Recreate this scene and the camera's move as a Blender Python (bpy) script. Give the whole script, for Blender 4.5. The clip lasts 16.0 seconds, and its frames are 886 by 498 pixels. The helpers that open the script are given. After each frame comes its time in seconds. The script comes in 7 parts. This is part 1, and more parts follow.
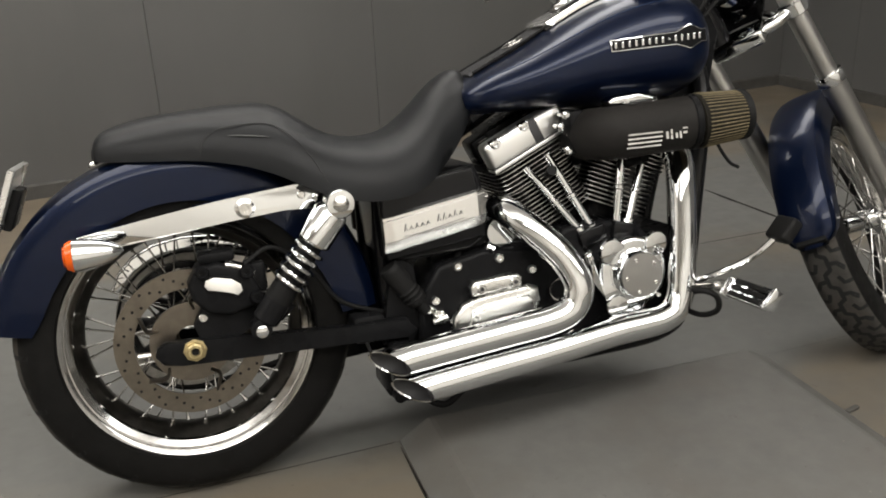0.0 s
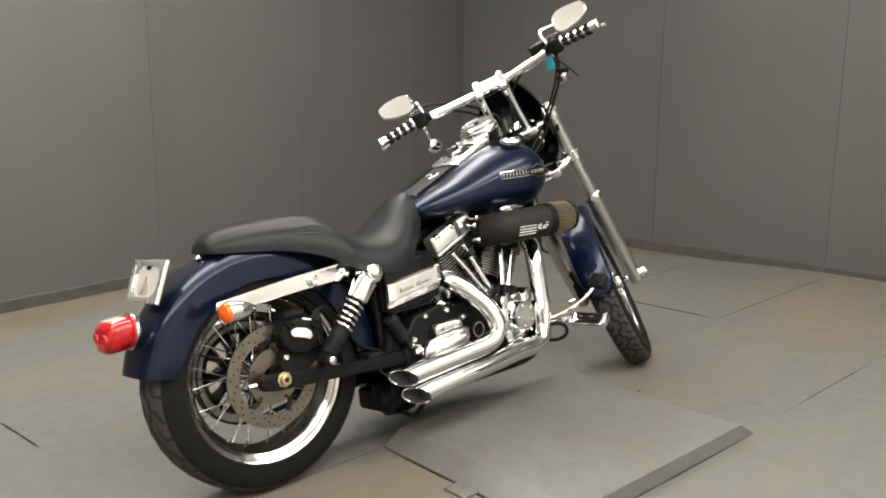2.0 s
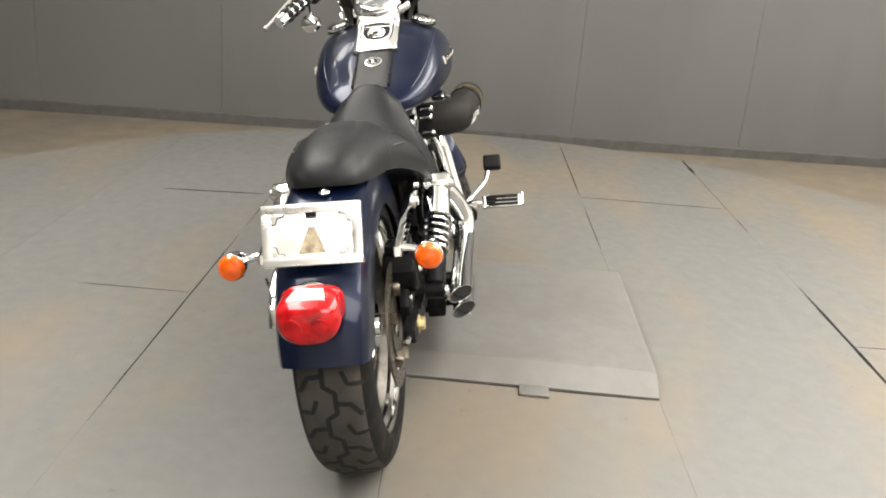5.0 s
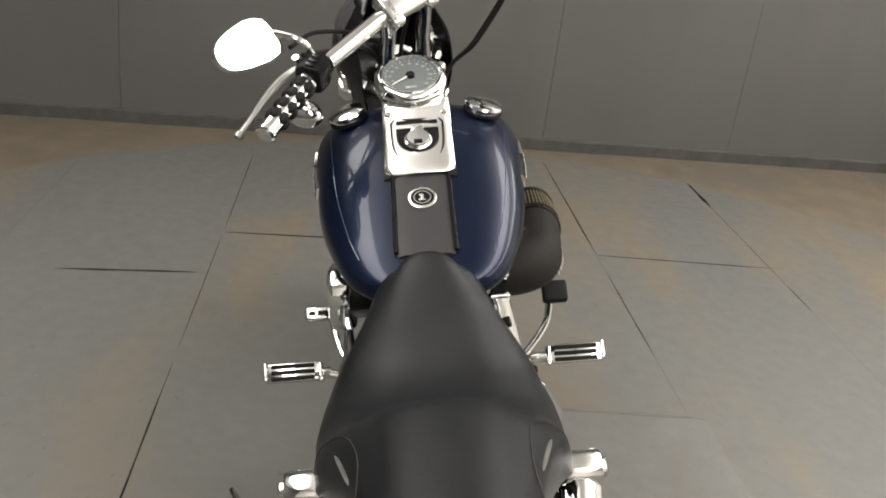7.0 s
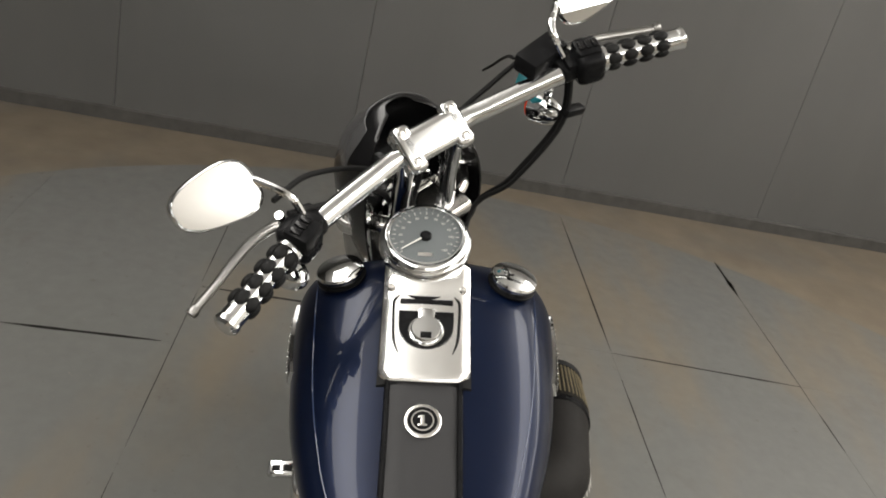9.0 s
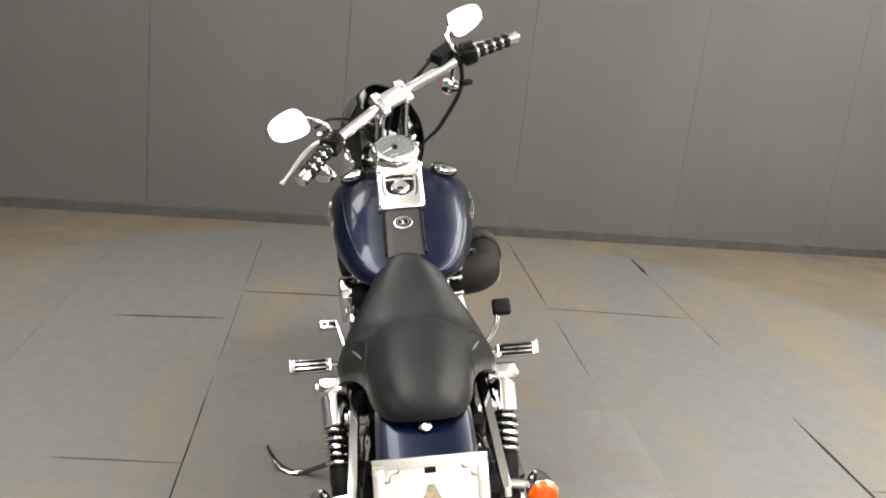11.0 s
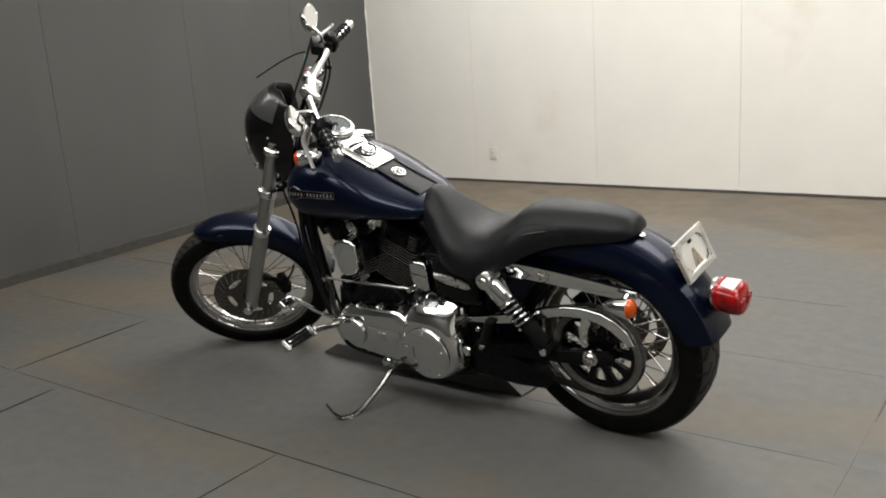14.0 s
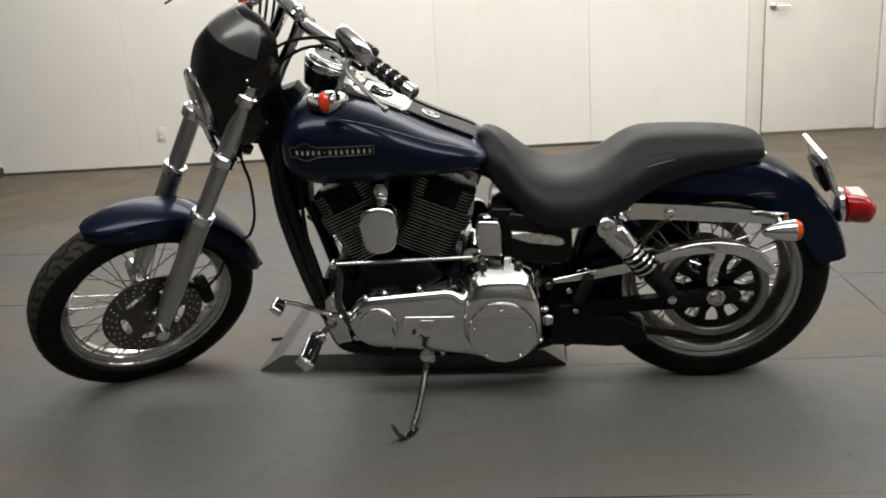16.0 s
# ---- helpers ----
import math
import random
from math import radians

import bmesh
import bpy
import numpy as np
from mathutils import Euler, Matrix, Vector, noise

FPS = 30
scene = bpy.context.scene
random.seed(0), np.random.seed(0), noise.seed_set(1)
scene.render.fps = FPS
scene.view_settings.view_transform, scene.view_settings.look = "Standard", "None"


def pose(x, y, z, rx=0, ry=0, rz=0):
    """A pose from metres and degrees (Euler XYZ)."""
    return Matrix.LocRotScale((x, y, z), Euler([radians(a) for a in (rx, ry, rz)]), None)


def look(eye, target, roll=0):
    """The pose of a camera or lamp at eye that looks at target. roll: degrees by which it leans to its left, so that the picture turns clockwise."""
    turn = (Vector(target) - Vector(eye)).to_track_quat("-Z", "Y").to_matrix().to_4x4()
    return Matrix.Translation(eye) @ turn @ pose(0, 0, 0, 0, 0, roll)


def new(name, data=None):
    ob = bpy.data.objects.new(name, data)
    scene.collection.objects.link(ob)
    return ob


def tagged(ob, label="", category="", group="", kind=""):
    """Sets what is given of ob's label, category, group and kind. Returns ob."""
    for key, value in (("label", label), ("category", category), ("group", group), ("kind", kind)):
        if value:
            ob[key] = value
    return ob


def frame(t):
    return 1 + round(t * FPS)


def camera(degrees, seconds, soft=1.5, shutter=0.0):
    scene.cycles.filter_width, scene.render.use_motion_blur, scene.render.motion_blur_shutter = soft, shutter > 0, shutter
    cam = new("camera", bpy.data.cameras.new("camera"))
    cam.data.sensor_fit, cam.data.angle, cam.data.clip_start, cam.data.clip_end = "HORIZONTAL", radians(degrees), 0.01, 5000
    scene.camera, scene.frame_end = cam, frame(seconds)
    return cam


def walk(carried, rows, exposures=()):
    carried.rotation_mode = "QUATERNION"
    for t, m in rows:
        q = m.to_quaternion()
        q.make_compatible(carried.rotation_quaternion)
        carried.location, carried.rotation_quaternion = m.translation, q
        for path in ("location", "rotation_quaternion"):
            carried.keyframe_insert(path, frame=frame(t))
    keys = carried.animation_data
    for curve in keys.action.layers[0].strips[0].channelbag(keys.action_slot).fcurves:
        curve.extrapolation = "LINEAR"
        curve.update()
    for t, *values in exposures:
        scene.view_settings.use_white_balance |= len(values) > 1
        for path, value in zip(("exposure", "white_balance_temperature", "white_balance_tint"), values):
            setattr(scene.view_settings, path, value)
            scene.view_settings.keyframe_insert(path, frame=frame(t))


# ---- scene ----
cam = camera(53.2, 16.0, soft=1.9)
PATH = [
    (0, (0.004, -1.691, 1.129), (0.56, 0.087, 0.402), -2.5),
    (0.5, (-0.271, -1.559, 1.127), (0.648, 0.06, 0.397), -0.3),
    (1, (-0.574, -1.662, 1.193), (0.557, -0.139, 0.559), -0.9),
    (1.5, (-0.911, -1.964, 1.19), (0.312, -0.45, 0.729), -0.7),
    (2, (-1.273, -2.114, 1.212), (0.057, -0.677, 0.804), 0.3),
    (2.5, (-1.659, -2.046, 1.231), (-0.165, -0.781, 0.821), 1.0),
    (3, (-1.861, -1.684, 1.202), (-0.233, -0.605, 0.771), 1.6),
    (3.5, (-2.035, -1.196, 1.201), (-0.302, -0.349, 0.673), 2.7),
    (3.7, (-2.089, -1.05, 1.168), (-0.297, -0.33, 0.647), 3.0),
    (5.8, (-1.52, 0.125, 1.232), (0.336, 0.021, 0.494), 6.7),
    (6, (-1.395, 0.167, 1.272), (0.46, 0.06, 0.533), 7.8),
    (6.5, (-1.055, 0.267, 1.346), (0.797, 0.03, 0.628), 9.0),
    (7, (-0.747, 0.248, 1.377), (1.087, 0.056, 0.601), 7.2),
    (7.5, (-0.456, 0.24, 1.4), (1.306, 0.056, 0.472), 9.0),
    (8, (-0.236, 0.263, 1.449), (1.508, 0.057, 0.491), 11.8),
    (8.5, (-0.203, 0.278, 1.523), (1.584, 0.069, 0.649), 13.5),
    (8.7, (-0.207, 0.281, 1.552), (1.594, 0.08, 0.707), 14.1),
    (11, (-1.603, 0.273, 1.425), (0.315, 0.069, 0.894), 6.4),
    (11.5, (-2.054, 0.476, 1.321), (-0.145, 0.163, 0.811), 2.9),
    (12, (-2.298, 0.831, 1.266), (-0.395, 0.417, 0.81), -0.2),
    (12.5, (-2.279, 1.317, 1.255), (-0.465, 0.578, 0.851), -1.2),
    (13, (-2.124, 1.814, 1.273), (-0.498, 0.721, 0.87), -1.6),
    (13.5, (-1.712, 2.199, 1.292), (-0.26, 0.888, 0.88), -4.1),
    (14, (-1.23, 2.467, 1.301), (-0.036, 0.935, 0.823), -3.9),
    (14.5, (-0.689, 2.596, 1.253), (0.236, 0.887, 0.778), -5.0),
    (15, (-0.213, 2.699, 1.235), (0.42, 0.869, 0.735), -4.4),
    (15.5, (0.175, 2.674, 1.199), (0.553, 0.777, 0.692), -4.9),
    (16, (0.475, 2.559, 1.172), (0.69, 0.654, 0.601), -3.8),
]
walk(cam, [(t, look(eye, target, roll)) for t, eye, target, roll in PATH], [(0, -0.05, 6650, 10.5), (1.0, 0.1, 6700, 10.5), (1.5, 0.32, 6750, 11), (2.0, 0.65, 6780, 11), (2.5, 1.01, 6800, 11), (3.0, 1.14, 6780, 11), (3.5, 1.27, 6720, 11), (5.8, 0.66, 6780, 11), (6.5, 0.37, 6750, 11), (7.5, 0.31, 6700, 11), (8.0, 0.2, 6650, 11), (8.5, -0.08, 6640, 10.5), (11, 0.77, 6760, 11), (11.5, 0.61, 6700, 11), (12.0, 0.52, 6650, 10.5), (12.5, -0.05, 6550, 10.5), (13.0, -0.44, 6520, 10), (13.5, -0.32, 6500, 10), (15, -0.26, 6500, 10), (15.5, -0.25, 6500, 10), (16, -0.23, 6500, 10)])

H_FLOOR = -0.18           # hall floor below the round deck
CEIL = 3.35

# ---- light ----
world = bpy.data.worlds.new("world")
scene.world = world
world.use_nodes = True
world.node_tree.nodes["Background"].inputs["Color"].default_value = (0.9, 0.95, 1.0, 1)
world.node_tree.nodes["Background"].inputs["Strength"].default_value = 0.02


def hanging_lamp(x, y, long, wide, down, up, z=2.85):
    """An added lamp out of view: shines down, and up to brighten the ceiling."""
    for turn, power in ((0, down), (180, up)):
        data = bpy.data.lights.new("hanging_lamp", "AREA")
        data.shape, data.size, data.size_y, data.energy = "RECTANGLE", long, wide, power
        data.color = (1.0, 0.985, 0.950)
        new("hanging_lamp", data).matrix_world = pose(x, y, z + (0.02 if turn else 0.0), turn)


# unseen lamps added to light the hall and brighten reflections
for lx, ly, long, wide, down, up in ((0.2, 1.6, 5.0, 0.8, 88, 84), (0.3, -1.6, 5.0, 0.8, 86, 74), (1.35, -3.4, 6.4, 0.7, 102, 70), (-3.6, -1.0, 1.8, 2.4, 56, 44)):
    hanging_lamp(lx, ly, long, wide, down, up)


# ---- materials ----
def material(name, base=(0.5, 0.5, 0.5), rough=0.5, metal=0.0, coat=0.0, coat_rough=0.05, spec=0.5,
             vary=0.0, scale=8.0, second=None, second_scale=1.5, second_edge=(0.45, 0.65), bump=0.0, bump_scale=60.0,
             rough_vary=0.0, per_piece=0.0, specks=None, transmission=0.0, ior=1.45, stretch=None):
    """A surface: base colour with fine mottling, patches of a second colour, fine relief and uneven gloss."""
    m = bpy.data.materials.new(name)
    m.use_nodes = True
    nt = m.node_tree
    n, link = nt.nodes, nt.links.new
    b = n["Principled BSDF"]
    b.inputs["Roughness"].default_value = rough
    b.inputs["Metallic"].default_value = metal
    b.inputs["Coat Weight"].default_value = coat
    b.inputs["Coat Roughness"].default_value = coat_rough
    b.inputs["Specular IOR Level"].default_value = spec
    b.inputs["Transmission Weight"].default_value = transmission
    b.inputs["IOR"].default_value = ior
    b.inputs["Base Color"].default_value = (*base, 1)
    coord = n.new("ShaderNodeTexCoord")
    colour = None

    def tex(s, detail=4.0, roughness=0.55):
        t = n.new("ShaderNodeTexNoise")
        t.inputs["Scale"].default_value = s
        t.inputs["Detail"].default_value = detail
        t.inputs["Roughness"].default_value = roughness
        link(coord.outputs["Object"], t.inputs["Vector"])
        return t

    if vary > 0 or second or per_piece > 0:
        t = tex(scale)
        ramp = n.new("ShaderNodeMapRange")
        ramp.inputs["From Min"].default_value, ramp.inputs["From Max"].default_value = 0.3, 0.7
        ramp.inputs["To Min"].default_value, ramp.inputs["To Max"].default_value = 1 - vary, 1 + vary
        link(t.outputs["Fac"], ramp.inputs["Value"])
        mul = n.new("ShaderNodeVectorMath")
        mul.operation = "SCALE"
        mul.inputs[0].default_value = base
        link(ramp.outputs["Result"], mul.inputs["Scale"])
        colour = mul.outputs["Vector"]
    if second:
        t2 = tex(second_scale, 5.0, 0.6)
        if stretch:
            mapping = n.new("ShaderNodeMapping")
            mapping.inputs["Scale"].default_value = stretch
            link(coord.outputs["Object"], mapping.inputs["Vector"])
            link(mapping.outputs["Vector"], t2.inputs["Vector"])
        r2 = n.new("ShaderNodeMapRange")
        r2.interpolation_type = "SMOOTHSTEP"
        r2.inputs["From Min"].default_value, r2.inputs["From Max"].default_value = second_edge
        link(t2.outputs["Fac"], r2.inputs["Value"])
        mix = n.new("ShaderNodeMix")
        mix.data_type = "RGBA"
        link(r2.outputs["Result"], mix.inputs["Factor"])
        link(colour, mix.inputs["A"])
        mix.inputs["B"].default_value = (*second, 1)
        colour = mix.outputs["Result"]
    if specks:
        for s_scale, lo, hi, amount, tint in ((16.0, 0.65, 0.70, 0.65, 1.0), (4.5, 0.61, 0.74, 0.34, 1.0), (38.0, 0.67, 0.71, 0.6, 0.7), (27.0, 0.70, 0.73, 0.55, 3.4)):
            t3 = tex(s_scale, 6.0, 0.65)
            r5 = n.new("ShaderNodeMapRange")
            r5.inputs["From Min"].default_value, r5.inputs["From Max"].default_value = lo, hi
            r5.inputs["To Max"].default_value = amount
            link(t3.outputs["Fac"], r5.inputs["Value"])
            mix = n.new("ShaderNodeMix")
            mix.data_type = "RGBA"
            link(r5.outputs["Result"], mix.inputs["Factor"])
            link(colour, mix.inputs["A"])
            mix.inputs["B"].default_value = (*[c * tint for c in specks], 1)
            colour = mix.outputs["Result"]
    if per_piece > 0:
        info = n.new("ShaderNodeObjectInfo")
        r3 = n.new("ShaderNodeMapRange")
        r3.inputs["To Min"].default_value, r3.inputs["To Max"].default_value = 1 - per_piece, 1 + per_piece
        link(info.outputs["Random"], r3.inputs["Value"])
        mul = n.new("ShaderNodeVectorMath")
        mul.operation = "SCALE"
        link(colour, mul.inputs[0])
        link(r3.outputs["Result"], mul.inputs["Scale"])
        colour = mul.outputs["Vector"]
    if colour is not None:
        link(colour, b.inputs["Base Color"])
    if rough_vary > 0:
        t = tex(scale * 0.7)
        r4 = n.new("ShaderNodeMapRange")
        r4.inputs["From Min"].default_value, r4.inputs["From Max"].default_value = 0.3, 0.7
        r4.inputs["To Min"].default_value = max(0.0, rough - rough_vary)
        r4.inputs["To Max"].default_value = min(1.0, rough + rough_vary)
        link(t.outputs["Fac"], r4.inputs["Value"])
        link(r4.outputs["Result"], b.inputs["Roughness"])
    if bump > 0:
        t = tex(bump_scale, 3.0)
        bp = n.new("ShaderNodeBump")
        bp.inputs["Strength"].default_value = bump
        bp.inputs["Distance"].default_value = 0.002
        link(t.outputs["Fac"], bp.inputs["Height"])
        link(bp.outputs["Normal"], b.inputs["Normal"])
    return m


M_DECK = material("grey_deck_paint", (0.0922, 0.0925, 0.0868), 0.55, vary=0.055, scale=22, second=(0.117, 0.099, 0.0735), stretch=(0.45, 1.3, 1.0),
                  second_scale=1.0, second_edge=(0.46, 0.66), specks=(0.06, 0.05096, 0.04003), bump=0.10, bump_scale=45, rough_vary=0.05, per_piece=0.014)
M_RAMP = material("grey_ramp_paint", (0.098, 0.09653, 0.09053), 0.55, vary=0.10, scale=18, second=(0.088, 0.0833, 0.07529),
                  second_scale=3.0, second_edge=(0.5, 0.7), specks=(0.066, 0.0588, 0.04956), bump=0.25, bump_scale=45, rough_vary=0.05)
M_DECK_UNDER = material("dark_underlay", (0.02, 0.02, 0.02), 0.9)
M_FLOOR = material("brown_concrete", (0.134, 0.1095, 0.0790), 0.6, vary=0.12, scale=5, second=(0.105, 0.09408, 0.07719),
                   second_scale=1.1, second_edge=(0.45, 0.7), bump=0.3, bump_scale=40, rough_vary=0.1)
M_DARKWALL = material("dark_grey_wall_paint", (0.0862, 0.0857, 0.0840), 0.34, spec=0.6, vary=0.03, scale=2.2, second=(0.0792, 0.0787, 0.0772), second_scale=0.8, second_edge=(0.42, 0.66), stretch=(1.6, 1.6, 0.35), bump=0.10, bump_scale=24, rough_vary=0.04, per_piece=0.015)
M_DARKTRIM = material("dark_trim", (0.05, 0.048, 0.044), 0.7, vary=0.25, scale=12)
M_WHITEWALL = material("white_wall_panel", (0.80, 0.780, 0.735), 0.45, vary=0.02, scale=3, second=(0.73, 0.68, 0.61),
                       second_scale=1.3, second_edge=(0.58, 0.8), bump=0.1, bump_scale=80, rough_vary=0.1, per_piece=0.02)
M_WHITEDOOR = material("white_door_paint", (0.80, 0.765, 0.71), 0.42, vary=0.03, scale=4, second=(0.55, 0.50, 0.42),
                       second_scale=3.0, second_edge=(0.66, 0.85))
M_CEIL = material("white_ceiling", (0.82, 0.81, 0.79), 0.8, vary=0.03, scale=2)
M_SEAM = material("black_gap_dirt", (0.012, 0.011, 0.010), 0.95, spec=0.1, vary=0.4, scale=25)
M_BLUE = material("deep_blue_metallic_paint", (0.0022, 0.0058, 0.0205), 0.30, metal=0.45, coat=0.29, coat_rough=0.03, spec=0.15, vary=0.12, scale=900)
M_TAG = material("grey_tag_print", (0.07, 0.07, 0.068), 0.6, vary=0.3, scale=60)
M_PINSTRIPE = material("light_blue_pinstripe", (0.010, 0.026, 0.075), 0.3, coat=0.6)
M_CHROME = material("chrome", (0.70, 0.71, 0.715), 0.045, metal=1.0, rough_vary=0.02, scale=30)
# chrome toned down evenly for rims and spokes
M_RIM = material("dusty_chrome", (0.46, 0.455, 0.445), 0.14, metal=1.0, rough_vary=0.06, scale=60, vary=0.12)
M_PULLEY = material("worn_pulley_alloy", (0.27, 0.262, 0.245), 0.40, metal=1.0, vary=0.2, scale=60, rough_vary=0.08)
# rear spoke bed: chrome coloured dark brown for the reflections in it
M_BED = material("dull_spoke_bed", (0.085, 0.080, 0.072), 0.36, metal=1.0, vary=0.3, scale=40, rough_vary=0.08)
M_DARKSTEEL = material("dark_worn_steel", (0.11, 0.105, 0.10), 0.34, metal=1.0, rough_vary=0.1, scale=30)
M_CONSOLE = material("satin_chrome", (0.90, 0.90, 0.89), 0.24, metal=1.0, rough_vary=0.04, scale=30)
M_DULLCHROME = material("worn_chrome", (0.66, 0.65, 0.63), 0.2, metal=1.0, rough_vary=0.08, scale=40)
M_ALU = material("silver_fork_alloy", (0.43, 0.425, 0.41), 0.34, metal=1.0, rough_vary=0.06, scale=30)
M_LEVER = material("dull_lever_steel", (0.26, 0.255, 0.245), 0.38, metal=1.0, rough_vary=0.08, scale=40)
M_BRIGHT = material("satin_alloy", (0.78, 0.78, 0.76), 0.28, metal=1.0, rough_vary=0.08, scale=30)
M_STEEL = material("brown_disc_steel", (0.165, 0.145, 0.120), 0.36, metal=1.0, vary=0.15, scale=40, rough_vary=0.08)
M_DARKDISC = material("dark_disc_steel", (0.120, 0.110, 0.094), 0.38, metal=1.0, vary=0.15, scale=40, rough_vary=0.08)
M_BLACK = material("gloss_black", (0.0060, 0.0060, 0.0065), 0.13, spec=0.16, coat=0.10, rough_vary=0.05, scale=20)
M_SATIN = material("satin_black", (0.0072, 0.0073, 0.0078), 0.30, spec=0.07, vary=0.15, scale=30, rough_vary=0.1)
M_CRINKLE = material("crinkle_black", (0.0060, 0.0061, 0.0066), 0.24, spec=0.08, bump=0.25, bump_scale=500, rough_vary=0.08, scale=30)
M_RUBBER = material("tyre_rubber", (0.0066, 0.0064, 0.0062), 0.6, spec=0.09, vary=0.2, scale=30, second=(0.0105, 0.0098, 0.0088), second_scale=9,
                    second_edge=(0.52, 0.8), bump=0.2, bump_scale=200, rough_vary=0.1)
M_TREADBAND = material("dusty_tread_rubber", (0.036, 0.034, 0.031), 0.72, spec=0.16, vary=0.25, scale=25, second=(0.042, 0.038, 0.033), second_scale=14, bump=0.3, bump_scale=150)
# near-black that colours in the shade of grooves, holes and bores
M_SHADE = material("tread_groove", (0.002, 0.002, 0.002), 0.9)
M_BLACKRUBBER = material("black_rubber", (0.0085, 0.0085, 0.0085), 0.55, spec=0.12, bump=0.15, bump_scale=200)
M_VINYL = material("black_vinyl", (0.0075, 0.0082, 0.0092), 0.38, spec=0.22, bump=0.35, bump_scale=650, rough_vary=0.06, scale=12, vary=0.08)
M_STITCH = material("seam_thread", (0.012, 0.012, 0.012), 0.7)
M_GREYSTRAP = material("grey_strap_vinyl", (0.015, 0.015, 0.016), 0.5, spec=0.35, bump=0.3, bump_scale=600)
M_RED = material("red_lens", (0.27, 0.003, 0.005), 0.10, spec=0.3, coat=0.35, vary=0.55, scale=34)
M_AMBER = material("amber_lens", (0.60, 0.085, 0.004), 0.16, spec=0.3, coat=0.5, vary=0.15, scale=60)
M_CLEAR = material("clear_lens", (0.82, 0.72, 0.70), 0.12, coat=1.0)
M_PLATEFRAME = material("pale_frame_metal", (0.72, 0.715, 0.70), 0.30, metal=0.9, rough_vary=0.06, scale=20)
M_PLATE = material("pale_plate_metal", (0.90, 0.89, 0.86), 0.36, metal=0.75, vary=0.05, scale=20)
M_BRASSY = material("rusty_brass", (0.42, 0.34, 0.18), 0.35, metal=0.8, vary=0.3, scale=60)
M_PINE = material("bare_plate_metal", (0.26, 0.22, 0.155), 0.5, metal=0.2, vary=0.6, scale=45)
# near-black body puts the shade between the pleats in as colour
M_FILTER = material("filter_mesh", (0.010, 0.009, 0.007), 0.7, spec=0.1, vary=0.3, scale=200)
M_PLEAT = material("tan_filter_pleat", (0.115, 0.095, 0.058), 0.7, spec=0.1, vary=0.3, scale=200)
M_INTAKE = material("matt_grey_black_coating", (0.0145, 0.0136, 0.0128), 0.62, spec=0.12, vary=0.12, scale=90, bump=0.3, bump_scale=500)
M_GAUGE = material("grey_gauge_face", (0.085, 0.095, 0.098), 0.6)
M_PRINT = material("light_print", (0.72, 0.71, 0.68), 0.5)
M_DULLPRINT = material("worn_print", (0.40, 0.39, 0.37), 0.5, vary=0.2, scale=80)
M_DARKPRINT = material("dark_print", (0.03, 0.03, 0.032), 0.5)
M_TEAL = material("teal_tag", (0.02, 0.33, 0.40), 0.5)
M_REDAMBER = material("red_orange_lens", (0.72, 0.05, 0.012), 0.12, coat=1.0, vary=0.15, scale=60)
M_MIRROR = material("mirror_glass", (0.93, 0.93, 0.92), 0.01, metal=1.0)
M_BEIGE = material("ivory_plastic", (0.68, 0.65, 0.58), 0.45)


# ---- mesh tools ----
def new_thing(name, label, category, m=None, group="", kind=""):
    ob = new(name)
    if m is not None:
        ob.matrix_world = m
    return tagged(ob, label, category, group, kind)


def finish(bm, smooth=True, sharp=0.62):
    bmesh.ops.recalc_face_normals(bm, faces=bm.faces)
    for f in bm.faces:
        f.smooth = smooth
    if smooth:
        for e in bm.edges:
            if len(e.link_faces) == 2 and e.calc_face_angle(0.0) > sharp:
                e.smooth = False


def part(name, bm, mat, parent=None, label="", m=None, smooth=True, sharp=0.62):
    """Links a bmesh as one mesh object under a thing or part."""
    finish(bm, smooth, sharp)
    me = bpy.data.meshes.new(name)
    bm.to_mesh(me)
    bm.free()
    mats = mat if isinstance(mat, (list, tuple)) else [mat]
    for one in mats:
        me.materials.append(one)
    ob = new(name, me)
    if parent is not None:
        ob.parent = parent
    if m is not None:
        ob.matrix_basis = m
    if label:
        tagged(ob, label)
    return ob


def again(ob, m, parent=None):
    """Another object on the same mesh."""
    o = new(ob.name.split(".")[0], ob.data)
    o.parent = parent if parent is not None else ob.parent
    o.matrix_basis = m
    if "label" in ob:
        o["label"] = ob["label"]
    return o


def join(*bms):
    """One bmesh out of several."""
    out = bms[0]
    for b in bms[1:]:
        tmp = bpy.data.meshes.new("tmp")
        b.to_mesh(tmp)
        b.free()
        out.from_mesh(tmp)
        bpy.data.meshes.remove(tmp)
    return out


def loft(rings, closed=True, caps=True, loop=False):
    bm = bmesh.new()
    vs = [[bm.verts.new(p) for p in ring] for ring in rings]
    k = len(rings[0])
    rows = list(range(len(vs) - 1)) + ([-1] if loop else [])
    for i in rows:
        a, b = vs[i], vs[i + 1]
        for j in range(k if closed else k - 1):
            q = (a[j], a[(j + 1) % k], b[(j + 1) % k], b[j])
            bm.faces.new(q)
    if caps and closed and not loop:
        bm.faces.new(list(reversed(vs[0])))
        bm.faces.new(vs[-1])
    return bm


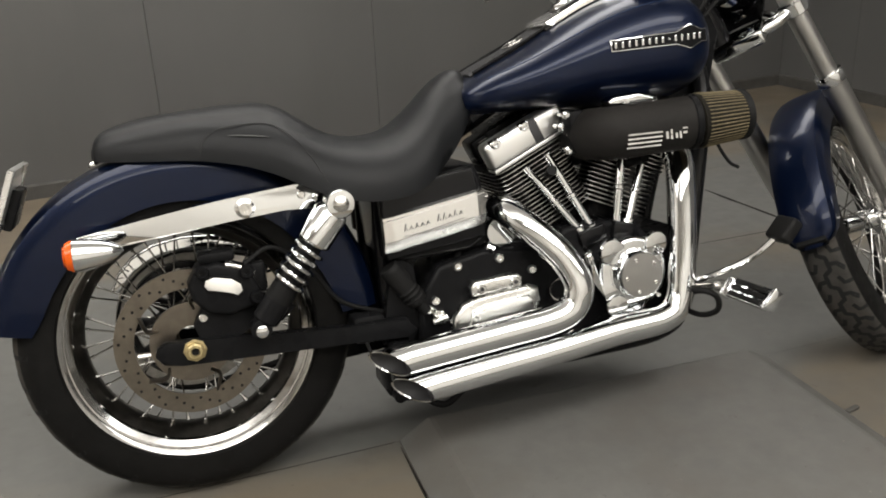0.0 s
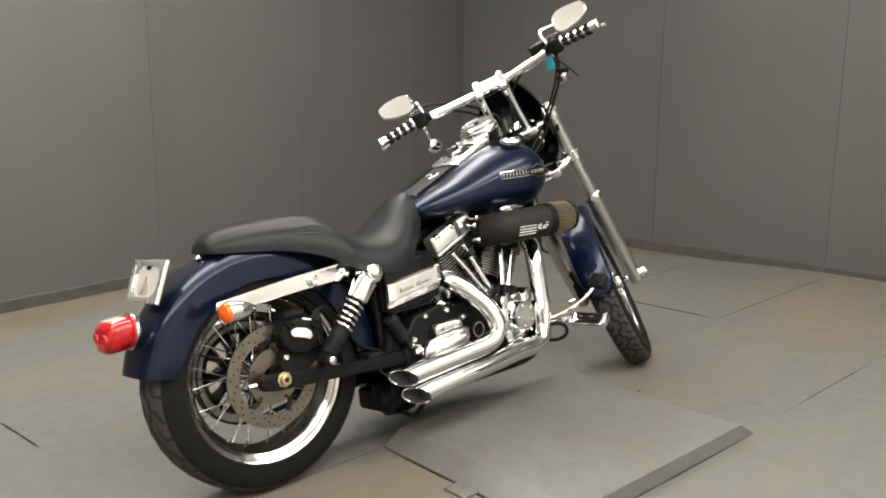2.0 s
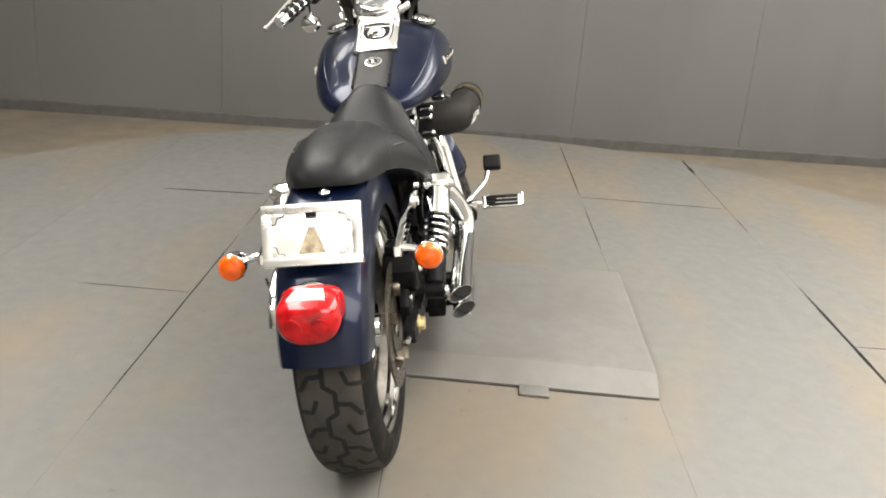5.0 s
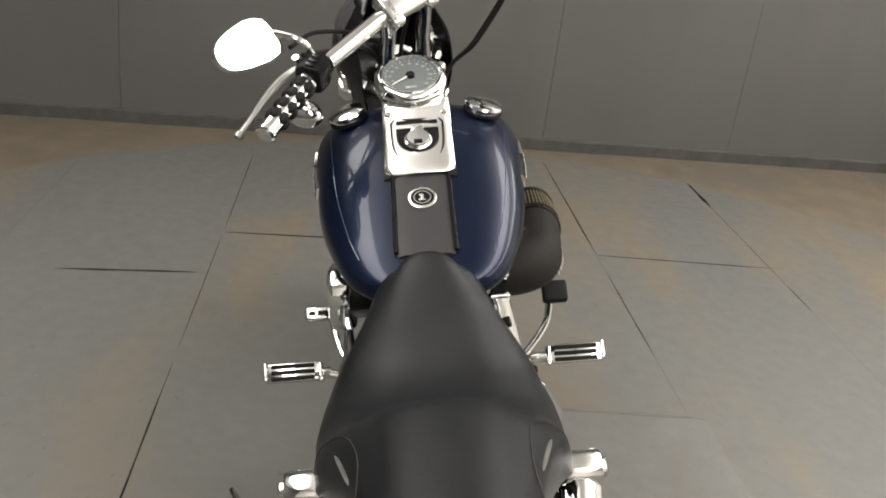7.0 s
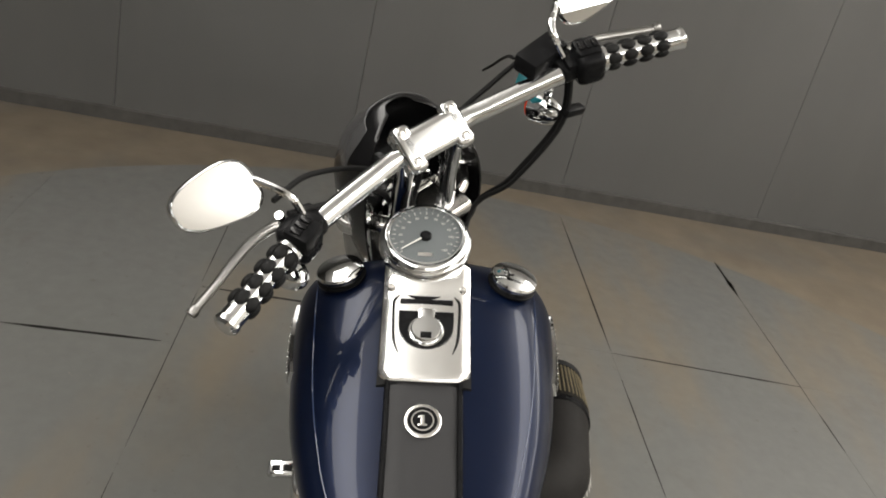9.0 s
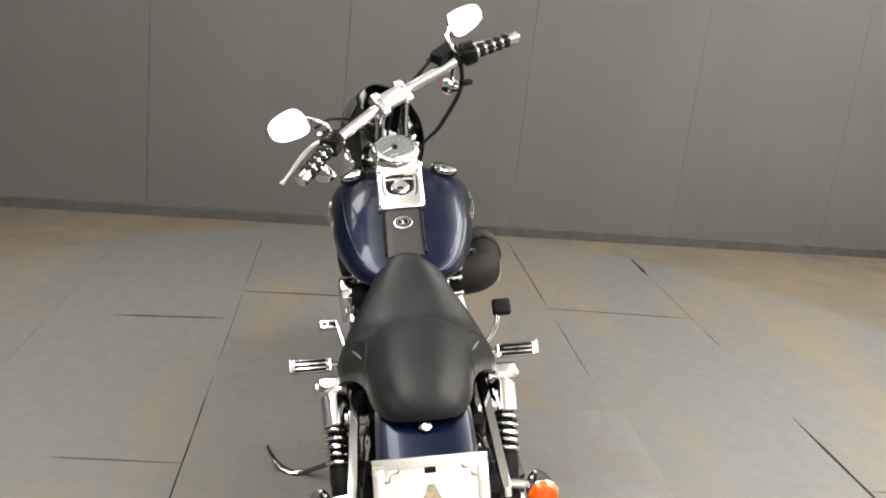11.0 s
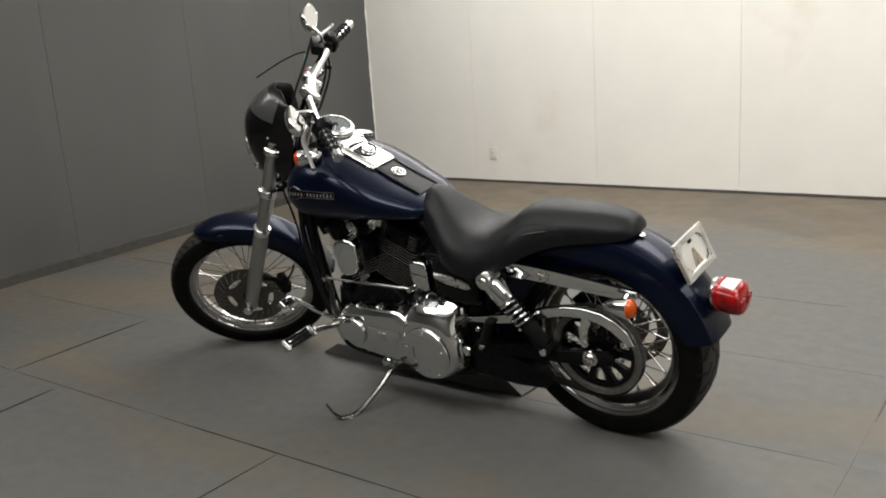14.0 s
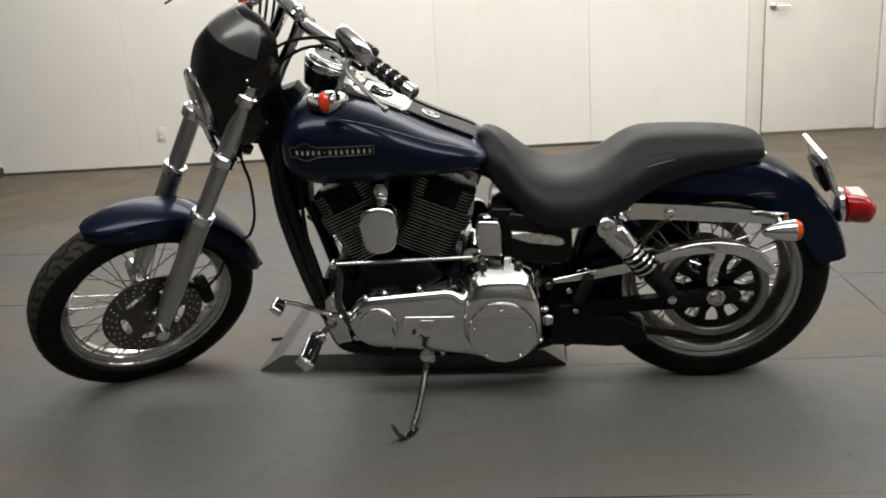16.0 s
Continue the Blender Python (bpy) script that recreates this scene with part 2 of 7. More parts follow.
def spline(points, steps=6):
    """A smooth line through points (Catmull-Rom)."""
    p = [Vector(q) for q in points]
    p = [2 * p[0] - p[1]] + p + [2 * p[-1] - p[-2]]
    out = []
    for i in range(1, len(p) - 2):
        for s in range(steps):
            t = s / steps
            a, b, c, d = p[i - 1], p[i], p[i + 1], p[i + 2]
            out.append(0.5 * ((2 * b) + (c - a) * t + (2 * a - 5 * b + 4 * c - d) * t * t + (3 * b - a - 3 * c + d) * t ** 3))
    out.append(p[-2])
    return out


def lerp_keys(keys, t):
    """keys: (t, v...) rows; linear between them."""
    if t <= keys[0][0]:
        return keys[0][1:]
    for a, b in zip(keys, keys[1:]):
        if t <= b[0]:
            f = (t - a[0]) / (b[0] - a[0])
            return [x + (y - x) * f for x, y in zip(a[1:], b[1:])]
    return keys[-1][1:]


def smooth_keys(keys, t):
    """As lerp_keys, on a smooth curve."""
    ks = [k[0] for k in keys]
    if t <= ks[0]:
        return list(keys[0][1:])
    if t >= ks[-1]:
        return list(keys[-1][1:])
    i = max(j for j in range(len(ks) - 1) if ks[j] <= t)
    f = (t - ks[i]) / (ks[i + 1] - ks[i])
    out = []
    for c in range(1, len(keys[0])):
        def slope(j):
            if j <= 0 or j >= len(ks) - 1:
                j0, j1 = max(0, j - 1), min(len(ks) - 1, j + 1)
                return (keys[j1][c] - keys[j0][c]) / (ks[j1] - ks[j0])
            return (keys[j + 1][c] - keys[j - 1][c]) / (ks[j + 1] - ks[j - 1])
        h = ks[i + 1] - ks[i]
        a, b, m0, m1 = keys[i][c], keys[i + 1][c], slope(i) * h, slope(i + 1) * h
        out.append((2 * f ** 3 - 3 * f ** 2 + 1) * a + (f ** 3 - 2 * f ** 2 + f) * m0 + (-2 * f ** 3 + 3 * f ** 2) * b + (f ** 3 - f ** 2) * m1)
    return out


def tube(points, r, segs=14, bend=6, caps=True, flat=1.0):
    """A round bar along a line; r is one radius or one for each point."""
    pts = spline(points, bend) if bend > 1 and len(points) > 2 else [Vector(p) for p in points]
    n = len(pts)
    rings, up = [], None
    for i, p in enumerate(pts):
        d = (pts[min(i + 1, n - 1)] - pts[max(i - 1, 0)]).normalized()
        if up is None:
            up = Vector((0, 0, 1)) if abs(d.z) < 0.9 else Vector((0, 1, 0))
        side = d.cross(up).normalized()
        up = side.cross(d).normalized()
        if isinstance(r, (int, float)):
            rad = r
        else:
            f = i / (n - 1) * (len(r) - 1)
            k = min(int(f), len(r) - 2)
            rad = r[k] + (r[k + 1] - r[k]) * (f - k)
        rings.append([p + rad * (math.cos(a) * side + flat * math.sin(a) * up) for a in (2 * math.pi * j / segs for j in range(segs))])
    return loft(rings, True, caps)


def lathe(profile, segs=32, start=None, axis=None, caps=True, loop=False):
    """Turns a profile of (radius, along) round the y axis, or round axis (a unit vector) from start."""
    rings = []
    for r, a in profile:
        rings.append([Vector((r * math.cos(t), a, r * math.sin(t))) for t in (2 * math.pi * j / segs for j in range(segs))])
    bm = loft(rings, True, caps, loop)
    if axis is not None:
        q = Vector((0, 1, 0)).rotation_difference(Vector(axis).normalized())
        bmesh.ops.transform(bm, matrix=Matrix.Translation(start or (0, 0, 0)) @ q.to_matrix().to_4x4(), verts=bm.verts)
    elif start is not None:
        bmesh.ops.translate(bm, vec=Vector(start), verts=bm.verts)
    return bm


def rod(a, b, r, segs=14, edge=0.0):
    """A cylinder from a to b, its rims rounded by edge."""
    a, b = Vector(a), Vector(b)
    h = (b - a).length
    prof = [(r - edge, 0), (r, edge), (r, h - edge), (r - edge, h)] if edge else [(r, 0), (r, h)]
    return lathe(prof, segs, a, (b - a))


def block(centre, size, edge=0.004, m=None, segs=2):
    bm = bmesh.new()
    bmesh.ops.create_cube(bm, size=1.0)
    bmesh.ops.scale(bm, vec=Vector(size), verts=bm.verts)
    if edge:
        bmesh.ops.bevel(bm, geom=bm.edges[:], offset=edge, segments=segs, profile=0.5, affect="EDGES")
    bmesh.ops.transform(bm, matrix=Matrix.Translation(centre) @ (m or Matrix()), verts=bm.verts)
    return bm


def slab(outline, y0, y1, edge=0.004, segs=2):
    """A plate with an outline of (x, z), between y0 and y1, its face edges rounded."""
    bm = bmesh.new()
    lo = [bm.verts.new((x, y0, z)) for x, z in outline]
    hi = [bm.verts.new((x, y1, z)) for x, z in outline]
    k = len(outline)
    f0 = bm.faces.new(lo)
    f1 = bm.faces.new(list(reversed(hi)))
    for j in range(k):
        bm.faces.new((lo[j], hi[j], hi[(j + 1) % k], lo[(j + 1) % k]))
    if edge:
        geom = list({e for f in (f0, f1) for e in f.edges})
        bmesh.ops.bevel(bm, geom=geom, offset=edge, segments=segs, profile=0.5, affect="EDGES")
    return bm


def arc(cx, cz, r, a0, a1, k):
    return [(cx + r * math.cos(radians(a0 + (a1 - a0) * i / (k - 1))), cz + r * math.sin(radians(a0 + (a1 - a0) * i / (k - 1)))) for i in range(k)]


def bolt(p, d, r=0.008, h=0.006):
    """A domed hexagon bolt head at p that faces d."""
    return lathe([(r, 0), (r, h * 0.7), (r * 0.8, h), (r * 0.45, h), (r * 0.4, h * 0.6)], 8, p, d)



# ---- the hall ----
def box_wall(name, a, b, z0, z1, thick, mat):
    """A wall whose inner face runs from a to b, its thickness on the right of that line."""
    a, b = Vector((*a, 0)), Vector((*b, 0))
    d = (b - a).normalized()
    out = Vector((d.y, -d.x, 0)) * thick
    ring = lambda z: [(p.x, p.y, z) for p in (a, b, b + out, a + out)]
    return tagged(part(name, loft([ring(z0), ring(z1)]), mat, smooth=False), kind="structure")


# joints of the sheets and the fittings, along each wall from its corner
FRONT_FIRST, LEFT_FIRST = 1.2, 0.65
WHITE_CUTS = [0.0, -1.265, -2.56, -3.85, -5.10, -6.365]
WHITE_DOOR, HANDLE_Z = -6.483, 0.845
OUTLET, HOLE = (-1.464, 0.10), (-5.347, 1.05)
# corners of the hall: the dark front wall, the white wall and the side wall stand a little askew to the motorcycle
X_BACK = -5.2
CORNER_W = Vector((5.106, -4.630))                    # front wall meets white wall
CORNER_L = Vector((4.245, 3.610))                     # front wall meets side wall
WHITE_END = Vector((X_BACK, -4.630 + 0.045 * (X_BACK - 5.106)))
LEFT_END = Vector((X_BACK, 3.610 + 0.118 * (X_BACK - 4.245)))


def outline_plate(z):
    return [(X_BACK - 0.2, -5.4, z), (5.5, -5.4, z), (5.5, 4.0, z), (X_BACK - 0.2, 4.0, z)]


floor = tagged(part("floor", loft([outline_plate(H_FLOOR - 0.1), outline_plate(H_FLOOR)]), M_FLOOR, smooth=False), "worn brown concrete hall floor", "floor", kind="structure")
ceiling = tagged(part("ceiling", loft([outline_plate(CEIL), outline_plate(CEIL + 0.1)]), M_CEIL, smooth=False), "plain white ceiling", "ceiling", kind="structure")


def along(a, b):
    """The way from a to b, and the way into the hall, on its right."""
    d = (b - a).normalized()
    return d, Vector((d.y, -d.x))


fd, fin_ = along(CORNER_W, CORNER_L)
fin_ = -fin_ if fin_.x > 0 else fin_
sd, sin_ = along(CORNER_L, LEFT_END)
sin_ = -sin_ if sin_.y > 0 else sin_
wall_front = box_wall("wall_front", CORNER_W - fin_ * 0.012 - fd * 0.2, CORNER_L - fin_ * 0.012 + fd * 0.2, H_FLOOR, CEIL, 0.12, M_DARKTRIM)
tagged(wall_front, "dark grey painted panel wall in front of the deck", "wall")
wall_left = box_wall("wall_left", CORNER_L - sin_ * 0.014 - sd * 0.1, LEFT_END - sin_ * 0.014 + sd * 0.2, H_FLOOR, CEIL, 0.12, M_DARKTRIM)
tagged(wall_left, "dark grey painted panel wall beside the deck", "wall")
# the white wall and what hangs on it: x runs along it from the front corner, y into the hall
WHITE = Matrix.Translation((*CORNER_W, 0)) @ Matrix.Rotation(math.atan2(0.045, 1.0), 4, "Z")
W_LONG = (WHITE_END - CORNER_W).length


def on_white(name, bm, mat, label="", smooth=True):
    return part(name, bm, mat, None, label, WHITE, smooth)


wall_white = tagged(on_white("wall_white", loft([[(0.2, -0.012, z), (-W_LONG - 0.2, -0.012, z), (-W_LONG - 0.2, -0.132, z), (0.2, -0.132, z)] for z in (H_FLOOR, CEIL)]), M_BEIGE, smooth=False),
                    "white panelled wall with a door", "wall", kind="structure")
# added out of view, white so that mirrors and chrome reflect bright
wall_back = box_wall("wall_back", (X_BACK, -5.4), (X_BACK, 3.0), H_FLOOR, CEIL, -0.12, M_WHITEWALL)
tagged(wall_back, "added white wall closing the unseen end of the hall", "wall")


def wall_panel(parent, a, b, z0, z1, mat, inward, thick=0.012):
    """One sheet of a wall, its face inward of the line a to b."""
    a, b = Vector((*a, 0)), Vector((*b, 0))
    d = (b - a).normalized()
    gap = 0.0005
    a, b = a + d * gap, b - d * gap
    i = Vector((*inward, 0)) * thick
    e = d * 0.0008
    rings = [[(p.x, p.y, z) for p in (a, b)] + [(p.x, p.y, z) for p in (b + i - e, a + i + e)] for z in (z0, z1)]
    return part("panel", loft(rings), mat, parent, smooth=False)


# dark sheets
def dark_sheets(wall, a, b, d, inward, first, wide):
    k, k1, end = 0.0, first, (b - a).length
    while k < end - 0.01:
        k1 = min(k1, end)
        wall_panel(wall, a + d * k - inward * 0.012, a + d * k1 - inward * 0.012, H_FLOOR + 0.07, CEIL - 0.002, M_DARKWALL, inward)
        k, k1 = k1, k1 + wide


dark_sheets(wall_front, CORNER_W, CORNER_L, fd, fin_, FRONT_FIRST, 1.29)
dark_sheets(wall_left, CORNER_L, LEFT_END, sd, sin_, LEFT_FIRST, 1.21)
# white sheets, with the door between
DOOR0, DOOR1, DOOR_TOP = WHITE_DOOR, WHITE_DOOR - 0.91, 1.87
for x0, x1 in zip(WHITE_CUTS, WHITE_CUTS[1:]):
    wall_panel(wall_white, (x0, -0.012), (x1, -0.012), H_FLOOR + 0.02, CEIL - 0.002, M_WHITEWALL, (0, 1))
DOOR_W = WHITE_CUTS[-1]
wall_panel(wall_white, (DOOR1 - 0.08, -0.012), (DOOR1 - 1.4, -0.012), H_FLOOR + 0.02, CEIL - 0.002, M_WHITEWALL, (0, 1))
wall_panel(wall_white, (DOOR1 - 1.4, -0.012), (-W_LONG, -0.012), H_FLOOR + 0.02, CEIL - 0.002, M_WHITEWALL, (0, 1))
wall_panel(wall_white, (DOOR_W, -0.012), (DOOR1 - 0.08, -0.012), DOOR_TOP + 0.06, CEIL - 0.002, M_WHITEWALL, (0, 1))


# base boards
def strip(a, b, z0, z1, inward, thick):
    a, b, i = Vector((*a, 0)), Vector((*b, 0)), Vector((*inward, 0)) * thick
    n = max(2, int((b - a).length / 0.25))
    rings = []
    for j in range(n + 1):
        p = a + (b - a) * j / n
        h = z1 + 0.004 * noise.noise(p * 3.1)
        t = i * (1 + 0.25 * noise.noise(p * 2.3 + Vector((5, 0, 0))))
        rings.append([(p.x, p.y, z0), (p.x + t.x, p.y + t.y, z0), (p.x + t.x, p.y + t.y, h - 0.008), (p.x + t.x * 0.6, p.y + t.y * 0.6, h), (p.x, p.y, h)])
    return loft(rings)


tagged(part("baseboard_front", strip(CORNER_W - fin_ * 0.01, CORNER_L - fin_ * 0.01, H_FLOOR, H_FLOOR + 0.075, fin_, 0.028), M_DARKTRIM, sharp=0.5), "dusty dark base board along the dark wall", "baseboard", kind="structure")
tagged(part("baseboard_left", strip(CORNER_L - sin_ * 0.01, LEFT_END - sin_ * 0.01, H_FLOOR, H_FLOOR + 0.075, sin_, 0.026), M_DARKTRIM, sharp=0.5), "dusty dark base board along the side wall", "baseboard", kind="structure")
tagged(on_white("baseboard_white", strip((-0.02, -0.008), (DOOR_W - 0.01, -0.008), H_FLOOR, H_FLOOR + 0.022, (0, 1), 0.016), M_DARKTRIM), "rotten dark strip under the white wall panels", "baseboard", kind="structure")

# ragged white paint that runs round the corner onto the dark wall
edge_rings = []
for i in range(140):
    z = H_FLOOR + 0.075 + (CEIL - 0.1 - H_FLOOR - 0.075) * i / 139
    w = 0.010 + 0.012 * noise.noise(Vector((0.3, 4.0, z * 9.0))) + 0.010 * max(0.0, noise.noise(Vector((2.0, 1.0, z * 31.0))))
    a, b = CORNER_W + fin_ * 0.0004, CORNER_W + fin_ * 0.0016
    c = fd * max(0.002, w)
    edge_rings.append([(a.x, a.y, z), (b.x, b.y, z), (b.x + c.x, b.y + c.y, z), (a.x + c.x, a.y + c.y, z)])
part("paint_edge", loft(edge_rings), M_WHITEWALL, wall_front, "ragged edge of white paint", smooth=False)

# door in the white wall
door = tagged(new("door_1"), "closed white door with a lever handle", "door", kind="structure")
door.matrix_world = WHITE
DOOR_MID = (DOOR_TOP + H_FLOOR) / 2
part("jamb", block((DOOR_W - 0.055, 0.004, DOOR_MID), (0.11, 0.05, DOOR_TOP - H_FLOOR - 0.01), 0.004), M_WHITEDOOR, door)
part("jamb", block((DOOR1 - 0.04, 0.004, DOOR_MID), (0.08, 0.05, DOOR_TOP - H_FLOOR - 0.01), 0.004), M_WHITEDOOR, door)
part("head", block(((DOOR0 + DOOR1) / 2, 0.004, DOOR_TOP + 0.03), (0.94, 0.05, 0.058), 0.004), M_WHITEDOOR, door)
leaf = part("leaf", block(((DOOR0 + DOOR1) / 2, -0.004, DOOR_MID + 0.006), (0.895, 0.04, DOOR_TOP - H_FLOOR - 0.03), 0.003), M_WHITEDOOR, door)
HX, HZ = DOOR0 - 0.065, HANDLE_Z
part("door_handle", join(lathe([(0.03, 0), (0.03, 0.008), (0.024, 0.012), (0.011, 0.014), (0.011, 0.05)], 16, (HX, 0.016, HZ), (0, 1, 0)),
     tube([(HX, 0.066, HZ), (HX - 0.035, 0.068, HZ + 0.001), (HX - 0.115, 0.062, HZ - 0.003)], 0.009, 10)), M_DULLCHROME, leaf, "worn metal lever handle")

outlet = tagged(on_white("wall_outlet", block((OUTLET[0], 0.003, OUTLET[1]), (0.075, 0.008, 0.118), 0.003), M_BEIGE), "small ivory outlet plate low on the white wall", "outlet")
for dz in (0.022, -0.022):
    part("socket", block((OUTLET[0], 0.008, OUTLET[1] + dz), (0.034, 0.004, 0.03), 0.0015), M_PRINT, outlet)
# a thin grey plate colours in the hole's shade; the panel is whole
spot = [(0.03 * (1 + 0.35 * noise.noise(Vector((math.cos(a) * 2, math.sin(a) * 2, 3)))) * math.cos(a) * 0.8 + HOLE[0], 0.029 * math.sin(a) + HOLE[1]) for a in (2 * math.pi * j / 18 for j in range(18))]
tagged(on_white("wall_hole", slab(spot, 0.0005, 0.003, 0), M_TAG), "flat grey patch drawn as a ragged wall hole", "hole")

# round deck of painted boards
DC, DR = Vector((1.28, -0.31)), 2.68
circle = lambda r, z: [(DC.x + r * math.cos(2 * math.pi * j / 128), DC.y + r * math.sin(2 * math.pi * j / 128), z) for j in range(128)]
deck = tagged(part("deck", loft([circle(DR - 0.012, H_FLOOR), circle(DR - 0.012, -0.0175)]), M_DECK_UNDER),
              "round raised deck of grey painted boards with brown stains", "platform", kind="structure")


def clip(poly, a, b):
    """Keeps what lies left of the line a to b."""
    out = []
    side = lambda p: (b[0] - a[0]) * (p[1] - a[1]) - (b[1] - a[1]) * (p[0] - a[0])
    for i, p in enumerate(poly):
        q = poly[(i + 1) % len(poly)]
        sp, sq = side(p), side(q)
        if sp >= 0:
            out.append(p)
        if sp * sq < 0:
            f = sp / (sp - sq)
            out.append((p[0] + (q[0] - p[0]) * f, p[1] + (q[1] - p[1]) * f))
    return out


disc = [(DC.x + DR * math.cos(2 * math.pi * i / 120), DC.y + DR * math.sin(2 * math.pi * i / 120)) for i in range(120)]
# long joints as y at x = 0 and slope; the boards between two of them are cut at x on the lower and on the upper joint
LONG = [(-4.0, 0.0), (-3.03, 0.008), (-2.285, 0.010), (-1.535, 0.012), (-0.785, 0.017), (-0.036, 0.028), (0.710, 0.025), (1.455, 0.025), (2.20, 0.025), (4.0, 0.0)]
CUTS = [(), ((0.2, 0.2), (1.9, 1.9)), ((1.00, 0.93), (2.60, 2.60), (-0.70, -0.67)), ((2.60, 2.58), (0.64, 0.66), (-0.66, -0.68)), ((-0.68, -0.70), (2.58, 2.57)), ((2.555, 2.490), (-0.70, -0.70)),
        ((2.115, 2.02), (0.86, 0.85), (-0.42, -0.46)), ((1.3, 1.3), (2.7, 2.7), (-0.3, -0.3)), ((0.9, 0.9),)]
rnd = random.Random(4)
for (ya, ka), (yb, kb), cuts in zip(LONG, LONG[1:], CUTS):
    ends = [(-4.0, -4.0)] + sorted(cuts) + [(5.5, 5.5)]
    for (xa0, xb0), (xa1, xb1) in zip(ends, ends[1:]):
        g = 0.0002
        poly = [(xa0 + g, ya + ka * xa0 + g), (xa1 - g, ya + ka * xa1 + g), (xb1 - g, yb + kb * xb1 - g), (xb0 + g, yb + kb * xb0 - g)]
        for i in range(120):
            if poly:
                poly = clip(poly, disc[i], disc[(i + 1) % 120])
        if len(poly) < 3:
            continue
        cx, cy = sum(p[0] for p in poly) / len(poly), sum(p[1] for p in poly) / len(poly)
        inner = [(cx + (p[0] - cx) * (1 - 0.0005 / max(0.05, math.hypot(p[0] - cx, p[1] - cy))), cy + (p[1] - cy) * (1 - 0.0005 / max(0.05, math.hypot(p[0] - cx, p[1] - cy)))) for p in poly]
        top = rnd.uniform(-0.0005, 0.0)
        part("board", loft([[(p[0], p[1], -0.017) for p in poly], [(p[0], p[1], top - 0.0004) for p in poly], [(p[0], p[1], top) for p in inner]]), M_DECK, deck, smooth=False)


def black_strip(a, b, wide):
    """A black strip in a joint or along an edge, ragged, tapering at its ends."""
    a, b = Vector((*a, 0)), Vector((*b, 0))
    d = (b - a).normalized()
    n = Vector((-d.y, d.x, 0))
    k = max(8, int((b - a).length / 0.05))
    rings = []
    for i in range(k + 1):
        p = a + (b - a) * i / k
        w = wide * 0.5 * min(1.0, 0.15 + 5 * i / k, 0.15 + 5 * (k - i) / k) * (1 + 0.55 * noise.noise(p * 9.0))
        o = n * 0.0012 * noise.noise(p * 6.0 + Vector((7, 3, 0)))
        rings.append([p + o - n * w + Vector((0, 0, -0.004)), p + o - n * w + Vector((0, 0, 0.0004)), p + o + n * w + Vector((0, 0, 0.0004)), p + o + n * w + Vector((0, 0, -0.004))])
    part("joint_dirt", loft(rings), M_SEAM, deck, smooth=False)


def on_long(k, x):
    return (x, LONG[k][0] + LONG[k][1] * x)


for k, x0, x1, wide in ((6, 0.0, 1.5, 0.0046), (6, 1.6, 2.46, 0.0026), (6, 2.52, 3.5, 0.0030), (4, 2.59, 3.88, 0.0050), (4, 1.75, 2.40, 0.0032), (5, -0.66, 0.39, 0.0014),
                        (3, 3.33, 3.70, 0.013), (3, 2.2, 2.43, 0.0034), (3, 2.45, 3.33, 0.002), (3, 0.55, 1.48, 0.0120), (3, 0.15, 0.52, 0.0036), (3, -0.35, 0.1, 0.0026), (5, 2.57, 3.72, 0.0024), (3, 3.40, 3.60, 0.018)):
    black_strip(on_long(k, x0), on_long(k, x1), wide)
for a, b, wide in (((2.492, 0.765), (2.552, 0.04), 0.0115), ((2.58, -0.742), (2.60, -1.503), 0.0070), ((2.055, 1.26), (2.112, 0.80), 0.0115),
                   ((0.86, 0.735), (0.853, 1.12), 0.0055), ((-0.45, 1.02), (-0.422, 0.712), 0.0080), ((0.93, -1.53), (0.95, -1.92), 0.0040), ((0.95, -1.92), (1.0, -2.28), 0.0026),
                   ((-0.66, -1.54), (-0.68, -0.84), 0.0044), ((-0.683, -0.82), (-0.697, -0.40), 0.0022), ((-0.69, -0.835), (-1.2, -0.83), 0.0030)):
    black_strip(a, b, wide)

# a stretch of joint that the paint has closed
fill = [[(x, y - 0.004, -0.002), (x, y - 0.003, 0.0003), (x, y + 0.003, 0.0003), (x, y + 0.004, -0.002)] for x, y in (on_long(4, -0.66 + 1.05 * i / 12) for i in range(13))]
part("paint_fill", loft(fill), M_DECK, deck, smooth=False)
# thin black strips along the foot of the ramp block
black_strip((0.3985, -0.772), (0.3985, -0.05), 0.0060)
black_strip((0.42, -0.7775), (1.37, -0.7775), 0.0040)

# low ramp block on the deck
pad = tagged(part("ramp_block", loft([[(0.402, -0.775, 0.0), (1.392, -0.775, 0.0), (1.392, -0.03, 0.0), (0.402, -0.03, 0.0)],
     [(0.402, -0.775, 0.006), (1.392, -0.775, 0.006), (1.392, -0.03, 0.006), (0.402, -0.03, 0.006)],
     [(0.470, -0.771, 0.052), (1.315, -0.771, 0.052), (1.315, -0.034, 0.052), (0.470, -0.034, 0.052)],
     [(0.482, -0.762, 0.054), (1.303, -0.762, 0.054), (1.303, -0.043, 0.054), (0.482, -0.043, 0.054)]]), M_RAMP, smooth=False),
     "low grey painted ramp block with sloped ends on the deck", "ramp")
part("lug", block((0.378, -0.415, 0.004), (0.062, 0.085, 0.008), 0.002), M_RAMP, pad, "bent metal lug")
part("lug", block((1.412, -0.295, 0.005), (0.040, 0.012, 0.008), 0.002, Matrix.Rotation(radians(14), 4, "Z")), M_DARKTRIM, pad, "dark bent metal lug")

# ---- the motorcycle: x ahead, y to its left, z up, before it leans on its stand ----
LEAN = 9.45
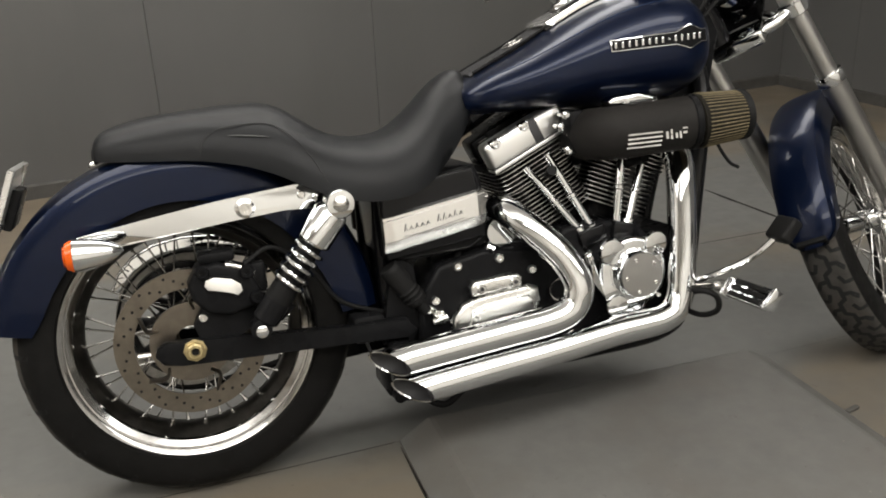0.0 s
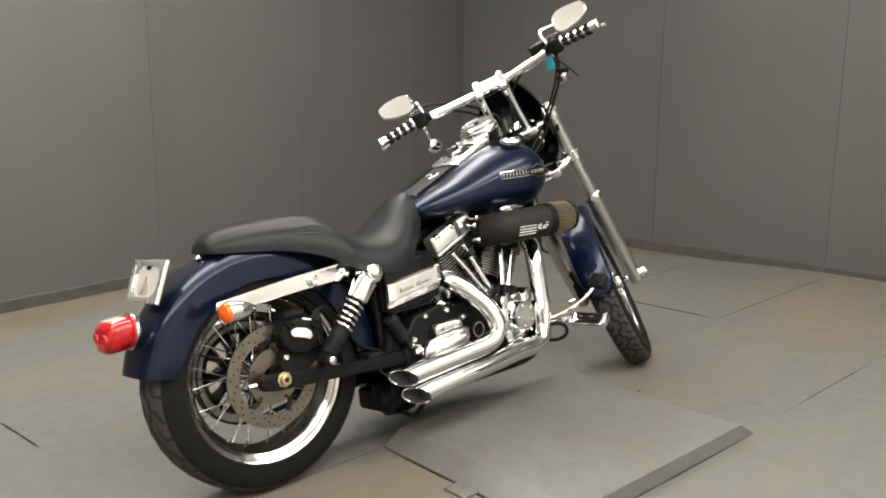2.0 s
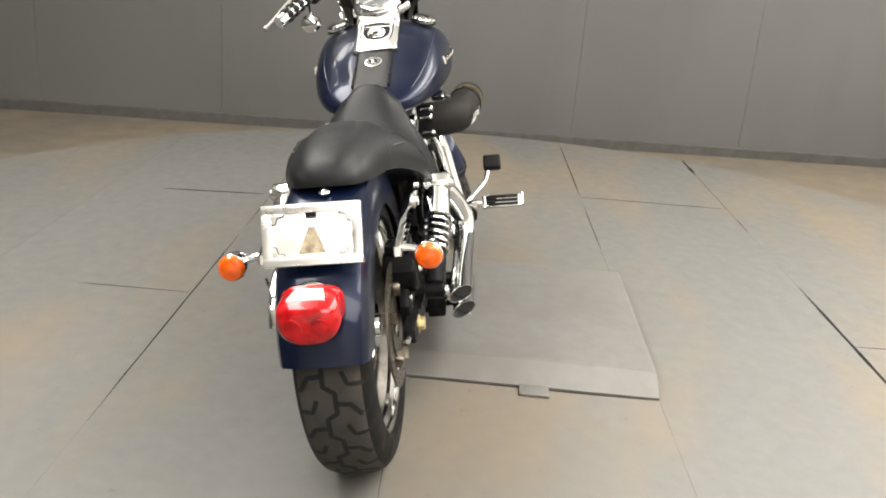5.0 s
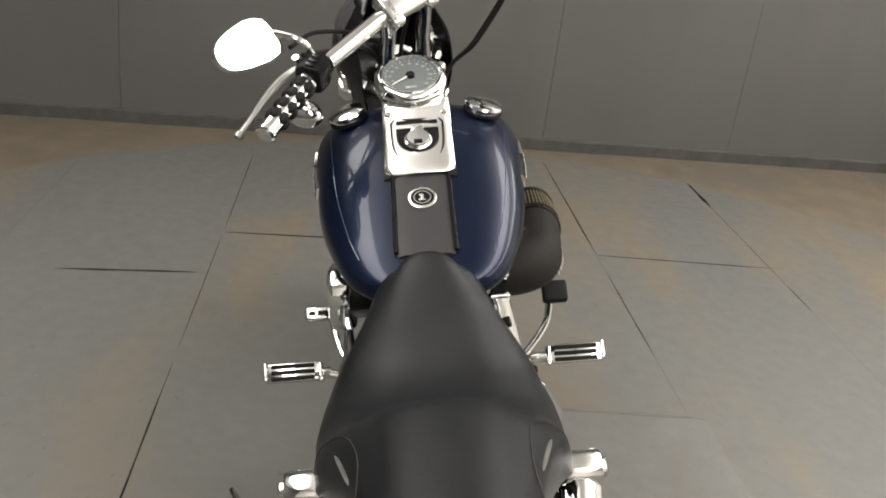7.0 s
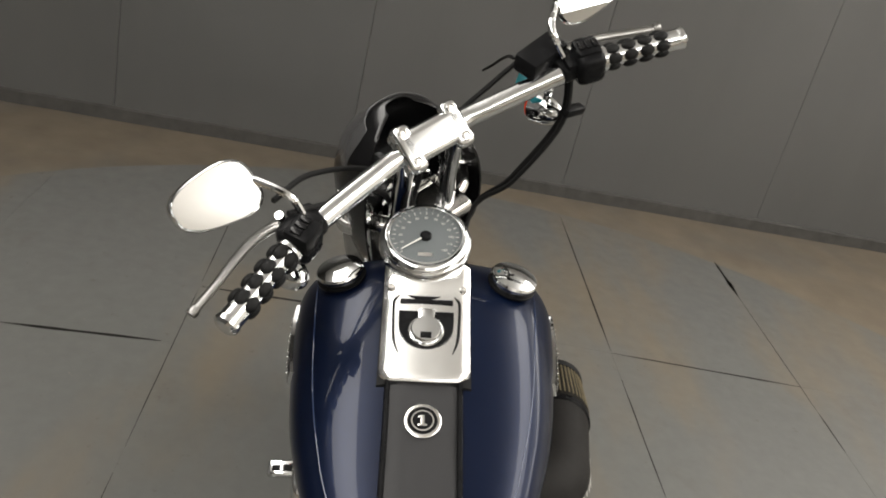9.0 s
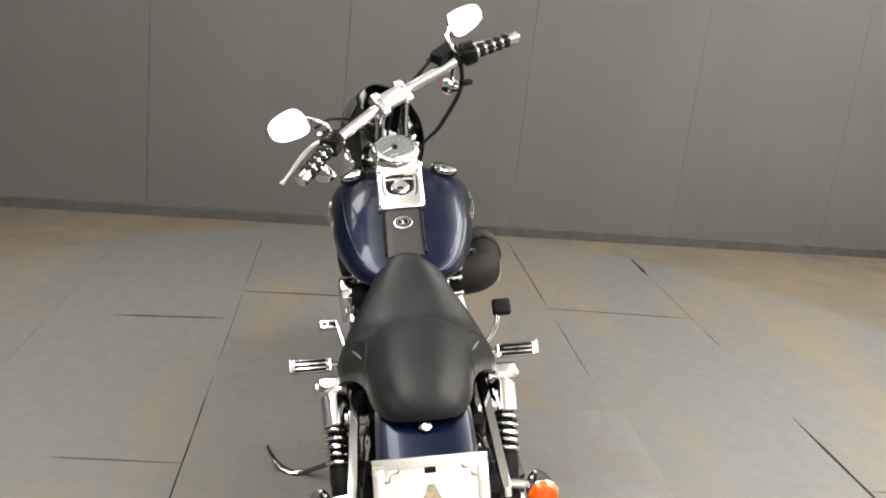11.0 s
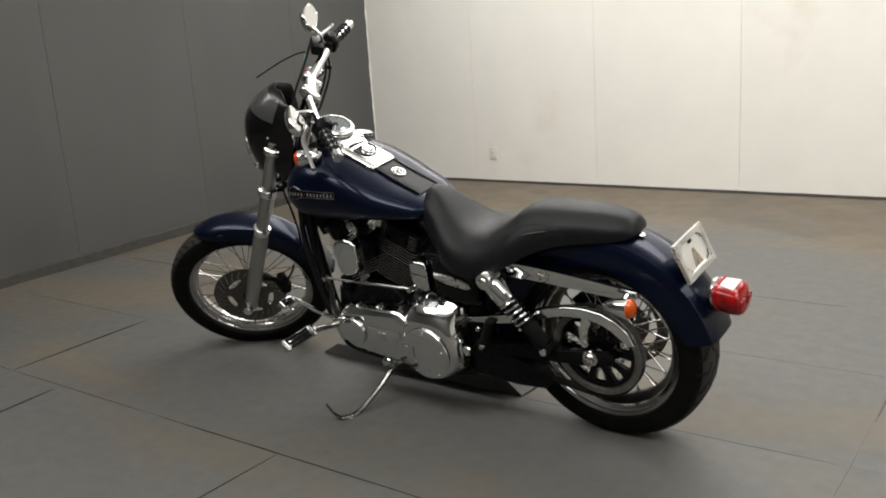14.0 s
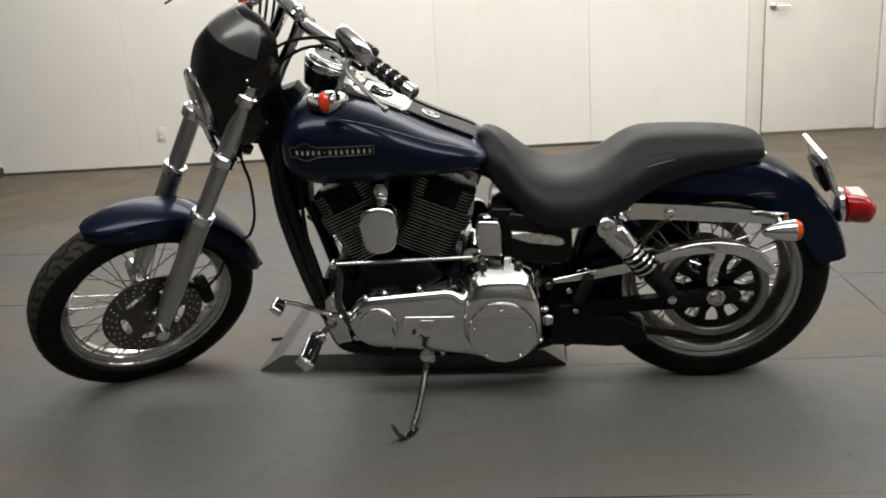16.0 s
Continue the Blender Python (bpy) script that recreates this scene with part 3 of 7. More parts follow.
bike = new_thing("motorcycle", "dark blue cruiser motorcycle with chrome leaning on its side stand", "motorcycle", pose(0, 0, 0, -LEAN, 0, 0))

RAKE, TURN = radians(29.0), radians(40.0)
HEAD = Vector((1.18, 0, 0.98))
S_AX = Vector((-math.sin(RAKE), 0, math.cos(RAKE)))
# front end axes: u ahead, v left, w up along the steering axis; turned to full left lock
STEER = Matrix.Translation(HEAD) @ Matrix.Rotation(TURN, 4, S_AX) @ Matrix.Rotation(-RAKE, 4, "Y")
FORK = STEER @ Matrix.Translation((0, -0.030, 0)) @ Matrix.Rotation(radians(-2.4), 4, "X")   # offset and tilt of wheel, fork and lamp, fitted to the camera's view
AXLE_U, AXLE_W = 0.105, -0.840


# ---- wheels ----
def tyre_mesh(R, half, rim_r, segs=72, lugs=34, depth=0.0045):
    """A tyre round the y axis with a smooth tread."""
    prof = []
    n = 22
    h = (R - rim_r)
    for i in range(n + 1):
        a = math.pi * i / n
        c, s = math.cos(a), math.sin(a)
        y = half * (abs(c) ** 0.55) * (1 if c > 0 else -1)
        r = rim_r + h * (abs(s) ** 0.66)
        prof.append((r, y))
    prof += [(rim_r - 0.006, -half * 0.82), (rim_r - 0.006, half * 0.82)]
    bm = lathe(prof, segs * 2, loop=True)
    for f in bm.faces:
        c = f.calc_center_median()
        if abs(c.y) < half * 0.80 and math.hypot(c.x, c.z) > rim_r + h * 0.5:
            f.material_index = 1
    return bm


def groove_band(R, half, rim_r, path, width):
    """A dark band on the tread's curve that colours in a groove's shade."""
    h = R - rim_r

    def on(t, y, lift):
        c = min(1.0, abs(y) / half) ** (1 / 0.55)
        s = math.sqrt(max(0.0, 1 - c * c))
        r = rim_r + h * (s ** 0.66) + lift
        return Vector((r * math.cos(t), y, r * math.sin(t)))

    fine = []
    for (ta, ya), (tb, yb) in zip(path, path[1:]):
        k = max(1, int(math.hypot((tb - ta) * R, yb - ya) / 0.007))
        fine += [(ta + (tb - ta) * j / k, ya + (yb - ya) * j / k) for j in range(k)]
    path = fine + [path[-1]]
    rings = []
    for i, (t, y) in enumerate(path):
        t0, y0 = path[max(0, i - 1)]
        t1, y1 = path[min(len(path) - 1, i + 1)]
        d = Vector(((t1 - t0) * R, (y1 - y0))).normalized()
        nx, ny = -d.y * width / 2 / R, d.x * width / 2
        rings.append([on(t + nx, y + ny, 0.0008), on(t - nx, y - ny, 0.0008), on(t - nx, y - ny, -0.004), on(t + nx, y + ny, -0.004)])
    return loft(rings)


# the tread pattern as dark bands for shade; no groove is cut
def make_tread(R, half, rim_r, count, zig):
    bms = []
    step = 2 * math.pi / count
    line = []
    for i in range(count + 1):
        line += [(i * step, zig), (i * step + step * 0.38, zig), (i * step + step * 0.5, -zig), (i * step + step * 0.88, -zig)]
    bms.append(groove_band(R, half, rim_r, line[:-2], 0.0105))
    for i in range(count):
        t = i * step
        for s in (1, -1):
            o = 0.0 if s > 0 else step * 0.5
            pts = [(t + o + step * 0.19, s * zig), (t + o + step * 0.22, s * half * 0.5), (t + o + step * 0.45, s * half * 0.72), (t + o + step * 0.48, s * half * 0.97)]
            bms.append(groove_band(R, half, rim_r, pts, 0.0105))
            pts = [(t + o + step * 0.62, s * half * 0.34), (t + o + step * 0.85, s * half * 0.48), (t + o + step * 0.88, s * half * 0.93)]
            bms.append(groove_band(R, half, rim_r, pts, 0.0095))
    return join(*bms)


def rim_mesh(R, half):
    """The two curled flanges of a steel rim, each with a step."""
    seen = [(R + 0.009, half), (R + 0.0075, half + 0.0018), (R + 0.005, half + 0.0012), (R - 0.0060, half - 0.0062), (R - 0.0066, half - 0.0125), (R - 0.0092, half - 0.0135), (R - 0.0105, half - 0.0120), (R - 0.0215, half - 0.0194), (R - 0.0240, half - 0.0275)]
    ring = seen + [(R - 0.015, half - 0.030), (R - 0.006, half - 0.026), (R + 0.006, half - 0.007)]
    return join(lathe(ring, 72, loop=True), lathe([(r, -y) for r, y in reversed(ring)], 72, loop=True))


def rim_bed(wheel, R, half, well, mat, label):
    """The hollow bed between the flanges that takes the spokes."""
    seen = [(R - 0.0225, half - 0.0275), (well + 0.001, half * 0.36), (well - 0.006, half * 0.22)]
    back_ = [(well, half * 0.18), (well + 0.005, half * 0.32), (R - 0.016, half - 0.029)]
    ring = seen + [(r, -y) for r, y in reversed(seen)] + [(r, -y) for r, y in reversed(back_)] + back_
    part("rim_bed", lathe(ring, 72, loop=True), mat, wheel, label)


def disc_mesh(r_out, r_in, y, thick):
    """The flat band of a brake disc."""
    bm = bmesh.new()
    n = 80
    rr = [r_out, r_in]
    a = [[bm.verts.new((r * math.cos(2 * math.pi * j / n), yy, r * math.sin(2 * math.pi * j / n))) for j in range(n)] for r in rr for yy in (y - thick / 2, y + thick / 2)]
    o0, o1, i0, i1 = a
    for j in range(n):
        k = (j + 1) % n
        bm.faces.new((o0[j], o0[k], o1[k], o1[j]))
        bm.faces.new((i0[k], i0[j], i1[j], i1[k]))
        bm.faces.new((o0[k], o0[j], i0[j], i0[k]))
        bm.faces.new((o1[j], o1[k], i1[k], i1[j]))
    return bm


def disc_carrier(wheel, r_in, y, thick, slots):
    """The inner ring of a brake disc and the curved arms that hold its band."""
    part("disc_carrier", lathe([(r_in * 0.74, y - thick / 2), (r_in * 0.74, y + thick / 2), (r_in * 0.30, y + thick / 2), (r_in * 0.30, y - thick / 2)], 40, loop=True), M_STEEL, wheel)
    arm = None
    for q in range(slots):
        a0 = 2 * math.pi * q / slots
        if arm is None:
            pts = [(r_in + 0.004) * Vector((1, 0, 0)), (r_in * 0.82) * Vector((math.cos(0.22), 0, math.sin(0.22))), (r_in * 0.62) * Vector((math.cos(0.12), 0, math.sin(0.12)))]
            arm = part("disc_arm", tube([p + Vector((0, y, 0)) for p in pts], 0.016, 8, 5, flat=0.2), M_STEEL, wheel)
        else:
            again(arm, Matrix.Rotation(-a0, 4, "Y"))


def hole_plugs(r_out, r_in, y, thick, rows, count):
    bms = []
    for j in range(count):
        for k in range(rows):
            a = 2 * math.pi * (j + 0.33 * k) / count
            r = r_in + (r_out - r_in) * (0.25 + 0.5 * k / max(1, rows - 1))
            bms.append(rod((r * math.cos(a), y - thick / 2 - 0.0004, r * math.sin(a)), (r * math.cos(a), y + thick / 2 + 0.0004, r * math.sin(a)), 0.0032, 6))
    return join(*bms)


def spokes(wheel, hub_r, hub_y, rim_r, rim_y, count):
    """Crossed wire spokes with nipples, each one a part of the wheel."""
    made = {}
    for j in range(count):
        side = 1 if j % 2 else -1
        lean = 1 if (j // 2) % 2 else -1
        a = 2 * math.pi * j / count
        b = a + lean * 0.62
        p = Vector((hub_r * math.cos(b), side * hub_y, hub_r * math.sin(b)))
        q = Vector((rim_r * math.cos(a), side * rim_y, rim_r * math.sin(a)))
        key = (side, lean)
        if key not in made:
            bm = join(rod(p, q, 0.0021, 6), rod(p + (q - p) * 0.91, q + (q - p).normalized() * 0.004, 0.0038, 6))
            made[key] = (part("spoke", bm, M_RIM, wheel), a)
        else:
            ob, a0 = made[key]
            again(ob, Matrix.Rotation(a0 - a, 4, "Y"))


def hub_mesh(w, r_mid, r_flange):
    return lathe([(0.012, -w - 0.012), (0.026, -w - 0.010), (0.028, -w), (r_flange, -w), (r_flange, -w + 0.006), (r_mid + 0.004, -w + 0.012), (r_mid, -w * 0.5), (r_mid, w * 0.5), (r_mid + 0.004, w - 0.012), (r_flange, w - 0.006), (r_flange, w), (0.028, w), (0.026, w + 0.010), (0.012, w + 0.012)], 32)


# rear wheel
RW = Matrix.Translation((-0.008, 0, 0.3325))
rear_wheel = part("rear_wheel", rim_mesh(0.246, 0.071), M_RIM, bike, "polished chrome wire wheel", RW)
rim_bed(rear_wheel, 0.246, 0.071, 0.210, M_BED, "spoke bed coloured brown for dark reflections")
part("tyre", tyre_mesh(0.332, 0.081, 0.253), [M_RUBBER, M_TREADBAND], rear_wheel, "dusty black wide tyre")
part("tread_groove", make_tread(0.332, 0.081, 0.253, 17, 0.011), M_SHADE, rear_wheel)
part("hub", hub_mesh(0.052, 0.032, 0.052), M_CHROME, rear_wheel)
spokes(rear_wheel, 0.048, 0.045, 0.211, 0.012, 40)
part("brake_disc", disc_mesh(0.146, 0.108, -0.098, 0.0055), M_STEEL, rear_wheel, "brown worn steel brake disc")
disc_carrier(rear_wheel, 0.108, -0.098, 0.0055, 5)
# dark plugs colour in the shade of the holes; none are cut
part("disc_hole", hole_plugs(0.146, 0.108, -0.098, 0.0055, 3, 16), M_SHADE, rear_wheel)

# drive pulley on the left, dark with ten windows and a bright rim
part("drive_pulley", lathe([(0.150, 0.082), (0.150, 0.112), (0.130, 0.114), (0.126, 0.110), (0.126, 0.086), (0.130, 0.082)], 72, loop=True), M_PULLEY, rear_wheel, "worn grey belt pulley ring")
pb = [lathe([(0.058, 0.084), (0.058, 0.108), (0.02, 0.110), (0.02, 0.084)], 40, loop=True), lathe([(0.128, 0.088), (0.128, 0.106), (0.112, 0.106), (0.112, 0.088)], 60, loop=True)]
for j in range(10):
    a = 2 * math.pi * j / 10
    d, t = Vector((math.cos(a), 0, math.sin(a))), Vector((-math.sin(a), 0, math.cos(a)))
    rings = []
    for r, w in ((0.05, 0.017), (0.08, 0.010), (0.118, 0.018)):
        c = d * r
        rings.append([c + t * w + Vector((0, 0.088, 0)), c + t * w + Vector((0, 0.105, 0)), c - t * w + Vector((0, 0.105, 0)), c - t * w + Vector((0, 0.088, 0))])
    part("pulley_spoke", loft(rings), M_BLACK, rear_wheel)
part("pulley_hub", pb[0], M_BLACK, rear_wheel, "gloss black pulley hub")
part("pulley_band", pb[1], M_BLACK, rear_wheel)

# front wheel, turned with the fork
FW = FORK @ Matrix.Translation((AXLE_U, 0, AXLE_W))
front_wheel = part("front_wheel", rim_mesh(0.259, 0.040), M_RIM, bike, "polished chrome wire wheel turned to the left", FW)
rim_bed(front_wheel, 0.259, 0.040, 0.234, M_DULLCHROME, "worn chrome spoke bed")
part("tyre", tyre_mesh(0.340, 0.054, 0.265), [M_RUBBER, M_TREADBAND], front_wheel, "dusty black narrow tyre")
part("tread_groove", make_tread(0.340, 0.054, 0.265, 26, 0.008), M_SHADE, front_wheel)
part("hub", hub_mesh(0.050, 0.022, 0.044), M_CHROME, front_wheel)
spokes(front_wheel, 0.040, 0.044, 0.236, 0.008, 40)
part("brake_disc", disc_mesh(0.152, 0.098, 0.072, 0.005), M_DARKDISC, front_wheel, "drilled dark steel brake disc")
carrier_bm = [lathe([(0.076, 0.066), (0.076, 0.074), (0.030, 0.078), (0.030, 0.066)], 40, loop=True)]
for q in range(5):
    a = 2 * math.pi * q / 5
    d, t = Vector((math.cos(a), 0, math.sin(a))), Vector((-math.sin(a), 0, math.cos(a)))
    carrier_bm.append(loft([[d * r + t * w + Vector((0, 0.067, 0)), d * r + t * w + Vector((0, 0.0735, 0)), d * r - t * w + Vector((0, 0.0735, 0)), d * r - t * w + Vector((0, 0.067, 0))] for r, w in ((0.070, 0.030), (0.086, 0.019), (0.104, 0.028))]))
part("disc_carrier", join(*carrier_bm), M_DARKDISC, front_wheel, "dark steel disc carrier with five windows")
# pale plugs colour in the light seen through the drilled holes
part("disc_hole", hole_plugs(0.152, 0.098, 0.072, 0.005, 3, 26), M_DULLCHROME, front_wheel)
part("axle_nut", lathe([(0.016, 0), (0.016, 0.01), (0.01, 0.014), (0.0, 0.014)], 12, (0, -0.15, 0), (0, -1, 0)), M_CHROME, front_wheel)


# ---- fenders ----
def fender(c, r_crown, half, drop, a0, a1, thick=0.004, n=44, ridge=0.0):
    """A hollow mudguard: an arch swept about an axle along y; drop is how far its skirts hang, by angle keys."""
    rings = []
    for i in range(n + 1):
        ang = a0 + (a1 - a0) * i / n
        d, wide = smooth_keys(drop, ang)
        a = radians(ang)
        out = []
        pts = [(-1, d), (-1.0, d * 0.45), (-0.97, 0.028), (-0.88, 0.012), (-0.70, 0.0045), (-0.42, 0.001), (0, 0), (0.42, 0.001), (0.70, 0.0045), (0.88, 0.012), (0.97, 0.028), (1.0, d * 0.45), (1, d)]
        for y, dr in pts:
            out.append(((r_crown - dr), y * half * wide))
        inner = [(r - thick if abs(y) < half * wide * 0.9 else r, y - math.copysign(thick, y) if abs(y) > half * wide * 0.6 else y) for r, y in reversed(out)]
        ring = [(c[0] + r * math.cos(a), y, c[1] + r * math.sin(a)) for r, y in out + inner]
        rings.append(ring)
    return loft(rings)


rear_fender = part("rear_fender", fender((0.0, 0.3265), 0.384, 0.094, [(2, 0.085, 0.96), (20, 0.10, 0.98), (60, 0.10, 0.98), (100, 0.10, 1.0), (140, 0.105, 1.0), (160, 0.10, 0.98), (168, 0.085, 0.94)], 2, 168), M_BLUE, bike, "dark blue metallic rear mudguard")
FF = FORK @ Matrix.Translation((AXLE_U, 0, AXLE_W))
front_fender = part("front_fender", fender((0.0, 0.0), 0.367, 0.066, [(44, 0.004, 0.28), (46, 0.014, 0.55), (50, 0.034, 0.80), (57, 0.056, 0.95), (80, 0.075, 1.0), (120, 0.075, 1.0), (142, 0.060, 0.98), (150, 0.036, 0.86), (153, 0.014, 0.60), (154, 0.006, 0.40)], 44, 154), M_BLUE, bike, "dark blue metallic front mudguard", FF)
part("mud_flap", block((-0.318, 0, 0.168), (0.012, 0.070, 0.026), 0.003, Matrix.Rotation(radians(-28), 4, "Y")), M_BLACKRUBBER, front_fender)

# seat bolt and the strut rails beside the fender
part("seat_bolt", join(lathe([(0.013, 0), (0.013, 0.003), (0.009, 0.007), (0.0, 0.009)], 16, (-0.138, 0, 0.690), (-0.30, 0, 0.95))), M_CHROME, rear_fender)


def strut_rail(s):
    out = [(0.275, 0.600), (0.258, 0.568), (0.20, 0.574), (0.10, 0.567), (0.0, 0.558), (-0.10, 0.549), (-0.165, 0.545), (-0.182, 0.556), (-0.178, 0.575), (-0.13, 0.582), (-0.02, 0.597), (0.08, 0.609), (0.17, 0.617), (0.225, 0.621), (0.255, 0.618)]
    y = s * 0.142
    ob = part("fender_strut", slab(out, y - 0.008, y + 0.008, 0.003, 3), M_CHROME, bike, "chrome fender strut")
    part("bolt", lathe([(0.019, 0), (0.019, 0.004), (0.012, 0.008), (0.012, 0.014), (0.007, 0.014), (0.006, 0.009)], 20, (0.126, y + s * 0.007, 0.588), (0, s, 0)), M_DULLCHROME, ob)
    part("bolt", bolt((0.235, y + s * 0.007, 0.600), (0, s, 0), 0.008, 0.006), M_DULLCHROME, ob)
    return ob


for s in (1, -1):
    strut_rail(s)


# ---- rear shocks ----
def shock(s):
    a, b = Vector((0.296, s * 0.196, 0.583)), Vector((0.122, s * 0.182, 0.360))
    d = (b - a).normalized()
    L = (b - a).length
    ob = part("shock_absorber", join(rod(a + d * 0.045, b - d * 0.10, 0.0225, 18), rod(b - d * 0.125, b - d * 0.012, 0.026, 20, 0.006)), M_SATIN, bike, "chrome sprung rear shock absorber")
    part("upper_can", lathe([(0.022, 0.012), (0.031, 0.02), (0.034, 0.026), (0.034, 0.088), (0.031, 0.092), (0.025, 0.093)], 28, a, d), M_CHROME, ob, "chrome shroud")
    part("top_eye", join(lathe([(0.012, -0.034), (0.026, -0.032), (0.028, -0.028), (0.028, 0.028), (0.026, 0.032), (0.012, 0.034)], 24, a, (0, 1, 0)), rod(a, a + d * 0.03, 0.014)), M_CHROME, ob)
    part("top_bolt", lathe([(0.016, 0), (0.015, 0.007), (0.009, 0.011), (0.0, 0.012)], 16, a + Vector((0, s * 0.032, 0)), (0, s, 0)), M_DULLCHROME, ob)
    part("lower_bolt", lathe([(0.013, 0), (0.012, 0.007), (0.006, 0.010), (0.0, 0.010)], 14, b + Vector((0, s * 0.026, 0)), (0, s, 0)), M_CHROME, ob)
    part("bottom_eye", lathe([(0.010, -0.024), (0.020, -0.022), (0.020, 0.022), (0.010, 0.024)], 20, b, (0, 1, 0)), M_SATIN, ob)
    q = Vector((0, 1, 0)).rotation_difference(d).to_matrix()
    pts = []
    turns, l0, l1 = 5.0, 0.095, 0.185
    for i in range(int(turns * 20) + 1):
        t = i / 20 * 2 * math.pi
        pts.append(a + q @ Vector((0.0300 * math.cos(t), l0 + (l1 - l0) * i / (turns * 20), 0.0300 * math.sin(t))))
    part("spring", tube(pts, 0.0046, 8, 1), M_CHROME, ob, "chrome coil spring")
    part("rubber_boot", lathe([(0.018, 0.185), (0.026, 0.188), (0.027, 0.215), (0.022, 0.245)], 20, a, d), M_BLACKRUBBER, ob)
    part("mount", rod(a, a - Vector((0, s * 0.07, 0)), 0.013, 12), M_SATIN, ob)


for s in (1, -1):
    shock(s)

# ---- swingarm, rear brake, belt guard ----
sw = []
for s in (1, -1):
    y = s * 0.135
    sw.append(slab([(-0.073, 0.340), (-0.078, 0.325), (-0.066, 0.307), (-0.03, 0.301), (0.30, 0.284), (0.42, 0.270), (0.44, 0.290), (0.42, 0.318), (0.30, 0.319), (0.14, 0.332), (0.02, 0.344), (-0.055, 0.350)], y - 0.014, y + 0.014, 0.006))
sw.append(block((0.345, 0, 0.30), (0.07, 0.26, 0.06), 0.012))
swingarm = part("swingarm", join(*sw), M_SATIN, bike, "satin black swingarm")
part("axle_nut", lathe([(0.0225, 0), (0.0225, 0.003), (0.0175, 0.004), (0.0165, 0.014), (0.014, 0.016), (0.0085, 0.016), (0.0075, 0.004), (0.0, 0.004)], 8, (-0.004, -0.149, 0.3285), (0, -1, 0)), M_BRASSY, swingarm, "yellowish plated axle nut")
# a black plug colours in the shade of the nut's bore
part("axle_bore", rod((-0.004, -0.150, 0.3285), (-0.004, -0.160, 0.3285), 0.0072, 16), M_SHADE, swingarm)
part("axle_nut", lathe([(0.026, 0), (0.026, 0.005), (0.019, 0.007), (0.019, 0.02), (0.012, 0.024), (0.010, 0.016)], 8, (-0.006, 0.149, 0.330), (0, 1, 0)), M_DULLCHROME, swingarm)
part("adjuster_bolt", rod((-0.085, -0.135, 0.330), (-0.11, -0.135, 0.331), 0.006, 8), M_DULLCHROME, swingarm)
part("adjuster_bolt", rod((-0.085, 0.135, 0.330), (-0.11, 0.135, 0.331), 0.006, 8), M_DULLCHROME, swingarm)

cal = part("rear_caliper", join(slab([(0.005, 0.425), (0.0, 0.455), (0.02, 0.485), (0.06, 0.492), (0.115, 0.470), (0.135, 0.430), (0.12, 0.395), (0.07, 0.385), (0.03, 0.395)], -0.155, -0.075, 0.010, 3),
     slab([(0.02, 0.30), (0.0, 0.37), (0.03, 0.42), (0.12, 0.40), (0.14, 0.36), (0.09, 0.345)], -0.132, -0.108, 0.005)), M_SATIN, bike, "satin black rear brake caliper")
for x, z, r in ((0.030, 0.478, 0.013), (0.112, 0.468, 0.014), (0.125, 0.415, 0.013)):
    part("caliper_boss", lathe([(r, 0), (r, 0.012), (r * 0.8, 0.017), (r * 0.45, 0.017), (r * 0.4, 0.012)], 14, (x, -0.148, z), (0, -1, 0)), M_SATIN, cal)
part("pad_pin", rod((0.045, -0.118, 0.497), (0.085, -0.118, 0.492), 0.006, 10), M_DULLCHROME, cal)
part("bridge", join(block((0.060, -0.112, 0.500), (0.070, 0.060, 0.020), 0.006), block((0.135, -0.125, 0.450), (0.030, 0.040, 0.060), 0.008)), M_SATIN, cal)
part("bracket_arm", slab([(0.10, 0.42), (0.16, 0.41), (0.20, 0.375), (0.17, 0.350), (0.10, 0.36)], -0.130, -0.112, 0.005), M_SATIN, cal)
part("badge_rim", slab([(0.026, 0.452), (0.031, 0.466), (0.050, 0.470), (0.084, 0.462), (0.102, 0.449), (0.104, 0.430), (0.090, 0.420), (0.074, 0.430), (0.050, 0.438), (0.034, 0.438)], -0.1585, -0.154, 0.0015), M_SATIN, cal)
part("badge", slab([(0.030, 0.452), (0.034, 0.462), (0.050, 0.466), (0.082, 0.458), (0.098, 0.446), (0.100, 0.432), (0.090, 0.424), (0.076, 0.434), (0.050, 0.442), (0.036, 0.442)], -0.160, -0.154, 0.002), M_PLATE, cal, "pale kidney shaped caliper badge")
part("bleeder", tube([(0.075, -0.150, 0.486), (0.10, -0.152, 0.478), (0.125, -0.152, 0.462)], 0.005, 8), M_DULLCHROME, cal)
part("bolt", bolt((0.02, -0.132, 0.385), (0, -1, 0), 0.009), M_DULLCHROME, cal)
part("brake_hose", tube([(0.11, -0.14, 0.48), (0.17, -0.12, 0.50), (0.24, -0.11, 0.44), (0.30, -0.10, 0.36), (0.42, -0.09, 0.31)], 0.005, 8), M_BLACKRUBBER, cal)

guard = [(0.44, 0.408), (0.44, 0.388), (0.33, 0.402), (0.24, 0.418), (0.16, 0.440), (0.10, 0.462), (0.05, 0.474), (0.0, 0.476), (-0.05, 0.468), (-0.09, 0.450), (-0.120, 0.425), (-0.140, 0.395), (-0.160, 0.402), (-0.142, 0.440), (-0.108, 0.472), (-0.06, 0.494), (0.0, 0.503), (0.06, 0.500), (0.12, 0.486), (0.20, 0.458), (0.32, 0.430)]
bg = part("belt_guard", slab(guard, 0.135, 0.160, 0.005, 3), M_CHROME, bike, "chrome drive belt guard")
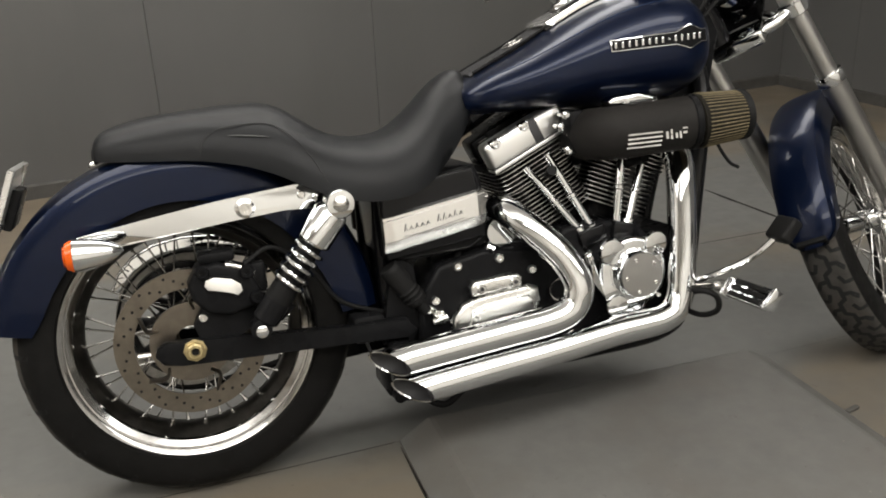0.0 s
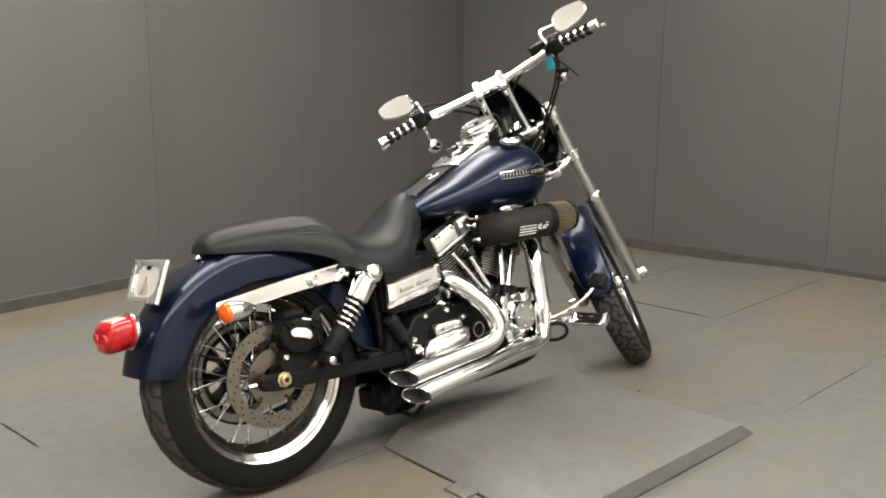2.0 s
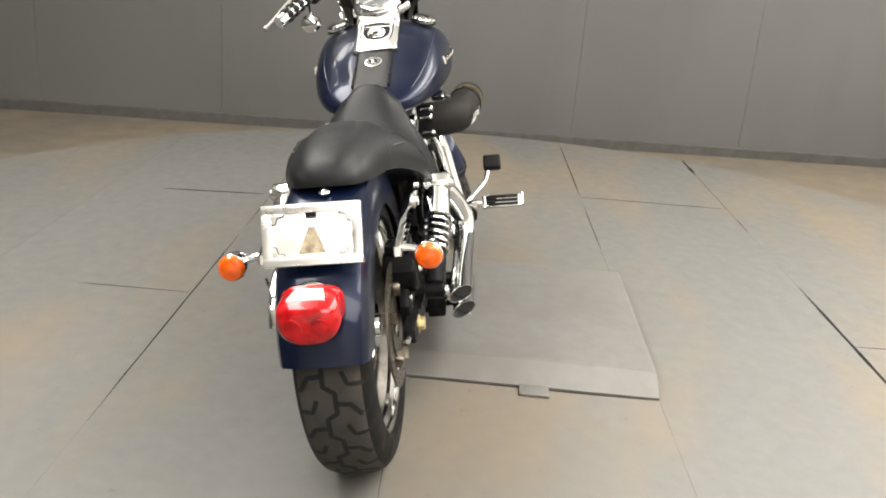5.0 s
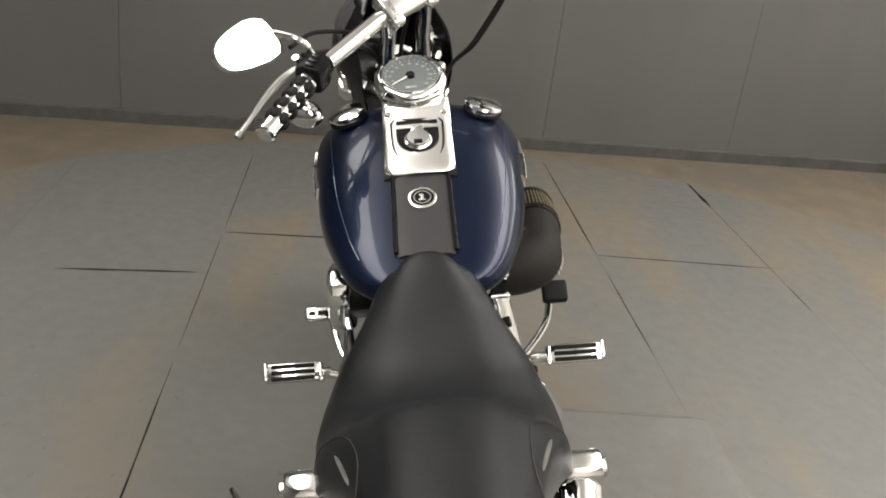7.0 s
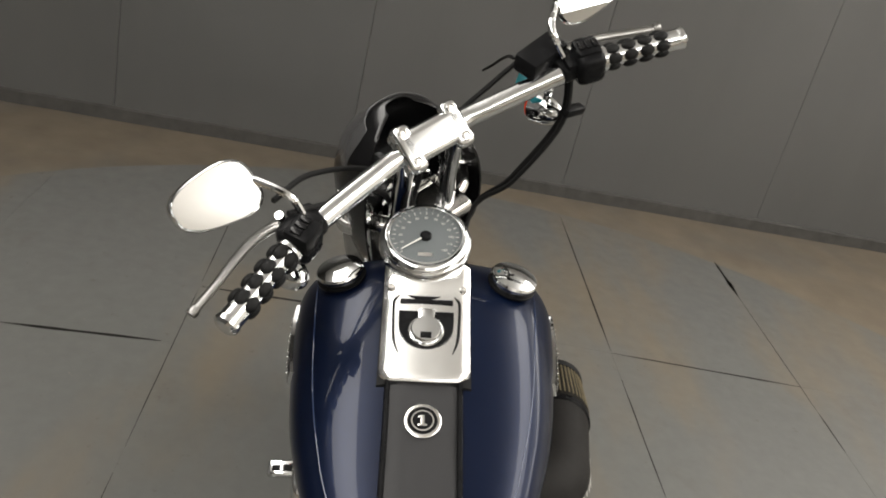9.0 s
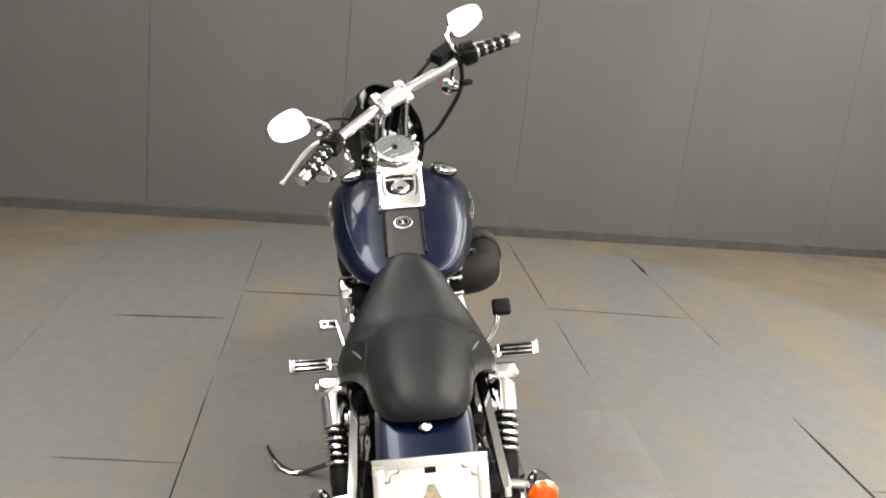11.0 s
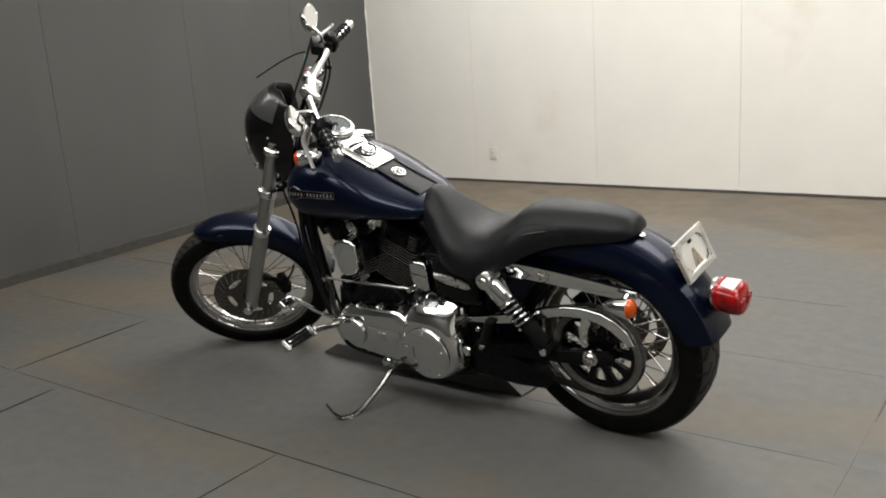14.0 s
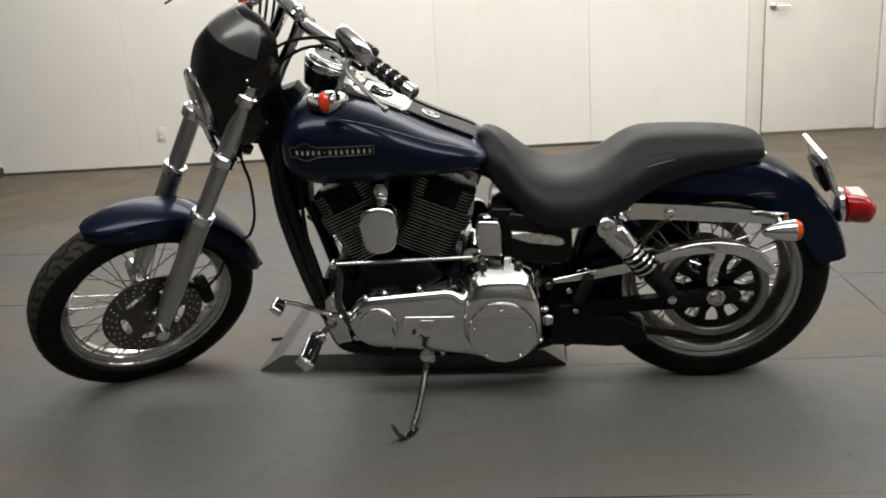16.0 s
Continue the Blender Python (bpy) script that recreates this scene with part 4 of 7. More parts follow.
part("guard_tab", slab([(-0.030, 0.484), (-0.022, 0.452), (-0.008, 0.425), (-0.004, 0.378), (0.004, 0.368), (0.016, 0.368), (0.022, 0.380), (0.020, 0.425), (0.008, 0.458), (0.0, 0.484)], 0.150, 0.157, 0.002), M_BRIGHT, bg)
part("bolt", bolt((0.0, 0.156, 0.382), (0, 1, 0), 0.008), M_DULLCHROME, bg)
belt = [(0.62, 0.335), (0.45, 0.362), (0.05, 0.476)] + arc(0, 0.3265, 0.154, 80, 280, 22) + [(0.05, 0.175), (0.45, 0.235), (0.62, 0.250)]
belt_rings = []
for i, (x, z) in enumerate(belt):
    x0, z0 = belt[max(0, i - 1)]
    x1, z1 = belt[min(len(belt) - 1, i + 1)]
    d = Vector((x1 - x0, z1 - z0)).normalized()
    nx, nz = -d.y * 0.003, d.x * 0.003
    belt_rings.append([(x + nx, 0.081, z + nz), (x + nx, 0.1115, z + nz), (x - nx, 0.1115, z - nz), (x - nx, 0.081, z - nz)])
part("drive_belt", loft(belt_rings), M_BLACKRUBBER, bike)
# added and sized to fill the dark space below the swingarm
part("lower_guard", slab([(0.45, 0.275), (0.45, 0.185), (0.28, 0.176), (0.17, 0.180), (0.19, 0.235), (0.30, 0.285)], 0.08, 0.148, 0.006), M_SATIN, bike)

# a rubber boot whose use is not known
sleeve_boot = part("swingarm_bumper", rod((0.340, 0.166, 0.412), (0.372, 0.168, 0.335), 0.0165, 18, 0.003), M_BLACKRUBBER, bike, "black rubber sleeve ahead of the shock")
part("bolt", bolt((0.378, 0.176, 0.318), (0, 1, 0), 0.010, 0.012), M_CHROME, sleeve_boot)
part("bolt", bolt((0.395, 0.160, 0.372), (0, 1, 0), 0.009, 0.010), M_CHROME, sleeve_boot)

# ---- seat ----
SEAT = [  # x, top, bottom, half width at the top edge, half width at the bottom, crown
    (-0.138, 0.716, 0.701, 0.022, 0.030, 0.002),
    (-0.130, 0.733, 0.699, 0.046, 0.056, 0.005),
    (-0.113, 0.746, 0.697, 0.062, 0.071, 0.008),
    (-0.080, 0.755, 0.695, 0.077, 0.087, 0.011),
    (-0.03, 0.762, 0.691, 0.088, 0.099, 0.014),
    (0.06, 0.767, 0.682, 0.097, 0.112, 0.016),
    (0.14, 0.768, 0.664, 0.102, 0.134, 0.018),
    (0.20, 0.764, 0.640, 0.106, 0.158, 0.018),
    (0.245, 0.746, 0.614, 0.111, 0.178, 0.012),
    (0.29, 0.717, 0.592, 0.121, 0.183, 0.002),
    (0.34, 0.696, 0.576, 0.130, 0.187, -0.006),
    (0.40, 0.688, 0.570, 0.131, 0.189, -0.008),
    (0.46, 0.696, 0.576, 0.124, 0.178, -0.002),
    (0.51, 0.728, 0.600, 0.109, 0.157, 0.006),
    (0.555, 0.768, 0.634, 0.089, 0.122, 0.014),
    (0.590, 0.789, 0.672, 0.072, 0.104, 0.018),
    (0.613, 0.795, 0.706, 0.056, 0.087, 0.016),
    (0.629, 0.786, 0.738, 0.040, 0.062, 0.010),
    (0.636, 0.772, 0.754, 0.018, 0.030, 0.004)]


def seat_ring(x, grow=0.0, k=26):
    top, bot, wt, wb, crown = smooth_keys(SEAT, x)
    out = []
    drop = min(0.017, (top - bot) * 0.27)
    for i in range(k + 1):
        a = -1 + 2 * i / k
        t = abs(a)
        sg = 1 if a > 0 else -1
        if t < 0.62:
            y, z = wt * t / 0.62 * 0.86, top + 0.001 + crown * (1 - (t / 0.62) ** 2) * 0.6 - drop * (t / 0.62) ** 3.5
        else:
            f = (t - 0.62) / 0.38
            w_edge = wt * 0.86
            cy, cz = w_edge + (wb - w_edge) * math.sin(min(1.0, f * 1.15) * math.pi / 2), None
            y = cy
            z = top + 0.001 - drop - (top - bot - drop) * (f ** 1.45)
        out.append((x, sg * (y + grow), z + (grow if z > bot + 0.01 else 0)))
    return out


xs_seat = [-0.138, -0.134, -0.130, -0.122, -0.113, -0.10, -0.087] + [-0.075 + 0.02 * i for i in range(33)] + [0.58, 0.595, 0.606, 0.616, 0.624, 0.631, 0.636]
xs_seat = sorted(set(round(x, 4) for x in xs_seat))
seat = part("seat", loft([seat_ring(x) for x in xs_seat]), M_VINYL, bike, "black vinyl two-up saddle", sharp=1.2)
for s in (1, -1):
    line = [(0.285, 0.95), (0.262, 0.84), (0.235, 0.76), (0.20, 0.71), (0.15, 0.70), (0.10, 0.74), (0.07, 0.84), (0.06, 0.96)]
    pts = []
    for x, t in line:
        ring = seat_ring(x, 0.0006, 100)
        pts.append(ring[int(round((s * t + 1) / 2 * 100))])
    part("seam", tube(pts, 0.0008, 6, 4), M_STITCH, seat)
    pts = []
    for x, t in ((0.19, 0.80), (0.17, 0.795), (0.135, 0.795), (0.115, 0.805)):
        pts.append(seat_ring(x, 0.001, 100)[int(round((s * t + 1) / 2 * 100))])
    part("tag", tube(pts, [0.001, 0.0032, 0.0032, 0.001], 6, 3, flat=0.3), M_TAG, seat, "small grey seat tag")

# ---- tank ----
TANK = [  # x, top, belt height, bottom, half width
    (0.588, 0.752, 0.735, 0.722, 0.040),
    (0.604, 0.766, 0.738, 0.712, 0.098),
    (0.65, 0.794, 0.748, 0.706, 0.142),
    (0.74, 0.833, 0.765, 0.703, 0.175),
    (0.82, 0.874, 0.780, 0.698, 0.194),
    (0.91, 0.915, 0.795, 0.692, 0.205),
    (1.00, 0.942, 0.804, 0.690, 0.213),
    (1.06, 0.944, 0.808, 0.692, 0.215),
    (1.10, 0.930, 0.812, 0.702, 0.208),
    (1.128, 0.902, 0.814, 0.722, 0.188),
    (1.145, 0.868, 0.816, 0.758, 0.140),
    (1.150, 0.835, 0.816, 0.798, 0.036)]


def tank_point(x, a, lift=0.0):
    """a: angle round the section in degrees; 0 at the left belt, 90 on top."""
    top, belt, bot, hw = smooth_keys(TANK, x)
    c, s = math.cos(radians(a)), math.sin(radians(a))
    e = 2 / 2.7 if s > 0 else 2 / 2.4
    y = (hw + lift) * math.copysign(abs(c) ** e, c)
    h = (top - belt + lift) if s > 0 else (belt - bot + lift)
    return Vector((x, y, belt + h * math.copysign(abs(s) ** e, s)))


xs_t = [0.588, 0.592, 0.597, 0.604, 0.613, 0.625, 0.64] + [0.66 + 0.02 * i for i in range(22)] + [1.09, 1.105, 1.118, 1.128, 1.135, 1.141, 1.146, 1.149, 1.150]
tank = part("fuel_tank", loft([[tank_point(x, 360 * j / 56) for j in range(56)] for x in xs_t]), M_BLUE, bike, "deep blue metallic fuel tank", sharp=1.3)


def on_tank(x, y, lift=0.0):
    """The top of the tank over (x, y)."""
    top, belt, bot, hw = smooth_keys(TANK, x)
    f = min(0.999, abs(y) / hw)
    return Vector((x, y, belt + (top - belt) * (1 - f ** 2.7) ** (1 / 2.7) + lift))


# strap along the middle, console with gauge, filler caps
def ribbon(x0, x1, half, lift0, lift1, n=24, m=8, round_end=0.0):
    bot, rings = [], []
    for i in range(n + 1):
        x = x0 + (x1 - x0) * i / n
        h = half
        if round_end and x < x0 + round_end:
            f = 1 - (x - x0) / round_end
            h = half * (1 - 0.10 * f ** 2) if f < 1 else half * 0.9
        up = [on_tank(x + (round_end * 0.35 * ((j / m * 2 - 1) ** 2) if round_end and i == 0 else 0), -h + 2 * h * j / m, lift1 - (0.003 if j in (0, m) else 0)) for j in range(m + 1)]
        dn = [on_tank(x, -h + 2 * h * j / m, lift0) for j in range(m, -1, -1)]
        rings.append(up + dn)
    return loft(rings)


strap = part("tank_strap", ribbon(0.635, 0.845, 0.050, -0.004, 0.006), M_GREYSTRAP, tank, "matt black strap with ribbed edges")
for s in (1, -1):
    part("strap_edge", tube([on_tank(x, s * 0.052, 0.006) for x in (0.64, 0.70, 0.76, 0.83)], 0.004, 6, 3), M_SATIN, tank)
nrm = (on_tank(0.75, 0, 0) - on_tank(0.73, 0, 0)).normalized().cross(Vector((0, 1, 0)))
nrm = -nrm if nrm.z < 0 else nrm
medal_at = on_tank(0.757, 0, 0.006)
mq = Vector((0, 0, 1)).rotation_difference(nrm).to_matrix().to_4x4()
part("medallion", join(lathe([(0.0262, 0), (0.0262, 0.003), (0.0245, 0.004), (0.0212, 0.004), (0.0208, 0.003)], 32, medal_at, nrm), lathe([(0.0160, 0.0035), (0.0160, 0.0045), (0.0142, 0.0045), (0.0142, 0.0035)], 28, medal_at, nrm, loop=True),
     block(medal_at + nrm * 0.0042, (0.016, 0.0052, 0.002), 0.0005, mq), block(medal_at + nrm * 0.0042 + mq.to_3x3() @ Vector((-0.007, 0, 0)), (0.003, 0.013, 0.002), 0.0005, mq), block(medal_at + nrm * 0.0042 + mq.to_3x3() @ Vector((0.0055, 0.0035, 0)), (0.0035, 0.005, 0.002), 0.0005, mq)), M_DULLCHROME, tank, "round silver tank medallion")
part("medallion_face", lathe([(0.0214, 0.0), (0.0214, 0.0036), (0.0, 0.0036)], 28, medal_at, nrm), M_SATIN, tank)

C0, C1 = on_tank(0.797, 0, 0.017), on_tank(0.955, 0, 0.024)


def con(x, y, lift=0.0):
    """The flat top plate of the console."""
    f = max(0.0, min(1.0, (x - 0.936) / 0.024))          # it steps up to the gauge
    return Vector((x, y, C0.z + (C1.z - C0.z) * (x - C0.x) / (C1.x - C0.x) - 0.9 * y * y + lift + 0.013 * f * f * (3 - 2 * f)))


rings = []
for i in range(33):
    x = 0.807 + 0.180 * i / 32
    up_edge, dn_edge = [], []
    for j in range(17):
        y = -0.066 + 0.132 * j / 16
        f = abs(y) / 0.066
        xx = x + (0.005 * f ** 2 + 0.012 * max(0.0, (f - 0.72) / 0.28) ** 2) * max(0.0, 1 - i / 6)          # the rear edge is bowed, its corners round
        up_edge.append(con(xx, y, -0.006 * max(0.0, (f - 0.86) / 0.14) ** 2 - (0.004 if i == 0 else 0)))
        dn_edge.append(on_tank(xx, y, -0.006))
    rings.append(up_edge + dn_edge[::-1])
console = part("console", loft(rings), M_CONSOLE, tank, "chrome tank console with gauge", sharp=0.8)
part("console_gasket", ribbon(0.809, 1.07, 0.068, -0.004, 0.006, 20, 8), M_BLACKRUBBER, console)
part("gauge_mount", lathe([(0.066, 0), (0.064, 0.02), (0.056, 0.05)], 40, on_tank(1.000, 0.004, -0.03), (-0.25, 0, 0.95)), M_SATIN, console, "black gauge cup")
KN = con(0.880, 0)
kn_n = (con(0.89, 0) - con(0.87, 0)).normalized().cross(Vector((0, 1, 0)))
kn_n = -kn_n if kn_n.z < 0 else kn_n
kq = Vector((0, 0, 1)).rotation_difference(kn_n).to_matrix().to_4x4()
half_moon = [(0.041 * math.cos(radians(a)), 0.041 * math.sin(radians(a))) for a in range(-90, 91, 12)]
hm = bmesh.new()
lo = [hm.verts.new((-x + 0.012, y, 0.0)) for x, y in half_moon] + [hm.verts.new((0.036, 0.041, 0)), hm.verts.new((0.036, -0.041, 0))]
hm.faces.new(lo)
ext = bmesh.ops.extrude_face_region(hm, geom=hm.faces[:])
bmesh.ops.translate(hm, vec=(0, 0, 0.0022), verts=[v for v in ext["geom"] if isinstance(v, bmesh.types.BMVert)])
bmesh.ops.transform(hm, matrix=Matrix.Translation(KN) @ kq, verts=hm.verts)
part("switch_plate", hm, M_SATIN, console, "black switch surround")
part("switch_knob", join(lathe([(0.027, 0), (0.027, 0.004), (0.0255, 0.0055), (0.023, 0.005), (0.0225, 0.010), (0.021, 0.012), (0.0, 0.0125)], 32, KN, kn_n), block(KN + kn_n * 0.008 + Vector((0.020, 0, 0.008)), (0.030, 0.026, 0.010), 0.004, kq)), M_CHROME, console, "chrome ignition switch knob")
part("key_slot", block(KN + kn_n * 0.0128 - Vector((0.012, 0, 0.005)), (0.009, 0.016, 0.001), 0.0003, kq), M_SATIN, console)
part("warning_slot", block(con(0.930, 0), (0.008, 0.080, 0.003), 0.001, kq), M_SATIN, console, "narrow black warning lamp slot")
for s in (1, -1):
    # dark beads put the grooves' shade in as colour; nothing is cut
    part("trim_groove", tube([con(x, s * y) for x, y in ((0.940, 0.042), (0.934, 0.048), (0.928, 0.050), (0.90, 0.0495), (0.868, 0.047), (0.848, 0.040))], [0.0010, 0.0022, 0.0024, 0.0024, 0.0024, 0.0008], 6, 4), M_SATIN, console)
    part("bolt", bolt(con(0.948, s * 0.055, -0.001), kn_n, 0.0062, 0.006), M_DULLCHROME, console)
# gauge tilted to the rider
G = Vector((1.008, 0.006, 1.012))
GS = 1.02
gn = Vector((-0.42, 0, 0.907)).normalized()
gq0 = Vector((gn.z, 0, -gn.x))
gauge = part("speedometer", lathe([(0.060 * GS, -0.012), (0.066 * GS, -0.010), (0.068 * GS, -0.004), (0.068 * GS, 0.004), (0.064 * GS, 0.009), (0.061 * GS, 0.010), (0.0605 * GS, 0.006), (0.059 * GS, 0.006), (0.0575 * GS, 0.011), (0.0555 * GS, 0.011), (0.054 * GS, 0.004)], 56, G, gn), M_CHROME, tank, "round chrome speedometer with grey face")
part("gauge_bowl", lathe([(0.0700, -0.026), (0.0722, -0.020), (0.0730, -0.014), (0.0725, -0.007), (0.0710, -0.0035), (0.066, -0.002)], 56, G + gq0 * 0.002, gn), M_CHROME, console, "chrome bowl round the gauge", sharp=1.2)
# chrome cup coloured black for the dark surroundings it reflects
part("gauge_cup", lathe([(0.056, -0.078), (0.064, -0.052), (0.0690, -0.030), (0.0695, -0.022)], 48, G + gq0 * 0.002, gn), M_BLACK, console, "gauge cup coloured black for its dark reflections", sharp=1.2)
part("housing", lathe([(0.036 * GS, -0.085), (0.050 * GS, -0.050), (0.060 * GS, -0.014), (0.060 * GS, -0.008)], 40, G, gn), M_SATIN, gauge, "black gauge housing")
part("face", lathe([(0.0565 * GS, 0.0), (0.0565 * GS, 0.005), (0.0, 0.005)], 48, G, gn), M_GAUGE, gauge)
gq = Vector((0, 0, 1)).rotation_difference(gn).to_matrix()
ex = gq @ Vector((1, 0, 0))
ey = gq @ Vector((0, 1, 0))
ticks = []
for j in range(25):
    a = radians(222 - 264 * j / 24)   # 0 on the lower left, clockwise
    d = ex * math.sin(a) - ey * math.cos(a)
    big = j % 2 == 0
    p = G + gn * 0.0056 + d * (0.0485 if big else 0.0495) * GS
    rot = Matrix((d, gn.cross(d), gn)).transposed().to_4x4()
    ticks.append(block(p, (0.0055 if big else 0.004, 0.0013 if big else 0.0008, 0.0006), 0, rot))
    if big and j:
        cu = bpy.data.curves.new("figure", "FONT")
        cu.body, cu.size, cu.align_x, cu.align_y, cu.extrude = str(5 * j), 0.0064, "CENTER", "CENTER", 0.0002
        cu.materials.append(M_DULLPRINT)
        fo = new("figure", cu)
        fo.parent = gauge
        fo.matrix_basis = Matrix.Translation(G + gn * 0.0058 + d * 0.0385 * GS) @ Matrix((-ey, ex, gn)).transposed().to_4x4()
part("scale", join(*ticks), M_DULLPRINT, gauge)
d = -(ex * 0.62) + ey * 0.78
part("needle", join(tube([G + gn * 0.0085 - d * 0.008, G + gn * 0.0085 + d * 0.047], [0.0016, 0.0008], 6, 1)), M_PRINT, gauge, "pale needle at rest")
part("needle_hub", lathe([(0.009, 0.005), (0.009, 0.010), (0.007, 0.012), (0.0, 0.012)], 20, G, gn), M_SATIN, gauge)
part("display", block(G + gn * 0.0056 - ex * 0.036, (0.007, 0.022, 0.0006), 0, Matrix((ex, ey, gn)).transposed().to_4x4()), M_DULLCHROME, gauge)

for s in (1, -1):
    c = on_tank(1.022, s * 0.136, 0.001)
    n2 = Vector((-0.15, s * 0.24, 0.95)).normalized()
    cap = part("fuel_cap", lathe([(0.034, 0), (0.034, 0.010), (0.0375, 0.012), (0.0390, 0.017), (0.0370, 0.021), (0.026, 0.0245), (0.012, 0.0262), (0.0, 0.0265)], 36, c, n2), M_CHROME, tank, "domed chrome fuel cap")
    part("cap_ring", lathe([(0.040, 0.002), (0.040, 0.005), (0.034, 0.007)], 36, c, n2), M_SATIN, cap)


# badges: a silver bar with a raised diamond, plain bars for its lettering
def tank_badge(s):
    def at(x, z, lift):
        top, belt, bot, hw = smooth_keys(TANK, x)
        if z > belt:
            f = min(0.999, (z - belt) / (top - belt))
            y = hw * (1 - f ** 2.7) ** (1 / 2.7)
        else:
            f = min(0.999, (belt - z) / (belt - bot))
            y = hw * (1 - f ** 2.4) ** (1 / 2.4)
        return Vector((x, s * (y + lift), z))

    z0, tilt = 0.826, 0.03
    out_t = [(0.887, 0.012), (0.935, 0.0125), (0.985, 0.013), (1.030, 0.0135), (1.050, 0.021), (1.063, 0.026), (1.075, 0.021), (1.090, 0.0135), (1.107, 0.014)]
    out_b = [(0.887, -0.011), (0.935, -0.0115), (0.985, -0.012), (1.030, -0.0125), (1.050, -0.019), (1.063, -0.024), (1.075, -0.019), (1.090, -0.0125), (1.107, -0.013)]
    zz = lambda x, dz: z0 + tilt * (x - 0.995) + dz

    def sheet(inset, lift, base):
        rings = []
        for (x, t), (_, b) in zip(out_t, out_b):
            x2 = x + (inset if x < 0.91 else -inset if x > 1.10 else 0)
            mid = [(1 - f) * (t - inset) + f * (b + inset) for f in (0, 0.33, 0.67, 1)]
            rings.append([at(x2, zz(x2, m), lift) for m in mid] + [at(x2, zz(x2, m), base) for m in reversed(mid)])
        return loft(rings)

    ob = part("tank_badge", sheet(0.0, 0.005, -0.002), M_CHROME, tank, "silver diamond bar tank badge")
    part("badge_field", sheet(0.0015, 0.0056, 0.0), M_SATIN, ob, "dark badge field")
    for i in range(14):
        x = 0.897 + 0.0145 * i
        hgt = 0.003 if i == 8 else 0.0125
        c = at(x, zz(x, 0), 0.0058)
        part("mark", block(c, (0.0066, 0.003, hgt), 0.0008), M_CHROME, ob)
    return ob


for s in (1, -1):
    tank_badge(s)
    pts = [tank_point(x, 40 if s > 0 else 140, 0.0004) for x in [0.65 + 0.04 * i for i in range(11)]]
    part("pinstripe", tube(pts, 0.0008, 5, 3), M_PINSTRIPE, tank)

# ---- tail lamp, plate, turn signals ----
tail = part("tail_lamp", lathe([(0.0, -0.010), (0.046, -0.006), (0.050, 0.002), (0.049, 0.009), (0.042, 0.012)], 32, (-0.352, 0, 0.527), (-0.93, 0, 0.05)), M_CHROME, bike, "rounded red tail lamp on a chrome base")


def lens_ring(d, w, h, k=36):
    """One section across the tail lens: a broad rounded shape that narrows at its foot."""
    out = []
    for j in range(k):
        a = 2 * math.pi * j / k
        ca, sa = math.cos(a), math.sin(a)
        y = w * math.copysign(abs(ca) ** 0.62, ca) * (1 - 0.16 * max(0.0, -sa))
        z = h * math.copysign(abs(sa) ** (0.50 if sa > 0 else 0.80), sa)
        out.append(Vector((-0.352 - d * 0.985 + 0.10 * z, y, 0.529 - d * 0.12 + z)))
    return out


part("lens_foot", loft([lens_ring(d, w, h) for d, w, h in ((0.008, 0.054, 0.039), (0.013, 0.061, 0.044), (0.020, 0.061, 0.044), (0.024, 0.056, 0.040))]), M_RED, tail, "red lens flange", sharp=0.7)
part("lens", loft([lens_ring(d, w, h) for d, w, h in ((0.018, 0.056, 0.040), (0.036, 0.060, 0.0425), (0.060, 0.061, 0.0425), (0.074, 0.058, 0.0405), (0.083, 0.049, 0.0345), (0.088, 0.034, 0.0240), (0.0895, 0.013, 0.0090))]), M_RED, tail, "red lens")
for s in (1, -1):
    c = Vector((-0.352 - 0.0845, s * 0.025, 0.517))
    part("reflector", lathe([(0.0190, 0.0), (0.0190, 0.0045), (0.0170, 0.0055), (0.0160, 0.0035), (0.0080, 0.0055), (0.0, 0.0062)], 28, c, (-0.985, s * 0.10, -0.10)), M_RED, tail)
rings = []
for d, w in ((0.028, 0.026), (0.048, 0.032), (0.069, 0.036)):
    c = Vector((-0.352 - d * 0.985 + 0.004, 0, 0.529 - d * 0.12 + 0.0428))
    rings.append([c + Vector((0, w, -0.004)), c + Vector((0, w * 0.97, 0.0008)), c + Vector((0, -w * 0.97, 0.0008)), c + Vector((0, -w, -0.004))])
part("plate_light_window", loft(rings), M_CLEAR, tail, "clear window on top of the lens")

P0, P1 = Vector((-0.274, 0, 0.705)), Vector((-0.320, 0, 0.596))   # top and bottom of the plate
up = (P0 - P1).normalized()
back = up.cross(Vector((0, 1, 0)))
back = back if back.x < 0 else -back
pm = Matrix((Vector((0, 1, 0)), up, back)).transposed().to_4x4()
pm.translation = (P0 + P1) / 2


def local_slab(outline, z0, z1, m, edge=0.002, hole=None):
    bm = slab(outline, z0, z1, edge)
    bmesh.ops.transform(bm, matrix=m @ Matrix(((1, 0, 0, 0), (0, 0, 1, 0), (0, 1, 0, 0), (0, 0, 0, 1))), verts=bm.verts)
    return bm


holder = part("plate_holder", local_slab([(-0.088, -0.055), (0.088, -0.055), (0.088, 0.055), (-0.088, 0.055)], -0.006, -0.001, pm), M_PLATE, bike, "number plate frame with a blank white backing")
fr = []
o, i2 = (0.0970, 0.0595), (0.0780, 0.0420)
